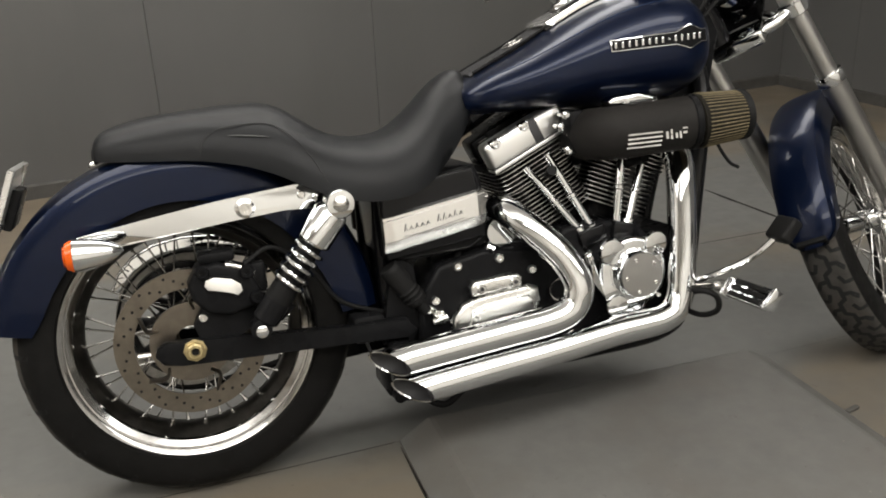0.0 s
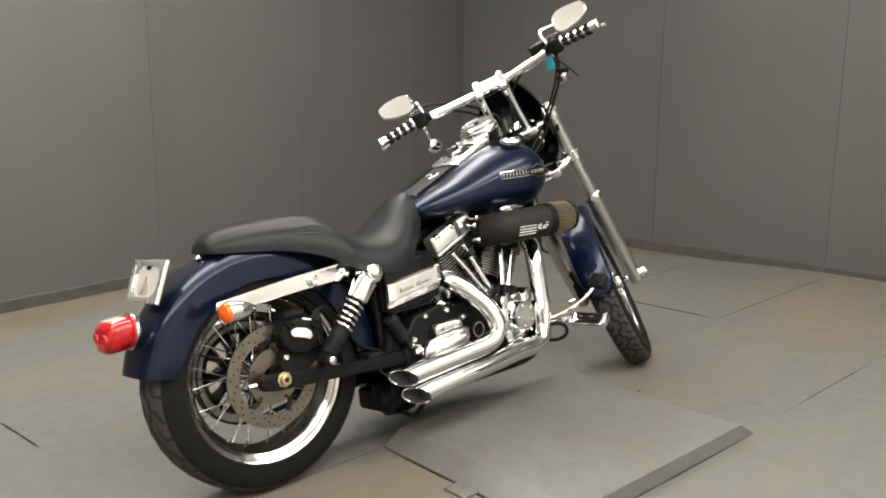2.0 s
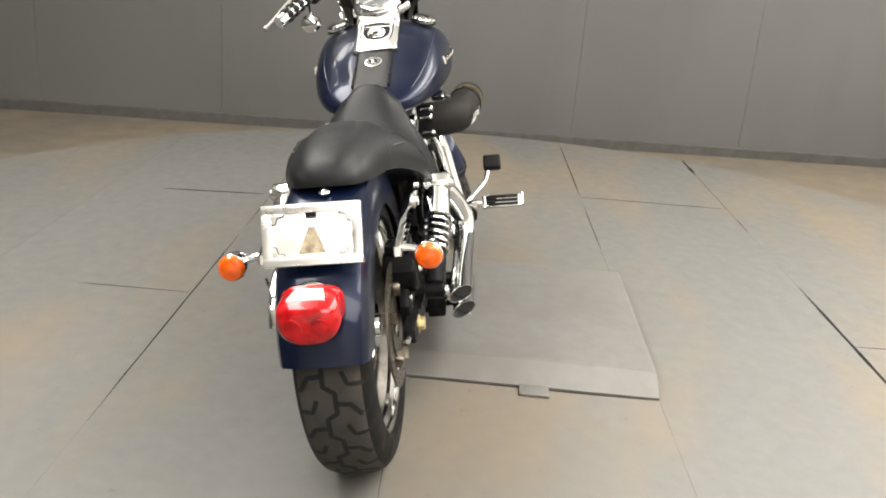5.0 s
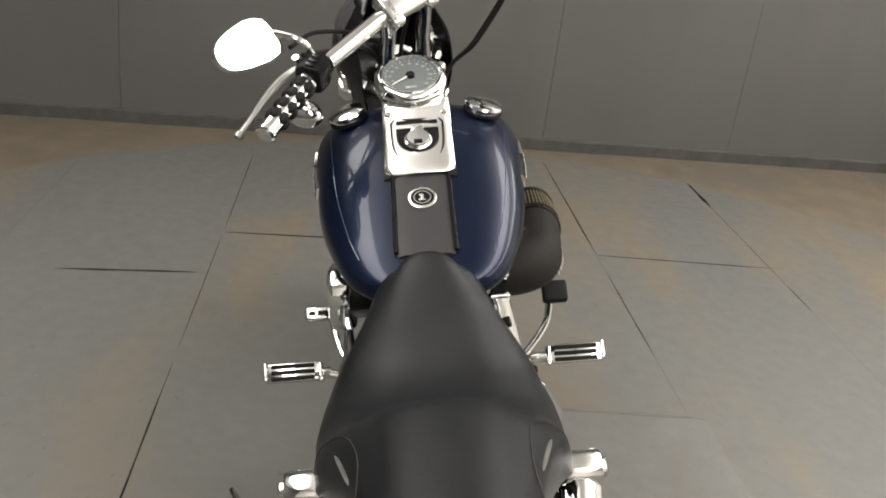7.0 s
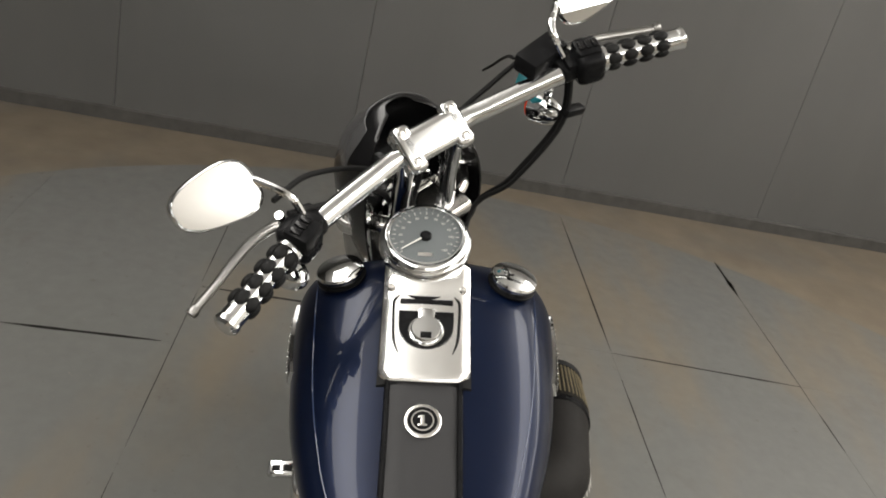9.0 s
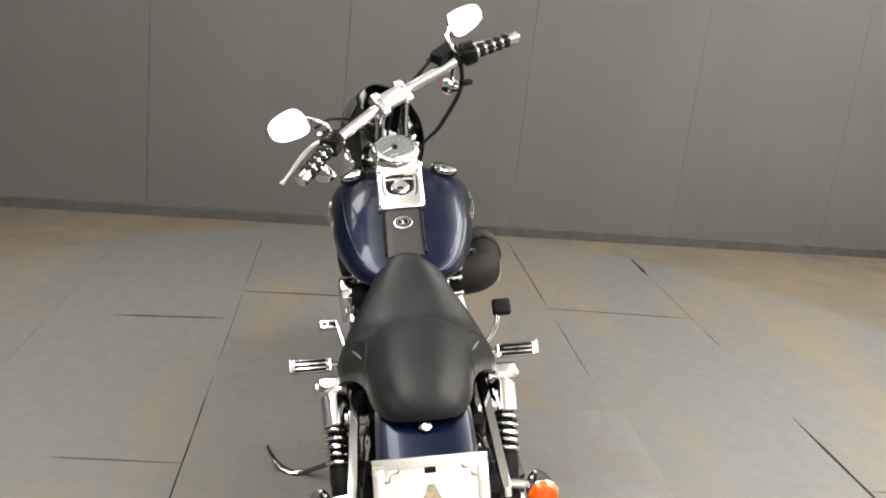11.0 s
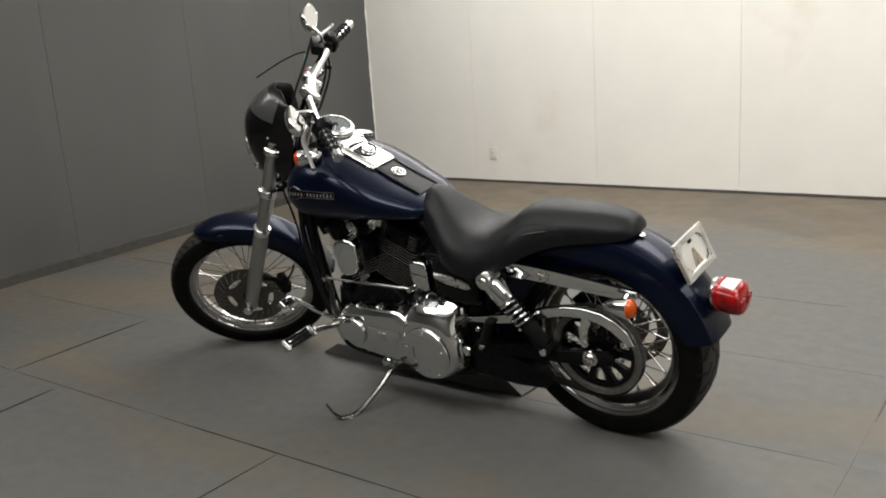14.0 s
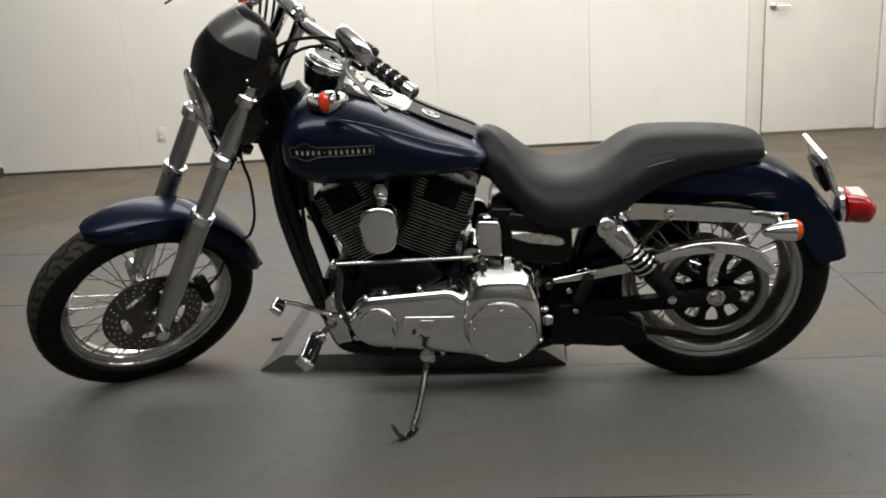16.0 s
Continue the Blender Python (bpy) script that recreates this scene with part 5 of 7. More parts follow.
for (x0, x1, y0, y1) in ((-o[0], o[0], i2[1], o[1]), (-o[0], o[0], -o[1], -i2[1]), (-o[0], -i2[0], -i2[1] - 0.001, i2[1] + 0.001), (i2[0], o[0], -i2[1] - 0.001, i2[1] + 0.001)):
    fr.append(local_slab([(x0, y0), (x1, y0), (x1, y1), (x0, y1)], -0.008, 0.004, pm, 0.0015))
part("plate_frame", join(*fr), M_PLATEFRAME, holder, "pale flat plate frame")
# flat patch: lit and shaded view through the gap as mottled colour
part("cutout", local_slab([(-0.026, -0.036), (0.026, -0.036), (0.006, 0.014), (-0.006, 0.014)], -0.0012, 0.0006, pm, 0), M_PINE, holder, "triangular patch coloured as a gap in the backing")
for sx in (1, -1):
    for sy in (1, -1):
        tab = [(0.0785, 0.0425), (0.053, 0.0425), (0.056, 0.037), (0.066, 0.036), (0.069, 0.031), (0.070, 0.024), (0.0785, 0.021)]
        part("corner_tab", local_slab([(sx * x, sy * y) for x, y in tab], -0.002, 0.0030, pm, 0.001), M_PLATEFRAME, holder)
        # dark plate under each tab colours in its shadow line
        part("corner_shadow_gap", local_slab([(sx * (x - 0.0016), sy * (y - 0.0016)) for x, y in tab], -0.0012, 0.0004, pm, 0), M_DARKPRINT, holder)
part("clip", local_slab([(-0.010, 0.032), (0.010, 0.032), (0.010, 0.048), (-0.010, 0.048)], -0.001, 0.003, pm, 0.001), M_SATIN, holder)
part("bracket_plate", local_slab([(-0.05, -0.058), (0.05, -0.058), (0.04, 0.02), (-0.04, 0.02)], -0.024, -0.006, pm, 0.004), M_SATIN, holder)


def turn_signal(parent_name, at, facing, stalk, m=None):
    """A bullet lamp at a place, its lens facing one way, on a chrome stalk."""
    f = Vector(facing).normalized()
    ob = part(parent_name, lathe([(0.004, -0.070), (0.012, -0.062), (0.020, -0.045), (0.026, -0.022), (0.029, 0.0), (0.030, 0.012), (0.028, 0.014)], 28, at, f), M_CHROME, bike, "bullet turn signal with amber lens", m)
    part("lens", lathe([(0.0285, 0.011), (0.0285, 0.016), (0.024, 0.025), (0.014, 0.030), (0.0, 0.032)], 28, at, f), M_AMBER, ob, "amber lens")
    part("lens_ring", lathe([(0.0185, 0.0285), (0.0185, 0.0295), (0.0165, 0.0295), (0.0165, 0.0285)], 24, at, f, loop=True), M_AMBER, ob)
    part("stalk", tube(stalk, 0.0085, 10), M_CHROME, ob)
    return ob


for s in (1, -1):
    turn_signal("rear_turn_signal", (-0.168, s * 0.207, 0.553), (-1, 0, 0.02), [(-0.150, s * 0.14, 0.566), (-0.150, s * 0.17, 0.562), (-0.152, s * 0.197, 0.556)])

# ---- frame ----
fr = []
for s in (1, -1):
    fr.append(tube([(1.190, s * 0.03, 0.80), (1.182, s * 0.070, 0.68), (1.130, s * 0.102, 0.45), (1.085, s * 0.115, 0.24), (1.03, s * 0.118, 0.175), (0.85, s * 0.118, 0.163), (0.55, s * 0.118, 0.165), (0.42, s * 0.118, 0.20)], 0.0215, 14))
    fr.append(tube([(0.40, s * 0.085, 0.60), (0.395, s * 0.085, 0.45), (0.40, s * 0.090, 0.30), (0.42, s * 0.110, 0.20)], 0.0150, 12))
    fr.append(tube([(0.62, s * 0.045, 0.70), (0.50, s * 0.09, 0.625), (0.38, s * 0.115, 0.600), (0.27, s * 0.125, 0.595)], 0.0165, 12))
fr.append(tube([(1.12, 0, 0.90), (0.95, 0, 0.86), (0.75, 0, 0.76), (0.60, 0, 0.68)], 0.030, 16))
fr.append(rod(HEAD + S_AX * 0.0 - S_AX * 0.20, HEAD - S_AX * 0.02, 0.034, 20))
fr.append(rod((1.075, -0.118, 0.22), (1.075, 0.118, 0.22), 0.015))
fr.append(rod((0.42, -0.118, 0.20), (0.42, 0.118, 0.20), 0.015))
sleeve = part("wiring_sleeve", tube([(1.205, 0.078, 0.74), (1.188, 0.112, 0.60), (1.146, 0.128, 0.42), (1.105, 0.136, 0.30), (1.06, 0.12, 0.24)], 0.011, 12), M_BLACKRUBBER, bike, "ribbed black wiring sleeve")
ribs = []
for k in range(30):
    p0 = Vector((1.188 - 0.0022 * k - 0.00002 * k * k, 0.112 + 0.0011 * k - 0.000012 * k * k, 0.60 - 0.0098 * k))
    ribs.append(lathe([(0.011, -0.0018), (0.0128, 0), (0.011, 0.0018)], 10, p0, (0.12, -0.04, 1)))
part("sleeve_rib", join(*ribs), M_BLACKRUBBER, sleeve)
# added black filler for the dark mass between frame and engine
part("engine_mount", join(slab([(0.99, 0.19), (0.985, 0.30), (1.02, 0.40), (1.075, 0.41), (1.095, 0.32), (1.085, 0.20)], -0.100, 0.100, 0.010), block((1.03, 0.075, 0.43), (0.05, 0.06, 0.06), 0.01)), M_SATIN, bike, "black filler ahead of the engine")
part("stand_bracket", join(slab([(0.375, 0.205), (0.385, 0.130), (0.415, 0.100), (0.47, 0.092), (0.53, 0.098), (0.55, 0.13), (0.545, 0.205)], -0.055, -0.030, 0.006), block((0.43, -0.01, 0.155), (0.10, 0.13, 0.07), 0.012),
     rod((0.40, -0.10, 0.13), (0.40, 0.05, 0.13), 0.014, 12), tube([(0.45, -0.07, 0.11), (0.50, -0.08, 0.085), (0.55, -0.075, 0.11)], 0.008, 8)), M_SATIN, bike, "black bracket under the frame")
part("frame", join(*fr), M_BLACK, bike, "gloss black tubular frame")
part("head_gusset", slab([(1.07, 0.88), (1.12, 0.955), (1.205, 0.93), (1.255, 0.83), (1.225, 0.70), (1.165, 0.585), (1.125, 0.60), (1.12, 0.72)], -0.042, 0.042, 0.012, 3), M_SATIN, bike, "black frame neck behind the fork")
for s in (1, -1):
    part("frame_casting", slab([(0.37, 0.26), (0.385, 0.34), (0.40, 0.42), (0.42, 0.44), (0.45, 0.42), (0.46, 0.30), (0.43, 0.25)], s * 0.115 - 0.012, s * 0.115 + 0.012, 0.006), M_SATIN, bike)

# ---- engine ----
CR = Vector((0.872, 0, 0.335))
case = [slab([(0.73, 0.20), (0.76, 0.175), (0.98, 0.175), (1.02, 0.21), (1.035, 0.30), (1.01, 0.39), (0.96, 0.44), (0.88, 0.455), (0.79, 0.45), (0.745, 0.40), (0.72, 0.30)], -0.135, 0.115, 0.012, 3)]
engine = part("engine_case", join(*case), M_CRINKLE, bike, "black crinkle V-twin engine")


def fin_mesh(sx, sy, thick, corner):
    """A cooling fin with bare metal round its edge."""
    bm = bmesh.new()
    bmesh.ops.create_cube(bm, size=1.0)
    bmesh.ops.scale(bm, vec=(sx, sy, thick), verts=bm.verts)
    bmesh.ops.bevel(bm, geom=[e for e in bm.edges if abs(e.verts[0].co.z - e.verts[1].co.z) > 0.001], offset=corner, segments=4, profile=0.5, affect="EDGES")
    bm.normal_update()
    for f in bm.faces:
        f.material_index = 1 if abs(f.normal.z) < 0.5 else 0
    return bm


def cylinder(lean):
    q = Matrix.Translation(CR) @ Matrix.Rotation(radians(lean), 4, "Y")
    sg = 1 if lean > 0 else -1
    body = part("cylinder", lathe([(0.056, 0.10), (0.056, 0.272)], 24, (0, 0, 0), (0, 0, 1)), M_SATIN, bike, "black finned cylinder with bright fin edges", q)
    fin0 = None
    for i in range(17):
        w = 0.150 + 0.0098 * i
        if i in (0, 11):
            fin0 = part("fin", fin_mesh(0.172 if i < 11 else 0.190, 0.188 if i < 11 else 0.203, 0.0021, 0.030), [M_SATIN, M_FIN], body, m=Matrix.Translation((sg * 0.006, 0, w)), smooth=False)
        else:
            again(fin0, Matrix.Translation((sg * 0.006, 0, w)))
    # fitted to the camera's view: left half black, short fins at both ends
    head = part("cylinder_head", join(block((0, 0.050, 0.3425), (0.098, 0.106, 0.072), 0.008, segs=2), block((0, 0.040, 0.345), (0.176, 0.076, 0.060), 0.010, segs=2), rod((0.0, 0.08, 0.335), (0.0, 0.107, 0.335), 0.022, 20, 0.004)), M_CRINKLE, bike, "black cylinder head", q)
    stub = None
    for i in range(6):
        m = Matrix.Translation((0, 0.049, 0.3166 + 0.0098 * i))
        if stub is None:
            stub = part("fin", fin_mesh(0.174, 0.096, 0.0020, 0.024), [M_SATIN, M_FIN], head, m=m, smooth=False)
        else:
            again(stub, m)
    box = part("rocker_cover", join(block((0, -0.083, 0.3475), (0.196, 0.050, 0.063), 0.013, segs=4), block((0, -0.088, 0.3175), (0.198, 0.046, 0.008), 0.002)), M_ROCKER, bike, "silver rocker cover", q)
    # made black so that no bright top shows from the camera's view
    part("cover_top", block((0, -0.030, 0.338), (0.140, 0.062, 0.040), 0.008, segs=2), M_SATIN, box)
    part("gasket_line", block((0, -0.084, 0.3225), (0.1965, 0.0505, 0.0024), 0.0006), M_DARKPRINT, box)
    part("parting_line", block((0.022, -0.0835, 0.3475), (0.0030, 0.0506, 0.0625), 0.012), M_DARKPRINT, box)
    for dx in (-0.070, 0.004):
        part("bolt", join(block((dx, -0.098, 0.372), (0.026, 0.026, 0.014), 0.004), bolt((dx, -0.106, 0.370), (0, -1, 0), 0.0105, 0.008)), M_CHROME, box)
    part("spark_plug", join(rod((-0.01 if lean > 0 else 0.01, -0.09, 0.245), (0, -0.135, 0.262), 0.009), rod((0, -0.135, 0.262), (0, -0.155, 0.27), 0.011)), M_BLACKRUBBER, body)
    return q


M_ROCKER = material("polished_alloy", (0.86, 0.86, 0.85), 0.38, metal=1.0, rough_vary=0.06, scale=30)
M_FIN = material("fin_edges", (0.40, 0.395, 0.38), 0.36, metal=1.0, vary=0.3, scale=50)
QF, QR = cylinder(24.0), cylinder(-24.0)
# pushrod tubes on the right: two a cylinder
for q, sg in ((QF, 1), (QR, -1)):
    for dx in (-0.030, 0.022):
        top = q @ Vector((dx * 1.1, -0.098, 0.290))
        bot = Vector((0.893 + sg * 0.042 + dx * 0.55, -0.125, 0.432))
        pr = part("pushrod_tube", join(rod(bot, top, 0.0095, 14), rod(bot + (top - bot) * 0.44, bot + (top - bot) * 0.50, 0.0125, 14, 0.002), rod(bot, bot + (top - bot) * 0.08, 0.014, 14, 0.002)), M_CHROME, bike, "chrome pushrod tube")
    part("tappet_block", block(Vector((0.893 + sg * 0.040, -0.122, 0.425)), (0.064, 0.052, 0.036), 0.006, Matrix.Rotation(radians(14 * sg), 4, "Y")), M_BLACK, bike, "black tappet block")
# cam cover and round timer cover on the right
cam_out = arc(0.915, 0.342, 0.082, 200, -60, 22) + [(0.935, 0.262), (0.90, 0.245), (0.862, 0.252), (0.842, 0.30), (0.825, 0.345), (0.805, 0.372), (0.800, 0.398), (0.818, 0.408)]
cam_cover = part("cam_cover", slab(cam_out, -0.182, -0.128, 0.012, 4), M_CHROME, bike, "chrome cam gear cover", Matrix.Translation((0.014, 0, -0.006)))
for x, z, r in ((0.862, 0.398, 0.030), (0.968, 0.402, 0.028), (0.868, 0.276, 0.026)):
    part("lobe", lathe([(r, 0), (r, 0.006), (r * 0.90, 0.010), (r * 0.6, 0.011), (0.0, 0.0115)], 28, (x, -0.178, z), (0, -1, 0)), M_CHROME, cam_cover)
part("timer_cover", lathe([(0.054, 0), (0.052, 0.010), (0.050, 0.030), (0.048, 0.034)], 40, (0.915, -0.180, 0.345), (0, -1, 0)), M_CHROME, cam_cover)
part("timer_face", lathe([(0.0495, 0.020), (0.0495, 0.0345), (0.0485, 0.0360), (0.030, 0.0362), (0.0, 0.0365)], 40, (0.915, -0.180, 0.345), (0, -1, 0)), M_ALU, cam_cover, "brushed round cover face")
for a in (40, 112, 184, 256, 328):
    part("bolt", bolt((0.915 + 0.037 * math.cos(radians(a)), -0.2160, 0.345 + 0.037 * math.sin(radians(a))), (0, -1, 0), 0.0045, 0.003), M_DULLCHROME, cam_cover)
for x, z in ((0.812, 0.392), (0.872, 0.258), (0.985, 0.39), (0.97, 0.285), (0.86, 0.415)):
    part("bolt", bolt((x, -0.181, z), (0, -1, 0), 0.006, 0.005), M_DULLCHROME, cam_cover)
part("oil_filter", lathe([(0.036, 0), (0.036, 0.06), (0.030, 0.072), (0.0, 0.074)], 28, (1.03, 0.0, 0.245), (1, 0, -0.1)), M_CHROME, bike, "chrome oil filter")
# block added to fill the dark space between the front tubes
part("voltage_regulator", block((1.098, 0, 0.33), (0.03, 0.13, 0.10), 0.005), M_SATIN, bike)

# gearbox with chrome side cover
gear = part("gearbox", join(slab([(0.44, 0.20), (0.47, 0.18), (0.72, 0.18), (0.75, 0.22), (0.76, 0.38), (0.72, 0.42), (0.60, 0.43), (0.50, 0.41), (0.45, 0.34)], -0.135, 0.115, 0.012, 3), slab([(0.50, 0.40), (0.50, 0.44), (0.66, 0.45), (0.70, 0.40)], -0.08, 0.10, 0.01)), M_CRINKLE, bike, "black gearbox case")
cover_out = [(0.516, 0.272), (0.520, 0.300), (0.540, 0.324), (0.575, 0.337), (0.690, 0.346), (0.712, 0.336), (0.717, 0.306), (0.704, 0.282)]
rc = part("release_cover", slab(cover_out, -0.158, -0.132, 0.010, 3), M_BRIGHT, gear, "bright clutch release cover")
part("cover_step", slab([(0.548, 0.277), (0.556, 0.306), (0.580, 0.318), (0.684, 0.326), (0.698, 0.314), (0.696, 0.288)], -0.168, -0.154, 0.006, 3), M_BRIGHT, rc)
part("cover_bar", slab([(0.558, 0.342), (0.556, 0.362), (0.566, 0.373), (0.662, 0.377), (0.672, 0.368), (0.670, 0.346)], -0.171, -0.140, 0.006, 3), M_BRIGHT, rc)
for x, z in ((0.577, 0.358), (0.653, 0.362)):
    part("bolt", lathe([(0.0105, 0), (0.0105, 0.007), (0.0085, 0.009), (0.005, 0.009), (0.0045, 0.005)], 16, (x, -0.170, z), (0, -1, 0)), M_CHROME, rc)
    # dark plug colours in the shade of the bolt's socket
    part("socket", rod((x, -0.172, z), (x, -0.1765, z), 0.0046, 8), M_DARKPRINT, rc)
for x, z in ((0.541, 0.405), (0.635, 0.408), (0.707, 0.372), (0.487, 0.340), (0.471, 0.323), (0.520, 0.262)):
    part("bolt", bolt((x, -0.135, z), (0, -1, 0), 0.0098, 0.009), M_BRIGHT, gear)
part("filler_plug", lathe([(0.024, 0), (0.024, 0.006), (0.020, 0.007), (0.020, 0.004), (0.0, 0.004)], 28, (0.768, -0.136, 0.318), (0, -1, 0)), M_SATIN, gear)
part("plug_ring", lathe([(0.0255, 0), (0.0255, 0.008), (0.0225, 0.008), (0.0225, 0)], 28, (0.768, -0.136, 0.318), (0, -1, 0), loop=True), M_DULLCHROME, gear)
part("oil_fitting", join(tube([(0.612, -0.10, 0.42), (0.614, -0.125, 0.435), (0.628, -0.14, 0.428)], 0.010, 10), rod((0.604, -0.10, 0.405), (0.61, -0.10, 0.425), 0.013)), M_CHROME, gear)
part("starter_motor", lathe([(0.033, 0), (0.035, 0.006), (0.035, 0.20), (0.03, 0.21)], 24, (0.66, -0.10, 0.455), (0, 1, 0)), M_CHROME, gear)
part("solenoid_cable", tube([(0.56, -0.10, 0.43), (0.53, -0.12, 0.39), (0.535, -0.12, 0.34)], 0.006, 8), M_BLACKRUBBER, gear)

# rear master cylinder and linkage low on the right
MC_AT, MC_DIR = Vector((0.392, -0.142, 0.428)), Vector((0.56, 0.0, -0.83))
mc = part("brake_master_cylinder", lathe([(0.019, 0), (0.0225, 0.004), (0.0235, 0.012), (0.0225, 0.055), (0.0235, 0.090), (0.020, 0.100), (0.012, 0.104), (0.012, 0.128)], 22, MC_AT, MC_DIR), M_BLACKRUBBER, bike, "black dust boot on the brake cylinder")
for i in range(3):
    part("boot_rib", lathe([(0.0225, 0.060 + 0.011 * i), (0.0248, 0.064 + 0.011 * i), (0.0225, 0.068 + 0.011 * i)], 16, MC_AT, MC_DIR), M_BLACKRUBBER, mc)
part("banjo_fitting", join(block((0.490, -0.14, 0.305), (0.022, 0.022, 0.03), 0.004), rod((0.475, -0.15, 0.298), (0.505, -0.15, 0.305), 0.008), rod((0.48, -0.13, 0.32), (0.48, -0.17, 0.32), 0.007)), M_BRIGHT, mc)
part("pivot_cap", lathe([(0.021, 0), (0.021, 0.012), (0.017, 0.017), (0.0, 0.018)], 20, (0.535, -0.125, 0.283), (0, -1, 0)), M_CHROME, bike)

# ---- primary cover and derby cover on the left ----
outline = arc(0.925, 0.275, 0.088, -98, 82, 20) + [(0.80, 0.372), (0.730, 0.378), (0.700, 0.372), (0.672, 0.350)] + arc(0.572, 0.262, 0.122, 42, 262, 26) + [(0.60, 0.142), (0.70, 0.160)]


def pillow(outline, profile):
    """A plate whose rim is rounded off: the outline drawn in, ring by ring; profile holds (inset, y)."""
    n, rings = len(outline), []
    turn = sum(x0 * z1 - x1 * z0 for (x0, z0), (x1, z1) in zip(outline, outline[1:] + outline[:1]))
    for inset, y in profile:
        ring = []
        for i, (x, z) in enumerate(outline):
            d = Vector(outline[(i + 1) % n]) - Vector(outline[i - 1])
            inw = Vector((-d.y, d.x)).normalized() * (inset if turn > 0 else -inset)
            ring.append((x + inw.x, y, z + inw.y))
        rings.append(ring)
    return loft(rings)


PRIMARY_RIM = [(0.0, 0.100), (0.0, 0.166), (0.003, 0.176), (0.008, 0.185), (0.015, 0.191), (0.024, 0.1955)]
primary = part("primary_cover", pillow(outline, PRIMARY_RIM), M_CHROME, bike, "polished chrome primary drive cover", Matrix.Translation((0.010, 0.008, 0.024)), sharp=0.9)


def clutch_reach(a):
    """How far the rounded clutch housing reaches from its cover's centre."""
    c, z = abs(math.cos(a)) / 0.129, math.sin(a)
    p = 4.0 if z > 0 else 2.0
    return (c ** p + (abs(z) / (0.190 if z > 0 else 0.124)) ** p) ** (-1 / p)


rings = []
for d, y in ((1.0, 0.105), (1.0, 0.112), (0.975, 0.122), (0.92, 0.133), (0.80, 0.153), (0.66, 0.175), (0.54, 0.192), (0.44, 0.202), (0.28, 0.210), (0.12, 0.215), (0.0, 0.217)):
    rings.append([(0.572 + (0.094 + (clutch_reach(a) - 0.094) * d) * math.cos(a), y, 0.256 + (0.094 + (clutch_reach(a) - 0.094) * d) * math.sin(a)) for a in (2 * math.pi * j / 72 for j in range(72))])
part("clutch_housing", loft(rings), M_CHROME, primary, "rounded chrome clutch housing", sharp=1.2)
# dark rods put the shade of the bolt pockets in as colour
for a, r in ((74, 0.184), (106, 0.184), (40, 0.172), (140, 0.172)):
    part("bolt_notch", rod((0.572 + r * math.cos(radians(a)), 0.120, 0.256 + r * math.sin(radians(a))), (0.572 + r * math.cos(radians(a)), 0.166, 0.256 + r * math.sin(radians(a))), 0.012, 14, 0.003), M_DARKSTEEL, primary)
derby = part("derby_cover", lathe([(0.096, 0), (0.096, 0.005), (0.0935, 0.009), (0.089, 0.0102), (0.050, 0.0125), (0.0, 0.0135)], 64, (0.572, 0.218, 0.256), (0, 1, 0)), M_CHROME, primary, "round chrome clutch cover")
for a in (90, 162, 234, 306, 18):
    part("bolt", lathe([(0.0065, 0), (0.0065, 0.003), (0.004, 0.0035), (0.003, 0.002)], 10, (0.572 + 0.080 * math.cos(radians(a)), 0.2285, 0.256 + 0.080 * math.sin(radians(a))), (0, 1, 0)), M_DULLCHROME, primary)
part("stator_cap", lathe([(0.056, -0.016), (0.056, 0.006), (0.053, 0.011), (0.048, 0.0125), (0.0, 0.0135)], 40, (0.922, 0.195, 0.272), (0, 1, 0)), M_CHROME, primary)
insp = [(0.855, 0.248), (0.86, 0.236), (0.715, 0.232), (0.705, 0.246), (0.700, 0.286), (0.708, 0.297), (0.845, 0.300), (0.856, 0.290)]
part("inspection_cover", slab(insp, 0.190, 0.200, 0.003, 2), M_CHROME, primary)
part("cover_emblem", slab([(0.80, 0.262), (0.77, 0.258), (0.755, 0.272), (0.765, 0.288), (0.80, 0.29), (0.812, 0.276)], 0.199, 0.2025, 0.0015), M_DULLCHROME, primary)
for x, z in ((0.955, 0.352), (0.90, 0.366), (0.80, 0.376), (0.452, 0.30), (0.470, 0.20), (1.005, 0.30), (0.995, 0.22), (0.75, 0.165), (0.89, 0.19)):
    part("bolt", join(rod((x, 0.150, z), (x, 0.176, z), 0.0095, 12, 0.003), bolt((x, 0.176, z), (0, 1, 0), 0.007, 0.006)), M_CHROME, primary)
part("end_cap", lathe([(0.020, 0), (0.020, 0.012), (0.014, 0.022), (0.0, 0.024)], 18, (0.452, 0.15, 0.255), (-1, 0.1, 0)), M_DULLCHROME, primary)

# horn with chrome cover between the cylinders
horn_out = [(0.934, 0.600), (0.930, 0.628), (0.915, 0.643), (0.876, 0.649), (0.846, 0.641), (0.834, 0.624), (0.831, 0.588), (0.837, 0.540), (0.850, 0.519), (0.874, 0.508), (0.896, 0.506), (0.922, 0.516), (0.933, 0.538)]
horn = part("horn_cover", slab(horn_out, 0.150, 0.202, 0.013, 5), M_CHROME, bike, "chrome cowbell horn cover", Matrix.Translation((0.018, 0, 0.010)), sharp=1.0)
part("horn_bracket", join(slab([(0.862, 0.64), (0.855, 0.675), (0.866, 0.696), (0.886, 0.696), (0.896, 0.675), (0.890, 0.64)], 0.120, 0.150, 0.005), lathe([(0.013, 0), (0.013, 0.008), (0.007, 0.012), (0.0, 0.012)], 16, (0.876, 0.150, 0.680), (0, 1, 0))), M_DULLCHROME, horn)
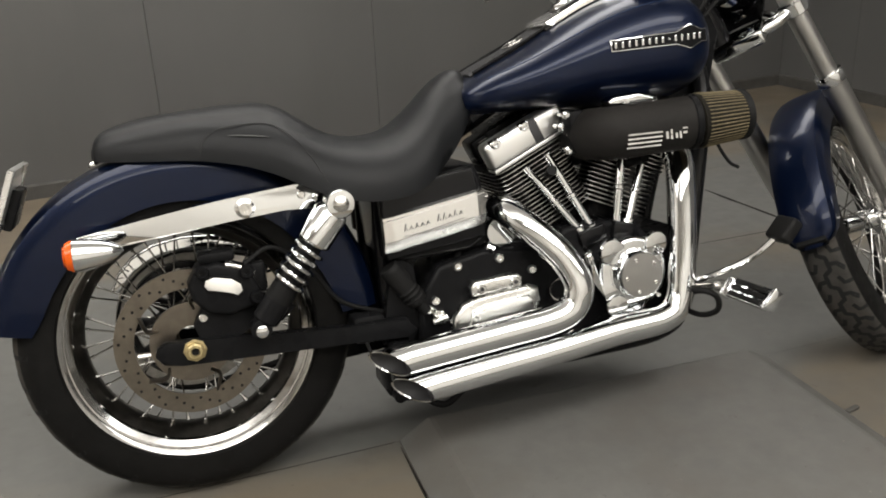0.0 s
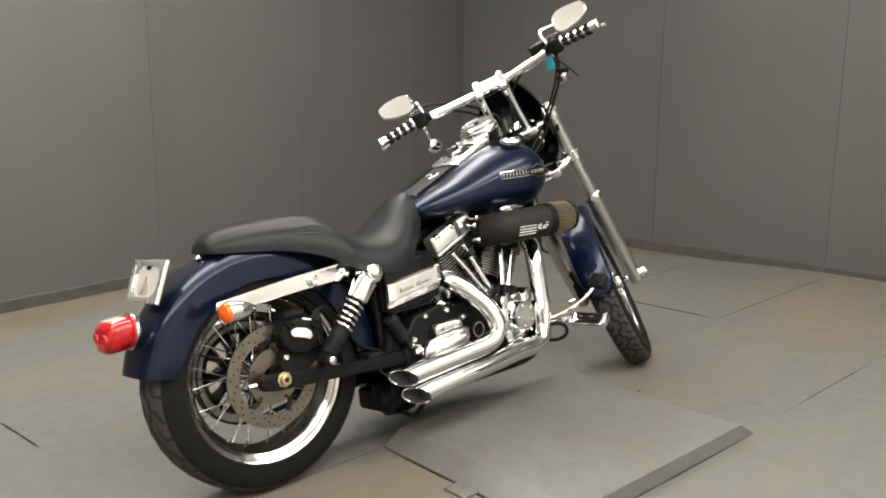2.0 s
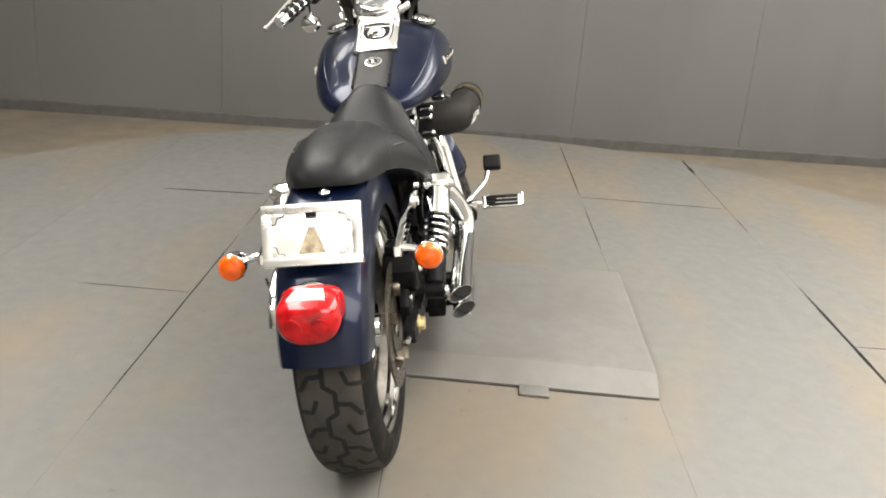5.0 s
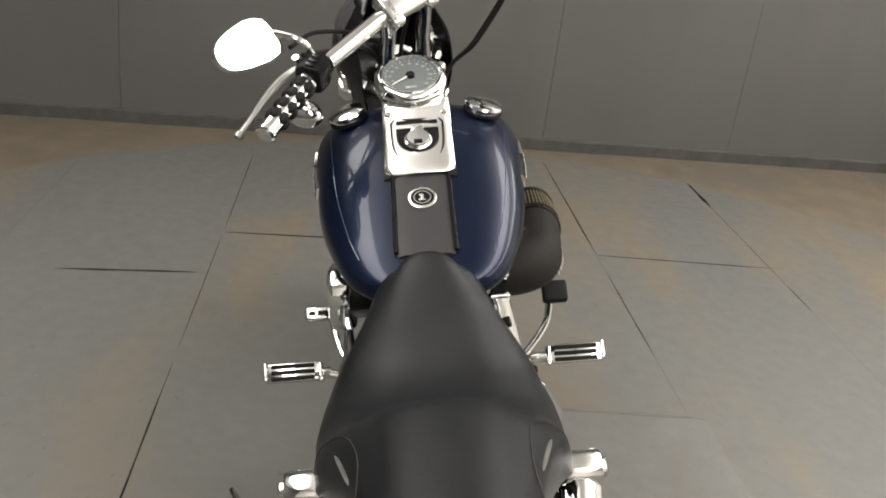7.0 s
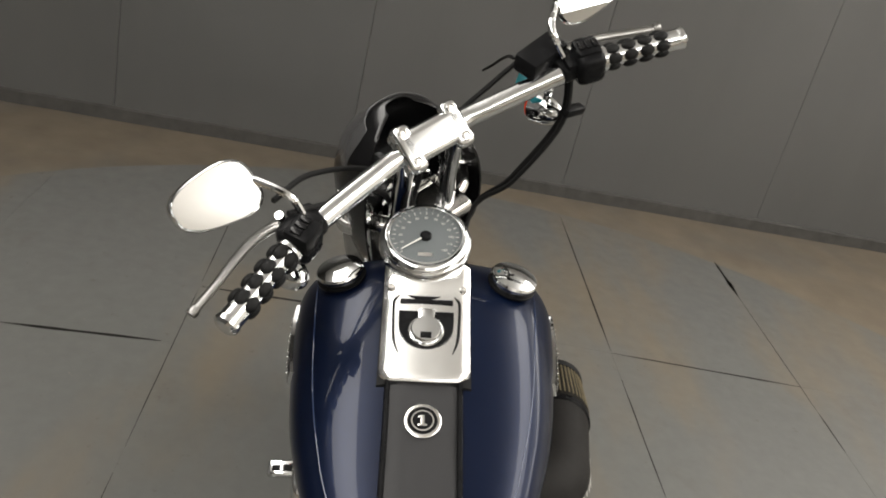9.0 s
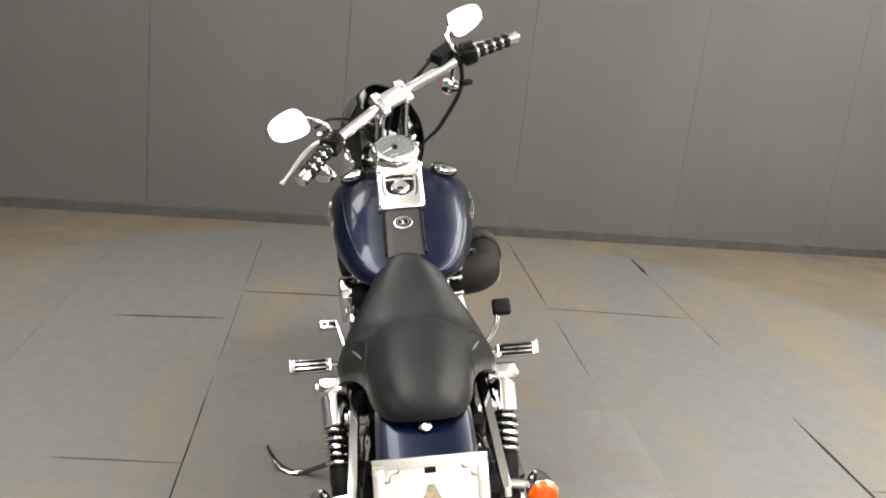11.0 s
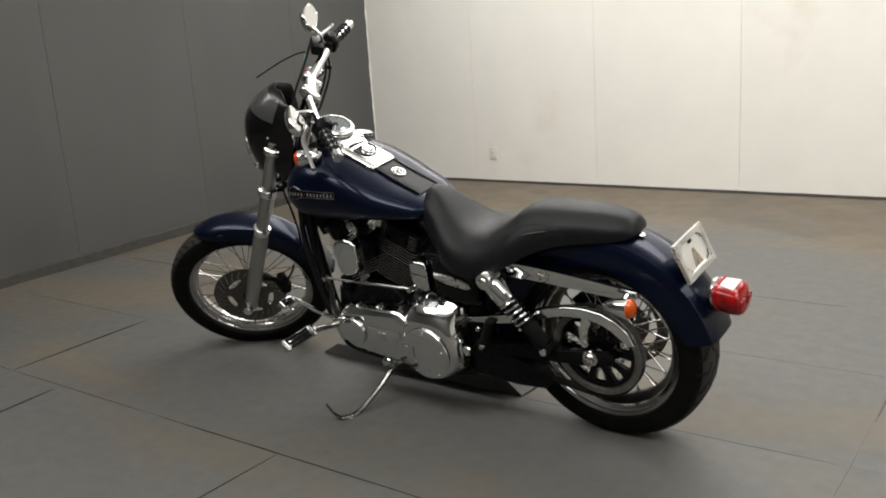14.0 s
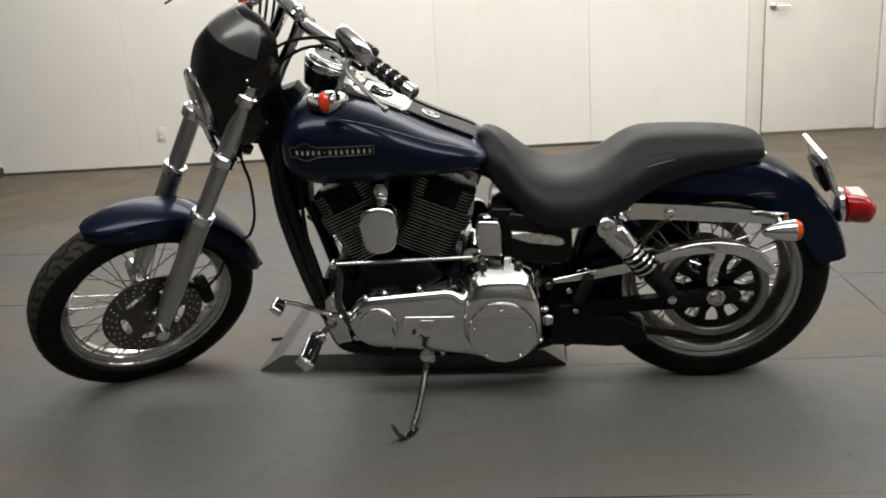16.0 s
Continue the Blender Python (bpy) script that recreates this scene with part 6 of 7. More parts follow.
part("horn_body", rod((0.875, 0.10, 0.585), (0.875, 0.155, 0.585), 0.045, 24), M_SATIN, horn)

# ---- boxes under the seat ----
tray = part("battery_tray", slab([(0.388, 0.445), (0.385, 0.59), (0.42, 0.602), (0.60, 0.612), (0.615, 0.58), (0.61, 0.455), (0.58, 0.432), (0.42, 0.428)], -0.128, 0.128, 0.012, 3), M_BLACK, bike, "black battery and electrics box")
# right side: black panel with a bright band
part("side_panel", slab([(0.392, 0.440), (0.388, 0.588), (0.590, 0.612), (0.612, 0.500), (0.606, 0.462)], -0.150, -0.125, 0.008, 3), M_BLACK, tray)
rings = []
for f in [i / 12 for i in range(13)]:
    x = 0.388 + 0.218 * f
    z0, z1 = 0.454 + 0.034 * f, 0.533 + 0.032 * f
    sec = []
    for dz, yy in ((0.0, -0.150), (0.003, -0.154), (0.025, -0.1660), (0.027, -0.1668), (0.069, -0.1668), (0.0705, -0.1655), (0.076, -0.1655), (0.079, -0.152), (0.06, -0.146), (0.02, -0.146)):
        sec.append((x, yy + (0.006 if f in (0.0, 1.0) else 0), z0 + dz * (z1 - z0) / 0.079))
    rings.append(sec)
band = part("chrome_band", loft(rings), M_CONSOLE, tray, "bright metal band on the side panel", sharp=0.3)
marks = []
x = 0.428
for wgt in (1.8, 1, 1.3, 1, 1, 0, 1.8, 1.6, 1, 1.6, 1):
    if wgt:
        zc = 0.494 + 0.155 * (x - 0.388)
        h = 0.0085 * wgt
        marks.append(tube([(x, -0.1672, zc), (x + 0.0045, -0.1675, zc + h)], 0.0010, 5, 1))
        marks.append(tube([(x + 0.0045, -0.1674, zc + 0.006), (x + 0.0075, -0.1674, zc + 0.001)], 0.0008, 5, 1))
    x += 0.0118
marks.append(tube([(0.425, -0.1670, 0.491), (0.45, -0.1674, 0.492), (0.50, -0.1676, 0.500), (0.555, -0.1672, 0.511)], 0.0007, 5, 4))
part("script_mark", join(*marks), M_DARKPRINT, band)
# left side: black cover with a bright insert, and a chrome box ahead of it
left_cover = part("electrics_cover", slab([(0.552, 0.470), (0.556, 0.596), (0.54, 0.606), (0.40, 0.590), (0.385, 0.57), (0.382, 0.466), (0.40, 0.452), (0.53, 0.455)], 0.125, 0.156, 0.010, 3), M_BLACK, bike, "gloss black electrics cover")
part("cover_insert", slab([(0.548, 0.536), (0.548, 0.556), (0.50, 0.552), (0.43, 0.538), (0.408, 0.530), (0.404, 0.514), (0.42, 0.508), (0.50, 0.519)], 0.150, 0.162, 0.005, 3), M_BRIGHT, left_cover, "bright insert bar")
coil = part("coil_cover", slab([(0.641, 0.500), (0.646, 0.54), (0.640, 0.588), (0.63, 0.594), (0.582, 0.590), (0.574, 0.58), (0.572, 0.492), (0.58, 0.484), (0.63, 0.488)], 0.110, 0.170, 0.010, 3), M_CHROME, bike, "chrome coil cover")
part("crease", tube([(0.642, 0.1705, 0.548), (0.61, 0.1712, 0.545), (0.574, 0.1705, 0.540)], 0.002, 6), M_CHROME, coil)

# ---- exhaust ----
def pipe(name, pts, r, tip, label):
    """A pipe with a slash-cut open end."""
    line = spline(pts, 8)
    ob = part(name, tube(pts, r, 28, 8, caps=False), M_CHROME, bike, label, sharp=1.2)
    # slash-cut tip: outer shell and inner bore
    a, d = Vector(tip), (line[-1] - line[-3]).normalized()
    upv = Vector((0, 0, 1))
    side = d.cross(upv).normalized()
    upv = side.cross(d).normalized()
    rings = []
    soot_shade = []
    for k, (rr, t0) in enumerate(((r, -0.02), (r, None), (r - 0.0025, None), (r - 0.003, None), (r - 0.0036, -0.03))):
        ring = []
        for j in range(28):
            th = 2 * math.pi * j / 28
            o = rr * (math.cos(th) * side + math.sin(th) * upv)
            along = t0 if t0 is not None else (0.5 + 0.5 * (0.55 * math.sin(th) + 0.83 * math.cos(th))) * r * 2.2
            ring.append(a + o + d * (along - (0.004 if k == 3 else 0.0)))
        if k < 4:
            rings.append(ring)
        if k > 2:
            soot_shade.append(ring)
    # black stands for soot and for the shade inside the pipe
    part("tip_bore", loft(soot_shade, True, False), M_DARKPRINT, ob, "sooty inside of the tip, blackened for shade", sharp=1.0)
    part("slash_tip", loft(rings, True, False), M_CHROME, ob, "slash-cut tip", sharp=1.0)
    part("bore", lathe([(r - 0.005, -0.004), (r - 0.005, 0.10), (0.0, 0.10)], 20, a - d * 0.004, -d), M_DARKPRINT, ob, "dark plug for the sooty, shaded bore")
    return ob


pipe("exhaust_pipe", [(0.655, -0.095, 0.510), (0.664, -0.132, 0.503), (0.686, -0.165, 0.478), (0.724, -0.192, 0.438), (0.756, -0.212, 0.394), (0.772, -0.228, 0.345), (0.758, -0.228, 0.304), (0.712, -0.228, 0.283), (0.60, -0.228, 0.273), (0.48, -0.228, 0.264), (0.390, -0.228, 0.257)], 0.0318, (0.390, -0.228, 0.257), "chrome rear cylinder exhaust pipe")
pipe("exhaust_pipe", [(1.055, -0.060, 0.588), (1.076, -0.100, 0.592), (1.080, -0.130, 0.560), (1.070, -0.152, 0.50), (1.058, -0.170, 0.42), (1.042, -0.188, 0.335), (1.024, -0.198, 0.264), (0.980, -0.205, 0.231), (0.85, -0.214, 0.225), (0.70, -0.223, 0.213), (0.56, -0.228, 0.204), (0.430, -0.230, 0.194)], 0.0318, (0.430, -0.230, 0.194), "chrome front cylinder exhaust pipe")
part("pipe_bracket", join(block((0.50, -0.17, 0.235), (0.06, 0.09, 0.05), 0.008), block((0.40, -0.155, 0.225), (0.05, 0.05, 0.09), 0.008), rod((0.43, -0.20, 0.20), (0.43, -0.13, 0.20), 0.008)), M_SATIN, bike, "black exhaust bracket")
part("hanger_wire", tube([(0.33, -0.13, 0.29), (0.335, -0.17, 0.262), (0.37, -0.185, 0.238), (0.43, -0.18, 0.225)], 0.0035, 6), M_BLACKRUBBER, bike)

# ---- intake with cone filter on the right ----
AIR_R = 0.0545
air_y = lambda x: -0.222 - 0.135 * (x - 0.87)
air = part("air_intake_tube", tube([(0.872, -0.100, 0.640), (0.862, -0.150, 0.645), (0.868, -0.196, 0.648), (0.896, -0.224, 0.650), (0.95, air_y(0.95), 0.652), (1.040, air_y(1.040), 0.656)], AIR_R, 30), M_INTAKE, bike, "matt dark grey intake tube", sharp=1.2)
AX = Vector((1, -0.135, 0)).normalized()
part("end_clamp", lathe([(0.0555, 0), (0.0575, 0.002), (0.0575, 0.013), (0.0555, 0.015)], 36, (1.031, air_y(1.031), 0.6555), AX), M_SATIN, air)
f0 = Vector((1.043, air_y(1.043), 0.656))
f1 = Vector((1, -0.06, 0.03)).normalized()
fl = part("cone_filter", lathe([(0.050, 0), (0.056, 0.004), (0.057, 0.012), (0.0505, 0.10), (0.0505, 0.106), (0.045, 0.118), (0.0, 0.118)], 40, f0, f1), M_FILTER, bike, "pleated cone air filter")
fs = f1.cross(Vector((0, 0, 1))).normalized()
fu = fs.cross(f1)
pl = []
for j in range(44):
    a = 2 * math.pi * j / 44
    o = fs * math.cos(a) + fu * math.sin(a)
    pl.append(rod(f0 + f1 * 0.012 + o * 0.0562, f0 + f1 * 0.103 + o * 0.0502, 0.0018, 5))
part("pleats", join(*pl), M_PLEAT, fl)
part("filter_cap", lathe([(0.0525, 0), (0.0535, 0.003), (0.0535, 0.014), (0.048, 0.018), (0.0, 0.018)], 40, f0 + f1 * 0.102, f1), M_BLACKRUBBER, fl)


def on_air(x, z, lift=0.0005):
    """A place on the outer side of the intake tube, and how steep the tube is there."""
    a = math.asin(max(-1, min(1, (z - 0.650) / AIR_R)))
    return Vector((x, air_y(x) - (AIR_R + lift) * math.cos(a), z)), Matrix.Rotation(math.atan(-0.135), 4, "Z") @ Matrix.Rotation(a, 4, "X")


bars = []
for z in (0.648, 0.639, 0.630, 0.621):
    p, m = on_air(0.912, z, 0.0015)
    bars.append(block(p, (0.072, 0.0014, 0.0032), 0, m))
part("stripe_mark", join(*bars), M_DULLPRINT, air, "pale stripes")
lg = []
for x, z, w, h in ((0.958, 0.652, 0.006, 0.026), (0.967, 0.655, 0.005, 0.012), (0.968, 0.645, 0.005, 0.012), (0.978, 0.648, 0.005, 0.018), (0.986, 0.650, 0.005, 0.024), (0.996, 0.651, 0.010, 0.006), (0.996, 0.660, 0.012, 0.004)):
    p, m = on_air(x, z - 0.009)
    lg.append(block(p, (w * 0.8, 0.0014, h * 0.8), 0, m))
part("emblem_mark", join(*lg), M_DULLPRINT, air, "pale maker emblem")
part("intake_bracket", join(slab([(0.888, 0.700), (0.882, 0.712), (0.895, 0.720), (0.955, 0.724), (0.998, 0.714), (1.002, 0.704), (0.97, 0.699)], -0.190, -0.150, 0.007, 3), rod((0.92, -0.20, 0.695), (0.92, -0.20, 0.71), 0.01)), M_CHROME, bike, "chrome intake support")
for x, y, z in ((0.803, -0.150, 0.692), (0.803, -0.152, 0.618), (0.792, -0.148, 0.668)):
    part("intake_bolt", join(rod((x, y + 0.03, z), (x, y, z), 0.006, 12), lathe([(0.0095, 0), (0.009, 0.006), (0.005, 0.009), (0.0, 0.009)], 14, (x, y, z), (0, -1, 0))), M_CHROME, bike)
part("throttle_body", join(rod((0.87, -0.11, 0.64), (0.875, -0.02, 0.60), 0.036, 20), block((0.87, 0.0, 0.60), (0.07, 0.09, 0.06), 0.01)), M_SATIN, bike)
part("breather_block", block((0.825, -0.125, 0.655), (0.035, 0.07, 0.09), 0.008), M_SATIN, bike)

# ---- fork, in the turned axes u, v, w ----
def fork_u(w):
    """The fork leg's place ahead of the steering axis."""
    return 0.104 + (AXLE_U - 0.010 - 0.104) * (w / AXLE_W)


for s in (1, -1):
    at = lambda w, s=s: Vector((fork_u(w), s * 0.119, w))
    leg = part("fork_leg", rod(at(-0.44), at(-0.012), 0.0245, 24), M_ALU, bike, "silver telescopic fork leg", FORK)
    d = (at(-0.80) - at(-0.40)).normalized()
    part("fork_slider", join(lathe([(0.026, 0), (0.031, 0.004), (0.032, 0.012), (0.0305, 0.02), (0.030, 0.30), (0.027, 0.36), (0.026, 0.40), (0.028, 0.425), (0.020, 0.438), (0.0, 0.440)], 28, at(-0.425), d)), M_ALU, leg, "grey alloy fork slider")
    part("dust_seal", lathe([(0.026, -0.014), (0.033, -0.012), (0.0345, -0.004), (0.0345, 0.012), (0.033, 0.016)], 28, at(-0.425), d), M_CHROME, leg, "chrome dust seal cap")
    part("fork_cap", lathe([(0.026, -0.02), (0.026, 0.0), (0.022, 0.006), (0.016, 0.007), (0.015, 0.012), (0.0, 0.013)], 8, at(0.0), (0, 0, 1)), M_CHROME, leg)
    part("axle_pinch", join(lathe([(0.020, 0), (0.020, 0.035), (0.016, 0.04), (0.0, 0.04)], 20, (AXLE_U, s * 0.135 - s * 0.0, AXLE_W), (0, s, 0)), rod((AXLE_U, s * 0.06, AXLE_W), (AXLE_U, s * 0.14, AXLE_W), 0.013)), M_CHROME, leg)

for w, h, nm in ((-0.035, 0.032, "upper_triple_clamp"), (-0.228, 0.036, "lower_triple_clamp")):
    u = fork_u(w)
    bms = [block((0.030, 0, w), (0.085, 0.13, h), 0.010, segs=3)]
    for s in (1, -1):
        bms.append(lathe([(0.030, -h / 2), (0.035, -h / 2 + 0.004), (0.035, h / 2 - 0.004), (0.030, h / 2)], 28, (u, s * 0.119, w), (0, 0, 1)))
        bms.append(tube([(0.03, s * 0.04, w), (0.052, s * 0.085, w), (u, s * 0.119, w)], 0.018, 12, flat=h / 0.036 * 0.85))
    tc = part(nm, join(*bms), M_DULLCHROME if "upper" in nm else M_CHROME, bike, "chrome fork clamp", FORK)
    for s in (1, -1):
        part("pinch_bolt", rod((u - 0.04, s * 0.095, w), (u + 0.0, s * 0.095, w), 0.007, 10), M_DULLCHROME, tc)

# front caliper on the left slider
part("front_caliper", join(block((AXLE_U - 0.128, 0.080, AXLE_W + 0.108), (0.040, 0.062, 0.082), 0.012, Matrix.Rotation(radians(35), 4, "Y"), 3), tube([(0.09, 0.112, -0.69), (0.04, 0.098, -0.70), (0.0, 0.088, -0.715)], 0.011, 10)), M_SATIN, bike, "black front brake caliper", FORK)

# ---- black headlamp cowl ----
COWL = [  # w, rear edge u, front u, half width
    (-0.215, 0.070, 0.100, 0.070), (-0.19, 0.050, 0.128, 0.098), (-0.15, 0.030, 0.160, 0.124), (-0.10, 0.026, 0.190, 0.140), (-0.04, 0.028, 0.214, 0.146), (0.02, 0.036, 0.222, 0.142),
    (0.06, 0.048, 0.212, 0.130), (0.10, 0.062, 0.194, 0.114), (0.133, 0.072, 0.170, 0.090), (0.156, 0.092, 0.150, 0.062), (0.166, 0.108, 0.136, 0.034)]


def cowl_ring(w, shrink=0.0, k=28):
    u0, u1, hw = smooth_keys(COWL, w)
    out = []
    for j in range(k + 1):
        a = radians(-90 + 180 * j / k)
        c, s_ = math.cos(a), math.sin(a)
        out.append(Vector((u0 + (u1 - u0 - shrink) * (abs(c) ** 0.85), 0.014 * min(1.0, hw / 0.1) + (hw * 0.90 - shrink) * math.copysign(abs(s_) ** 0.85, s_), w)))
    return out


ws = [-0.215 + 0.381 * i / 30 for i in range(31)]
cowl_bm = loft([cowl_ring(w) + cowl_ring(w, 0.004)[::-1] for w in ws])
M_COWL = material("black_cowl_paint", (0.004, 0.004, 0.0045), 0.20, spec=0.30, coat=0.12, rough_vary=0.04, scale=20)
cowl = part("headlamp_cowl", cowl_bm, M_COWL, bike, "gloss black headlamp cowl", FORK, sharp=1.0)
SCREEN = []
for i in range(13):
    w = 0.078 + 0.072 * i / 12
    ring = cowl_ring(w, -0.0016, 40)
    inset = 3 + int(2 * abs(i - 6) / 6)
    SCREEN.append(ring[inset:41 - inset])
k_min = min(len(r) for r in SCREEN)
SCREEN = [r[(len(r) - k_min) // 2:(len(r) - k_min) // 2 + k_min] for r in SCREEN]
# a lighter grey sheet laid over the cowl's upper part
M_COWLPATCH = material("smoked_plastic", (0.050, 0.050, 0.051), 0.26, coat=0.4, vary=0.1, scale=6)
part("smoked_screen", loft([r + [p - Vector((0.003, 0, 0)) for p in reversed(r)] for r in SCREEN]), M_COWLPATCH, cowl, "lighter grey patch on the cowl's upper part")
HL, hn = Vector((0.158, 0, -0.118)), Vector((0.862, 0, -0.507)).normalized()
lamp = part("headlamp", lathe([(0.070, -0.09), (0.080, -0.02), (0.086, 0.0), (0.088, 0.012), (0.084, 0.018), (0.078, 0.014)], 44, HL, hn), M_CHROME, bike, "round headlamp with chrome rim", FORK)
part("reflector", lathe([(0.078, 0.012), (0.060, -0.012), (0.030, -0.030), (0.0, -0.034)], 40, HL, hn, caps=False), M_CHROME, lamp)
M_GLASS = material("clear_glass", (0.95, 0.95, 0.93), 0.03, transmission=1.0, ior=1.45)
gl = part("lens", lathe([(0.0785, 0.012), (0.070, 0.020), (0.045, 0.027), (0.0, 0.030), (0.0, 0.027), (0.045, 0.024), (0.069, 0.017), (0.0765, 0.011)], 40, HL, hn, caps=False), M_GLASS, lamp, "clear glass lens")
gl.visible_shadow = False
part("cowl_mount", join(*[tube([(0.07, s * 0.12, -0.10), (0.09, s * 0.125, -0.08), (0.11, s * 0.12, -0.06)], 0.008, 8) for s in (1, -1)], block((0.05, 0, -0.10), (0.06, 0.10, 0.05), 0.01)), M_SATIN, bike, "", FORK)
part("v_bracket", join(*[tube([(0.100, s * 0.08, -0.235), (0.115, s * 0.045, -0.215), (0.118, 0, -0.205)], 0.010, 8) for s in (1, -1)]), M_CHROME, bike, "chrome bracket under the headlamp", FORK)
for s in (1, -1):
    part("rivet", lathe([(0.005, 0), (0.004, 0.003), (0, 0.004)], 10, cowl_ring(0.02)[4 if s < 0 else 24], (0, s, 0)), M_DULLCHROME, cowl)

# ---- handlebar ----
SAG = 0.06   # tilt of the bar's ends, fitted to the camera's view
BAR = [(0.008, 0, 0.188), (0.008, 0.062, 0.188), (0.006, 0.085, 0.189), (-0.001, 0.115, 0.193), (-0.018, 0.19, 0.203), (-0.036, 0.255, 0.214), (-0.057, 0.306, 0.223), (-0.080, 0.364, 0.229), (-0.105, 0.430, 0.232)]
bar_pts = [(u, -v, w + SAG * v) for u, v, w in BAR[:0:-1]] + [(u, v, w - SAG * v) for u, v, w in BAR]
bar = part("handlebar", tube(bar_pts, 0.0168, 18, 5), M_CHROME, bike, "wide chrome handlebar turned to the left", STEER)
CM = Matrix.Translation((0.008, 0, 0.190)) @ Matrix.Rotation(radians(-32), 4, "Y")   # the clamp tips back
cl = [block((0, 0, 0.000), (0.056, 0.128, 0.040), 0.013, segs=5), block((0, 0.047, 0.007), (0.080, 0.036, 0.026), 0.012, segs=4), block((0, -0.047, 0.007), (0.080, 0.036, 0.026), 0.012, segs=4)]
for sx in (1, -1):
    for sy in (1, -1):
        cl.append(rod((sx * 0.025, sy * 0.050, -0.016), (sx * 0.025, sy * 0.050, 0.018), 0.0130, 18, 0.004))
clamp_bm = join(*cl)
bmesh.ops.transform(clamp_bm, matrix=CM, verts=clamp_bm.verts)
part("riser_clamp", clamp_bm, M_CHROME, bar, "chrome riser clamp with four bolts")
for sx in (1, -1):
    for sy in (1, -1):
        part("clamp_bolt", lathe([(0.0088, 0), (0.0088, 0.003), (0.0055, 0.004), (0.0045, 0.0015)], 12, CM @ Vector((sx * 0.025, sy * 0.048, 0.0195)), CM.to_3x3() @ Vector((0, 0, 1))), M_DULLCHROME, bar)
for s in (1, -1):
    part("riser", tube([(0.022, s * 0.055, -0.02), (0.018, s * 0.052, 0.06), (0.010, s * 0.05, 0.13), (0.008, s * 0.05, 0.178)], [0.018, 0.016, 0.016, 0.019], 16), M_CHROME, bar, "chrome riser post")
for s in (1, -1):
    M_ = lambda u, v, w, s=s: Vector((u, s * v, w - SAG * s * v))
    a, b = M_(-0.055, 0.302, 0.225), M_(-0.106, 0.432, 0.232)
    d = (b - a).normalized()
    L = (b - a).length
    grip = part("grip", rod(a, b, 0.0175, 20, 0.003), M_CHROME, bar, "chrome grip with black rubber pads")
    part("grip_end", lathe([(0.0175, 0), (0.0190, 0.004), (0.0190, 0.010), (0.015, 0.014), (0.0, 0.015)], 24, b - d * 0.004, d), M_CHROME, bar)
    part("grip_flange", lathe([(0.0175, -0.002), (0.021, 0.0), (0.021, 0.008), (0.0175, 0.010)], 24, a, d), M_CHROME, bar)
    side = d.cross(Vector((0, 0, 1))).normalized()
    upv = side.cross(d).normalized()
    for i in range(4):
        for j in range(6):
            ang = 2 * math.pi * (j + 0.5) / 6
            c = a + d * (0.020 + 0.0285 * i) + (math.cos(ang) * side + math.sin(ang) * upv) * 0.0170
            n3 = (math.cos(ang) * side + math.sin(ang) * upv)
            rm = Matrix((d, n3.cross(d), n3)).transposed().to_4x4()
            bm = bmesh.new()
            bmesh.ops.create_icosphere(bm, subdivisions=2, radius=1.0)
            bmesh.ops.scale(bm, vec=(0.0132, 0.0098, 0.0066), verts=bm.verts)
            bmesh.ops.transform(bm, matrix=Matrix.Translation(c) @ rm, verts=bm.verts)
            part("rubber_pad", bm, M_BLACKRUBBER, grip)
    # switch housing
    h0 = a - d * 0.022
    hm3 = Matrix((d, side, upv)).transposed().to_4x4()
    part("switch_housing", join(block(h0, (0.050, 0.056, 0.056), 0.013, hm3, 3), block(h0 - side * 0.008 + upv * 0.014, (0.044, 0.044, 0.040), 0.009, hm3), block(h0 - d * 0.03, (0.022, 0.034, 0.036), 0.008, hm3)), M_SATIN, bar, "black switch housing")
    for k2 in range(3):
        part("button", block(h0 + upv * 0.034 + d * (-0.012 + 0.012 * k2) - side * 0.006, (0.009, 0.018, 0.008), 0.002, hm3), M_BLACK, bar)
    # lever and its perch, ahead of the grip
    if s > 0:
        lev = [M_(-0.020, 0.262, 0.212), M_(0.004, 0.290, 0.206), M_(0.006, 0.340, 0.197), M_(-0.020, 0.412, 0.190), M_(-0.034, 0.452, 0.187)]
    else:
        lev = [M_(-0.010, 0.262, 0.214), M_(0.006, 0.290, 0.210), M_(0.002, 0.345, 0.204), M_(-0.026, 0.415, 0.200), M_(-0.044, 0.456, 0.200)]
    part("hand_lever", join(tube(lev, [0.008, 0.0095, 0.0085, 0.007, 0.0068], 12, 6, flat=0.75), lathe([(0.0, -0.008), (0.0075, -0.006), (0.009, 0.0), (0.0075, 0.006), (0.0, 0.008)], 14, lev[-1], (lev[-1] - lev[-2]))), M_LEVER, bar, "dull grey hand lever")
    part("lever_perch", join(block(M_(-0.026, 0.255, 0.216), (0.05, 0.045, 0.030), 0.008), rod(M_(-0.012, 0.268, 0.198), M_(-0.012, 0.268, 0.230), 0.008)), M_SATIN, bar)
    if s < 0:
        part("brake_reservoir", block(M_(0.006, 0.225, 0.232), (0.046, 0.086, 0.036), 0.006, Matrix.Rotation(radians(8), 4, "Z")), M_SATIN, bar, "black brake fluid reservoir")
    # mirror
    mc_ = Vector((0.042, 0.356, 0.262)) if s > 0 else Vector((0.046, -0.362, 0.290))
    aim = Vector((-0.80, -0.10, 0.78) if s > 0 else (-0.80, 0.18, 0.63)).normalized()
    ms = Vector((0.10 * s, -0.99, 0.0))
    ms = (ms - aim * ms.dot(aim)).normalized()
    mu = aim.cross(ms).normalized()
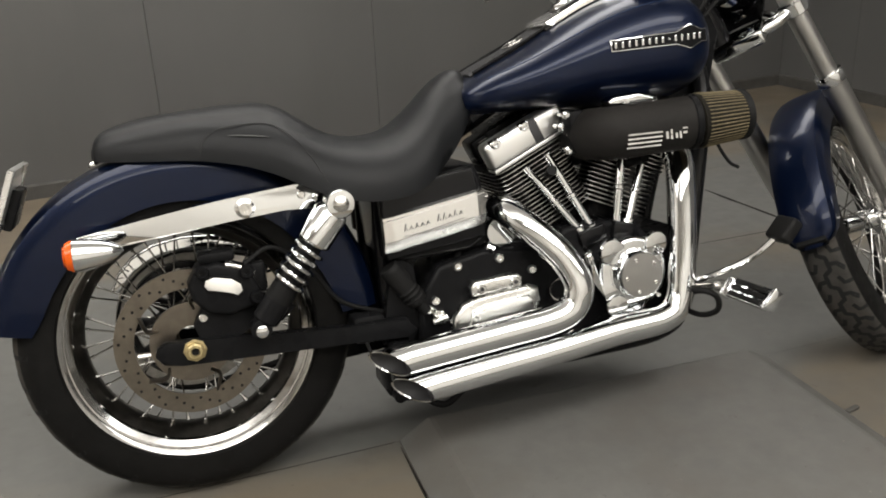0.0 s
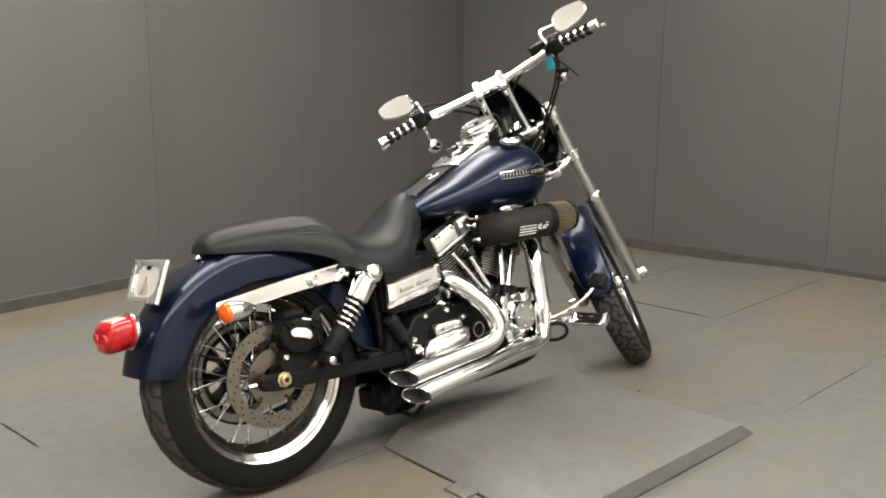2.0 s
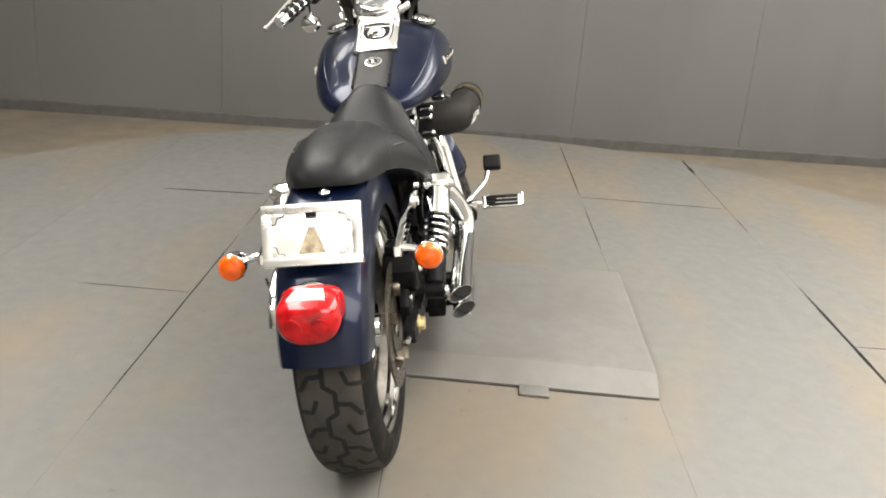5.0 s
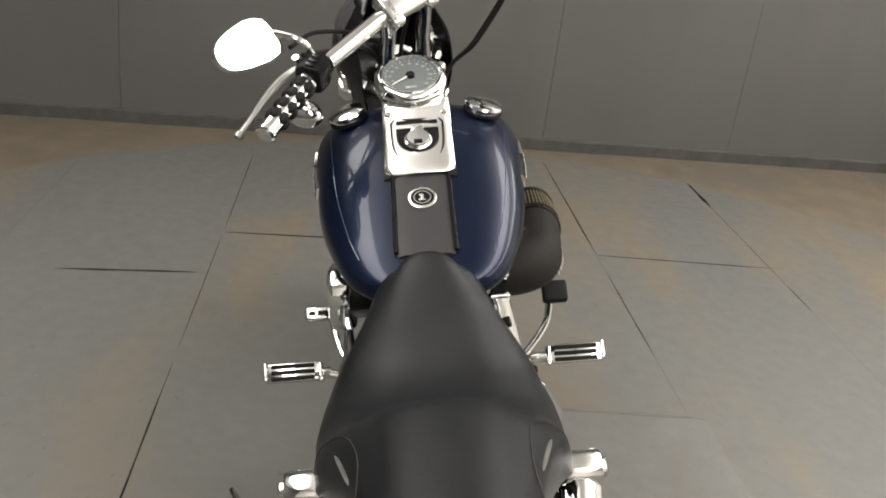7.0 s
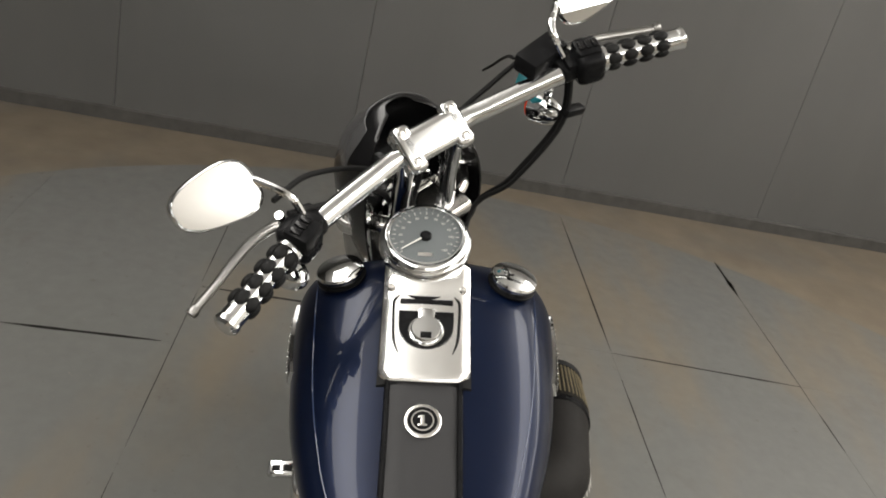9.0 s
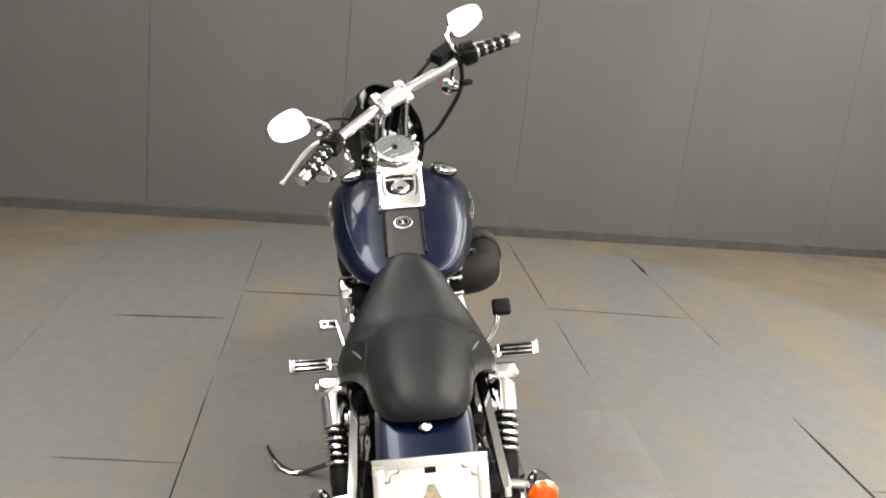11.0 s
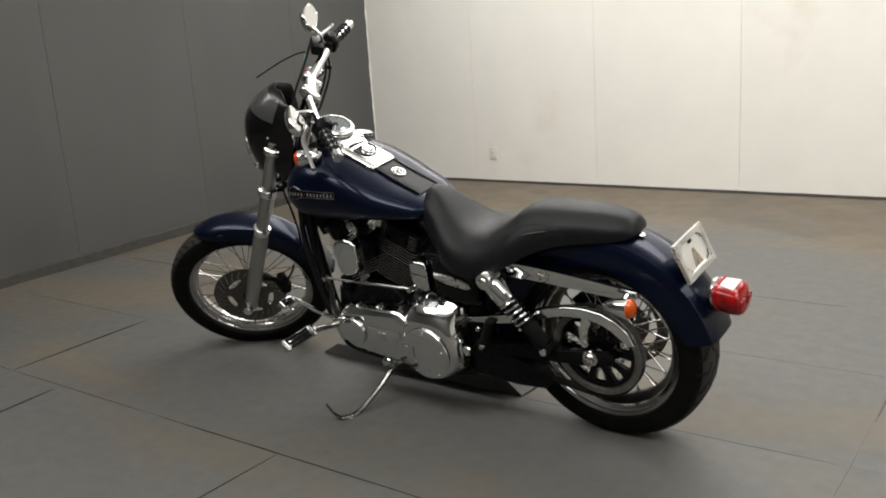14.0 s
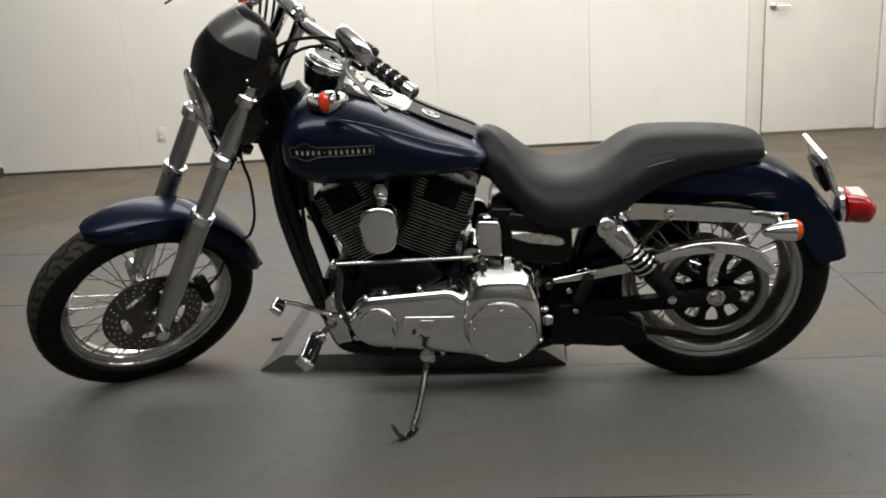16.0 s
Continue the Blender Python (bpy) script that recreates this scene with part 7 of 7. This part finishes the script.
    def mirror_out(k, grow):
        out = []
        for j in range(k):
            t = 2 * math.pi * j / k
            c, s4 = math.cos(t), math.sin(t)
            x = 0.067 * math.copysign(abs(c) ** 0.72, c)
            y = 0.042 * math.copysign(abs(s4) ** 0.72, s4) * (1.0 - 0.20 * (x * s / 0.067)) + 0.006 * x * s / 0.067
            out.append((x * (1 + grow), y * (1 + grow)))
        return out
    def mring(grow, back):
        return [mc_ + ms * (-x) + mu * y - aim * back for x, y in mirror_out(36, grow)]
    part("mirror", loft([mring(-0.45, 0.026), mring(-0.15, 0.020), mring(-0.02, 0.009), mring(0.0, 0.0), mring(-0.012, -0.0045), mring(-0.05, -0.0065), mring(-0.080, -0.0035)]), M_CHROME, bar, "chrome rear view mirror", sharp=0.9)
    part("mirror_glass", loft([mring(-0.080, -0.001), mring(-0.080, -0.0048)]), M_MIRROR, bar, "mirror glass")
    foot = M_(-0.026, 0.258, 0.232) if s > 0 else M_(-0.020, 0.250, 0.236)
    edge = mc_ + ms * (s * 0.060) - aim * 0.006
    mid = foot + Vector((0.030, -0.006 * s, 0.040)) if s < 0 else foot + Vector((0.022, 0.010, 0.036))
    part("mirror_stem", tube([foot, mid, edge], 0.0064, 10, 6), M_CHROME, bar, "bent chrome mirror stem")
    # front turn signal under the lever
    f_at = (0.001, 0.285, 0.078) if s > 0 else (0.008, -0.255, 0.108)
    f_at = Vector(f_at)
    ob = part("front_turn_signal", lathe([(0.004, -0.052), (0.012, -0.046), (0.020, -0.034), (0.026, -0.018), (0.0285, 0.0), (0.029, 0.010), (0.027, 0.012)], 28, f_at, (0.93, 0, -0.36)), M_CHROME, bike, "bullet turn signal with red-orange lens", STEER)
    part("lens", lathe([(0.0275, 0.009), (0.0275, 0.014), (0.022, 0.022), (0.012, 0.026), (0.0, 0.028)], 28, f_at, (0.93, 0, -0.36)), M_REDAMBER, ob, "red-orange lens")
    part("stalk", tube([f_at, f_at + Vector((-0.01, 0.0, 0.045)), Vector((-0.010, f_at.y * 1.0, 0.20)), Vector((-0.012, f_at.y * 1.02, 0.232))], 0.0065, 10), M_CHROME, ob)
    if s < 0:
        part("tag", block(f_at + Vector((0.035, 0.02, 0.055)), (0.002, 0.035, 0.05), 0.0005, Matrix.Rotation(radians(14), 4, "X")), M_TEAL, ob, "teal paper tag")
# cables
def cable(name, pts, r=0.0045, mat=None, parent=None, m=None):
    return part(name, tube(pts, r, 8, 7), mat or M_BLACKRUBBER, parent or bike, "", m)


inv = STEER.inverted()
B2F = lambda p: inv @ Vector(p)
cable("cable", [(0.010, 0.285, 0.238), (0.045, 0.20, 0.205), (0.06, 0.08, 0.12), (0.03, 0.02, 0.04), B2F((1.13, 0.03, 0.86))], 0.0045, m=STEER)
cable("cable", [(-0.02, 0.28, 0.235), (-0.012, 0.20, 0.195), (0.02, 0.10, 0.12), (0.03, 0.06, 0.02), B2F((1.12, 0.06, 0.84))], 0.0045, m=STEER)
cable("throttle_cable", [(-0.028, -0.270, 0.222), (-0.06, -0.235, 0.14), (-0.045, -0.155, 0.03), (-0.02, -0.075, -0.06), B2F((1.02, -0.08, 0.72))], 0.0045, m=STEER)
cable("throttle_cable", [(-0.018, -0.272, 0.220), (-0.045, -0.245, 0.13), (-0.03, -0.165, 0.02), (-0.01, -0.085, -0.08), B2F((1.00, -0.07, 0.70))], 0.0045, m=STEER)
cable("brake_hose", [(0.030, -0.26, 0.245), (0.040, -0.16, 0.20), (0.060, -0.05, 0.10), (0.045, 0.02, -0.10), (0.045, 0.055, -0.22), (0.0, 0.085, -0.30), (-0.045, 0.095, -0.40), (-0.060, 0.088, -0.47), (-0.056, 0.074, -0.50)], 0.0045, m=STEER)
cable("brake_hose", [(-0.050, 0.082, -0.62), (-0.046, 0.090, -0.66), (-0.030, 0.088, -0.71)], 0.0045, m=FORK)
cable("clutch_cable", [B2F((1.12, 0.05, 0.84)), B2F((1.13, 0.10, 0.60)), B2F((1.10, 0.125, 0.36)), B2F((1.02, 0.10, 0.20)), B2F((0.80, -0.10, 0.18))], 0.0055, m=STEER)
part("bulb_sleeve", join(block((-0.055, -0.262, 0.150), (0.02, 0.05, 0.016), 0.004, Matrix.Rotation(radians(20), 4, "X"))), M_SATIN, bike, "", STEER)
cable("whisker_wire", [(0.045, -0.205, 0.222), (0.075, -0.225, 0.196), (0.125, -0.262, 0.135), (0.175, -0.290, 0.068), (0.212, -0.304, 0.020)], 0.0028, M_BLACKRUBBER, bike, STEER)

# ---- foot controls ----
for s in (1, -1):
    peg_a, peg_b = Vector((1.096, s * 0.284 - (0.020 if s > 0 else 0), 0.298)), Vector((1.106, s * 0.416 - (0.020 if s > 0 else 0), 0.300))
    mount = part("footpeg_mount", join(tube([(1.06, s * 0.115, 0.27), (1.085, s * 0.16, 0.272), (1.094, s * 0.21, 0.284), (1.097, s * 0.258, 0.295)], 0.0105, 12), block((1.096, s * 0.260, 0.297), (0.022, 0.040, 0.022), 0.005, segs=2), rod((1.078, s * 0.252, 0.297), (1.114, s * 0.252, 0.297), 0.009), slab([(1.03, 0.21), (1.075, 0.20), (1.10, 0.26), (1.095, 0.35), (1.06, 0.38), (1.045, 0.30)], s * 0.135 - 0.010, s * 0.135 + 0.010, 0.004)), M_DULLCHROME, bike, "chrome forward control bracket")
    rings = []
    pq = (peg_a + peg_b) / 2
    tip = Matrix.Rotation(radians(-50), 4, 'Y')
    nrm_p = tip.to_3x3() @ Vector((0, 0, 1))
    fwd_p = tip.to_3x3() @ Vector((1, 0, 0))
    peg = part("footpeg", join(block(pq, (0.047, 0.130, 0.018), 0.006, tip, 3), block(peg_b, (0.045, 0.010, 0.027), 0.004, tip), block(peg_a, (0.045, 0.012, 0.027), 0.004, tip)), M_CHROME, mount, "chrome footpeg with black rubber strips")
    for dz in (0.0085, -0.0085):
        for dx, long in ((-0.0145, 0.104), (0.0, 0.104), (0.0145, 0.104)):
            part("rubber_strip", block(pq + fwd_p * dx + nrm_p * dz, (0.0105, long, 0.0075), 0.0022, tip), M_BLACKRUBBER, mount)
        part("boss", block(pq + nrm_p * dz * 1.25, (0.011, 0.011, 0.004), 0.001, tip @ Matrix.Rotation(radians(45), 4, "Z")), M_BLACKRUBBER, mount)
# brake pedal on the right
bp_ = part("brake_pedal", tube([(1.060, -0.165, 0.290), (1.090, -0.225, 0.312), (1.150, -0.285, 0.355), (1.200, -0.305, 0.398)], 0.009, 10, flat=0.8), M_CHROME, bike, "chrome brake pedal arm")
part("pedal_pad", block((1.209, -0.318, 0.414), (0.055, 0.062, 0.030), 0.008, Matrix.Rotation(radians(-48), 4, "Y"), 3), M_BLACKRUBBER, bp_, "black rubber pedal pad")
part("pedal_wire", tube([(1.05, -0.150, 0.235), (1.075, -0.205, 0.222), (1.092, -0.245, 0.240), (1.088, -0.250, 0.272), (1.066, -0.228, 0.284), (1.04, -0.19, 0.272)], 0.0065, 8, 6), M_BLACKRUBBER, bike, "black looped wire by the brake pedal")
# shift lever and rod on the left
sl = part("shift_lever", tube([(1.045, 0.165, 0.310), (1.085, 0.205, 0.345), (1.140, 0.225, 0.383), (1.186, 0.236, 0.402)], 0.0075, 10), M_CHROME, bike, "chrome shift lever")
tip = Matrix.Rotation(radians(-42), 4, "Y")
part("shift_peg", join(block((1.192, 0.268, 0.404), (0.036, 0.062, 0.022), 0.008, tip, 3)), M_CHROME, sl, "chrome shifter peg")
for k in (1, -1):
    part("rubber_strip", block(Vector((1.192, 0.268, 0.404)) + tip.to_3x3() @ Vector((0, 0, k * 0.0095)), (0.013, 0.042, 0.006), 0.002, tip), M_BLACKRUBBER, sl)
    part("diamond", block(Vector((1.192, 0.268, 0.404)) + tip.to_3x3() @ Vector((0, 0, k * 0.0112)), (0.010, 0.010, 0.004), 0.001, tip @ Matrix.Rotation(radians(45), 4, "Z")), M_CHROME, sl)
part("shift_arm", tube([(1.040, 0.175, 0.485), (1.032, 0.178, 0.44), (1.045, 0.175, 0.38), (1.045, 0.165, 0.335), (1.02, 0.160, 0.26)], [0.008, 0.010, 0.012, 0.014, 0.010], 12, flat=0.6), M_DARKSTEEL, bike)
rd = part("shift_rod", rod((1.042, 0.182, 0.486), (0.648, 0.172, 0.488), 0.0048, 10), M_DULLCHROME, bike, "thin chrome shift rod")
part("rod_joint", rod((1.042, 0.170, 0.486), (1.042, 0.196, 0.486), 0.009), M_CHROME, rd)
part("rod_joint", rod((0.648, 0.160, 0.488), (0.648, 0.186, 0.488), 0.009), M_CHROME, rd)
# side stand
M_STAND = material("worn_stand_chrome", (0.17, 0.167, 0.16), 0.16, metal=1.0, vary=0.3, rough_vary=0.08, scale=50)
st = part("side_stand", tube([(0.808, 0.125, 0.172), (0.812, 0.175, 0.146), (0.820, 0.25, 0.107), (0.832, 0.340, 0.073), (0.840, 0.388, 0.066)], [0.015, 0.0115, 0.0095, 0.009, 0.010], 14, flat=0.85), M_STAND, bike, "chrome side stand swung out on the deck")
part("stand_foot", tube([(0.832, 0.372, 0.066), (0.842, 0.400, 0.0675), (0.858, 0.430, 0.082), (0.868, 0.450, 0.112), (0.874, 0.464, 0.148)], [0.012, 0.015, 0.012, 0.008, 0.0065], 12, flat=0.6), M_STAND, st)
part("stand_lug", block((0.800, 0.155, 0.178), (0.034, 0.070, 0.045), 0.009), M_CHROME, st)
part("stand_pivot", lathe([(0.019, 0), (0.019, 0.016), (0.015, 0.021), (0, 0.022)], 18, (0.806, 0.188, 0.186), (0, 1, 0.35)), M_CHROME, st)
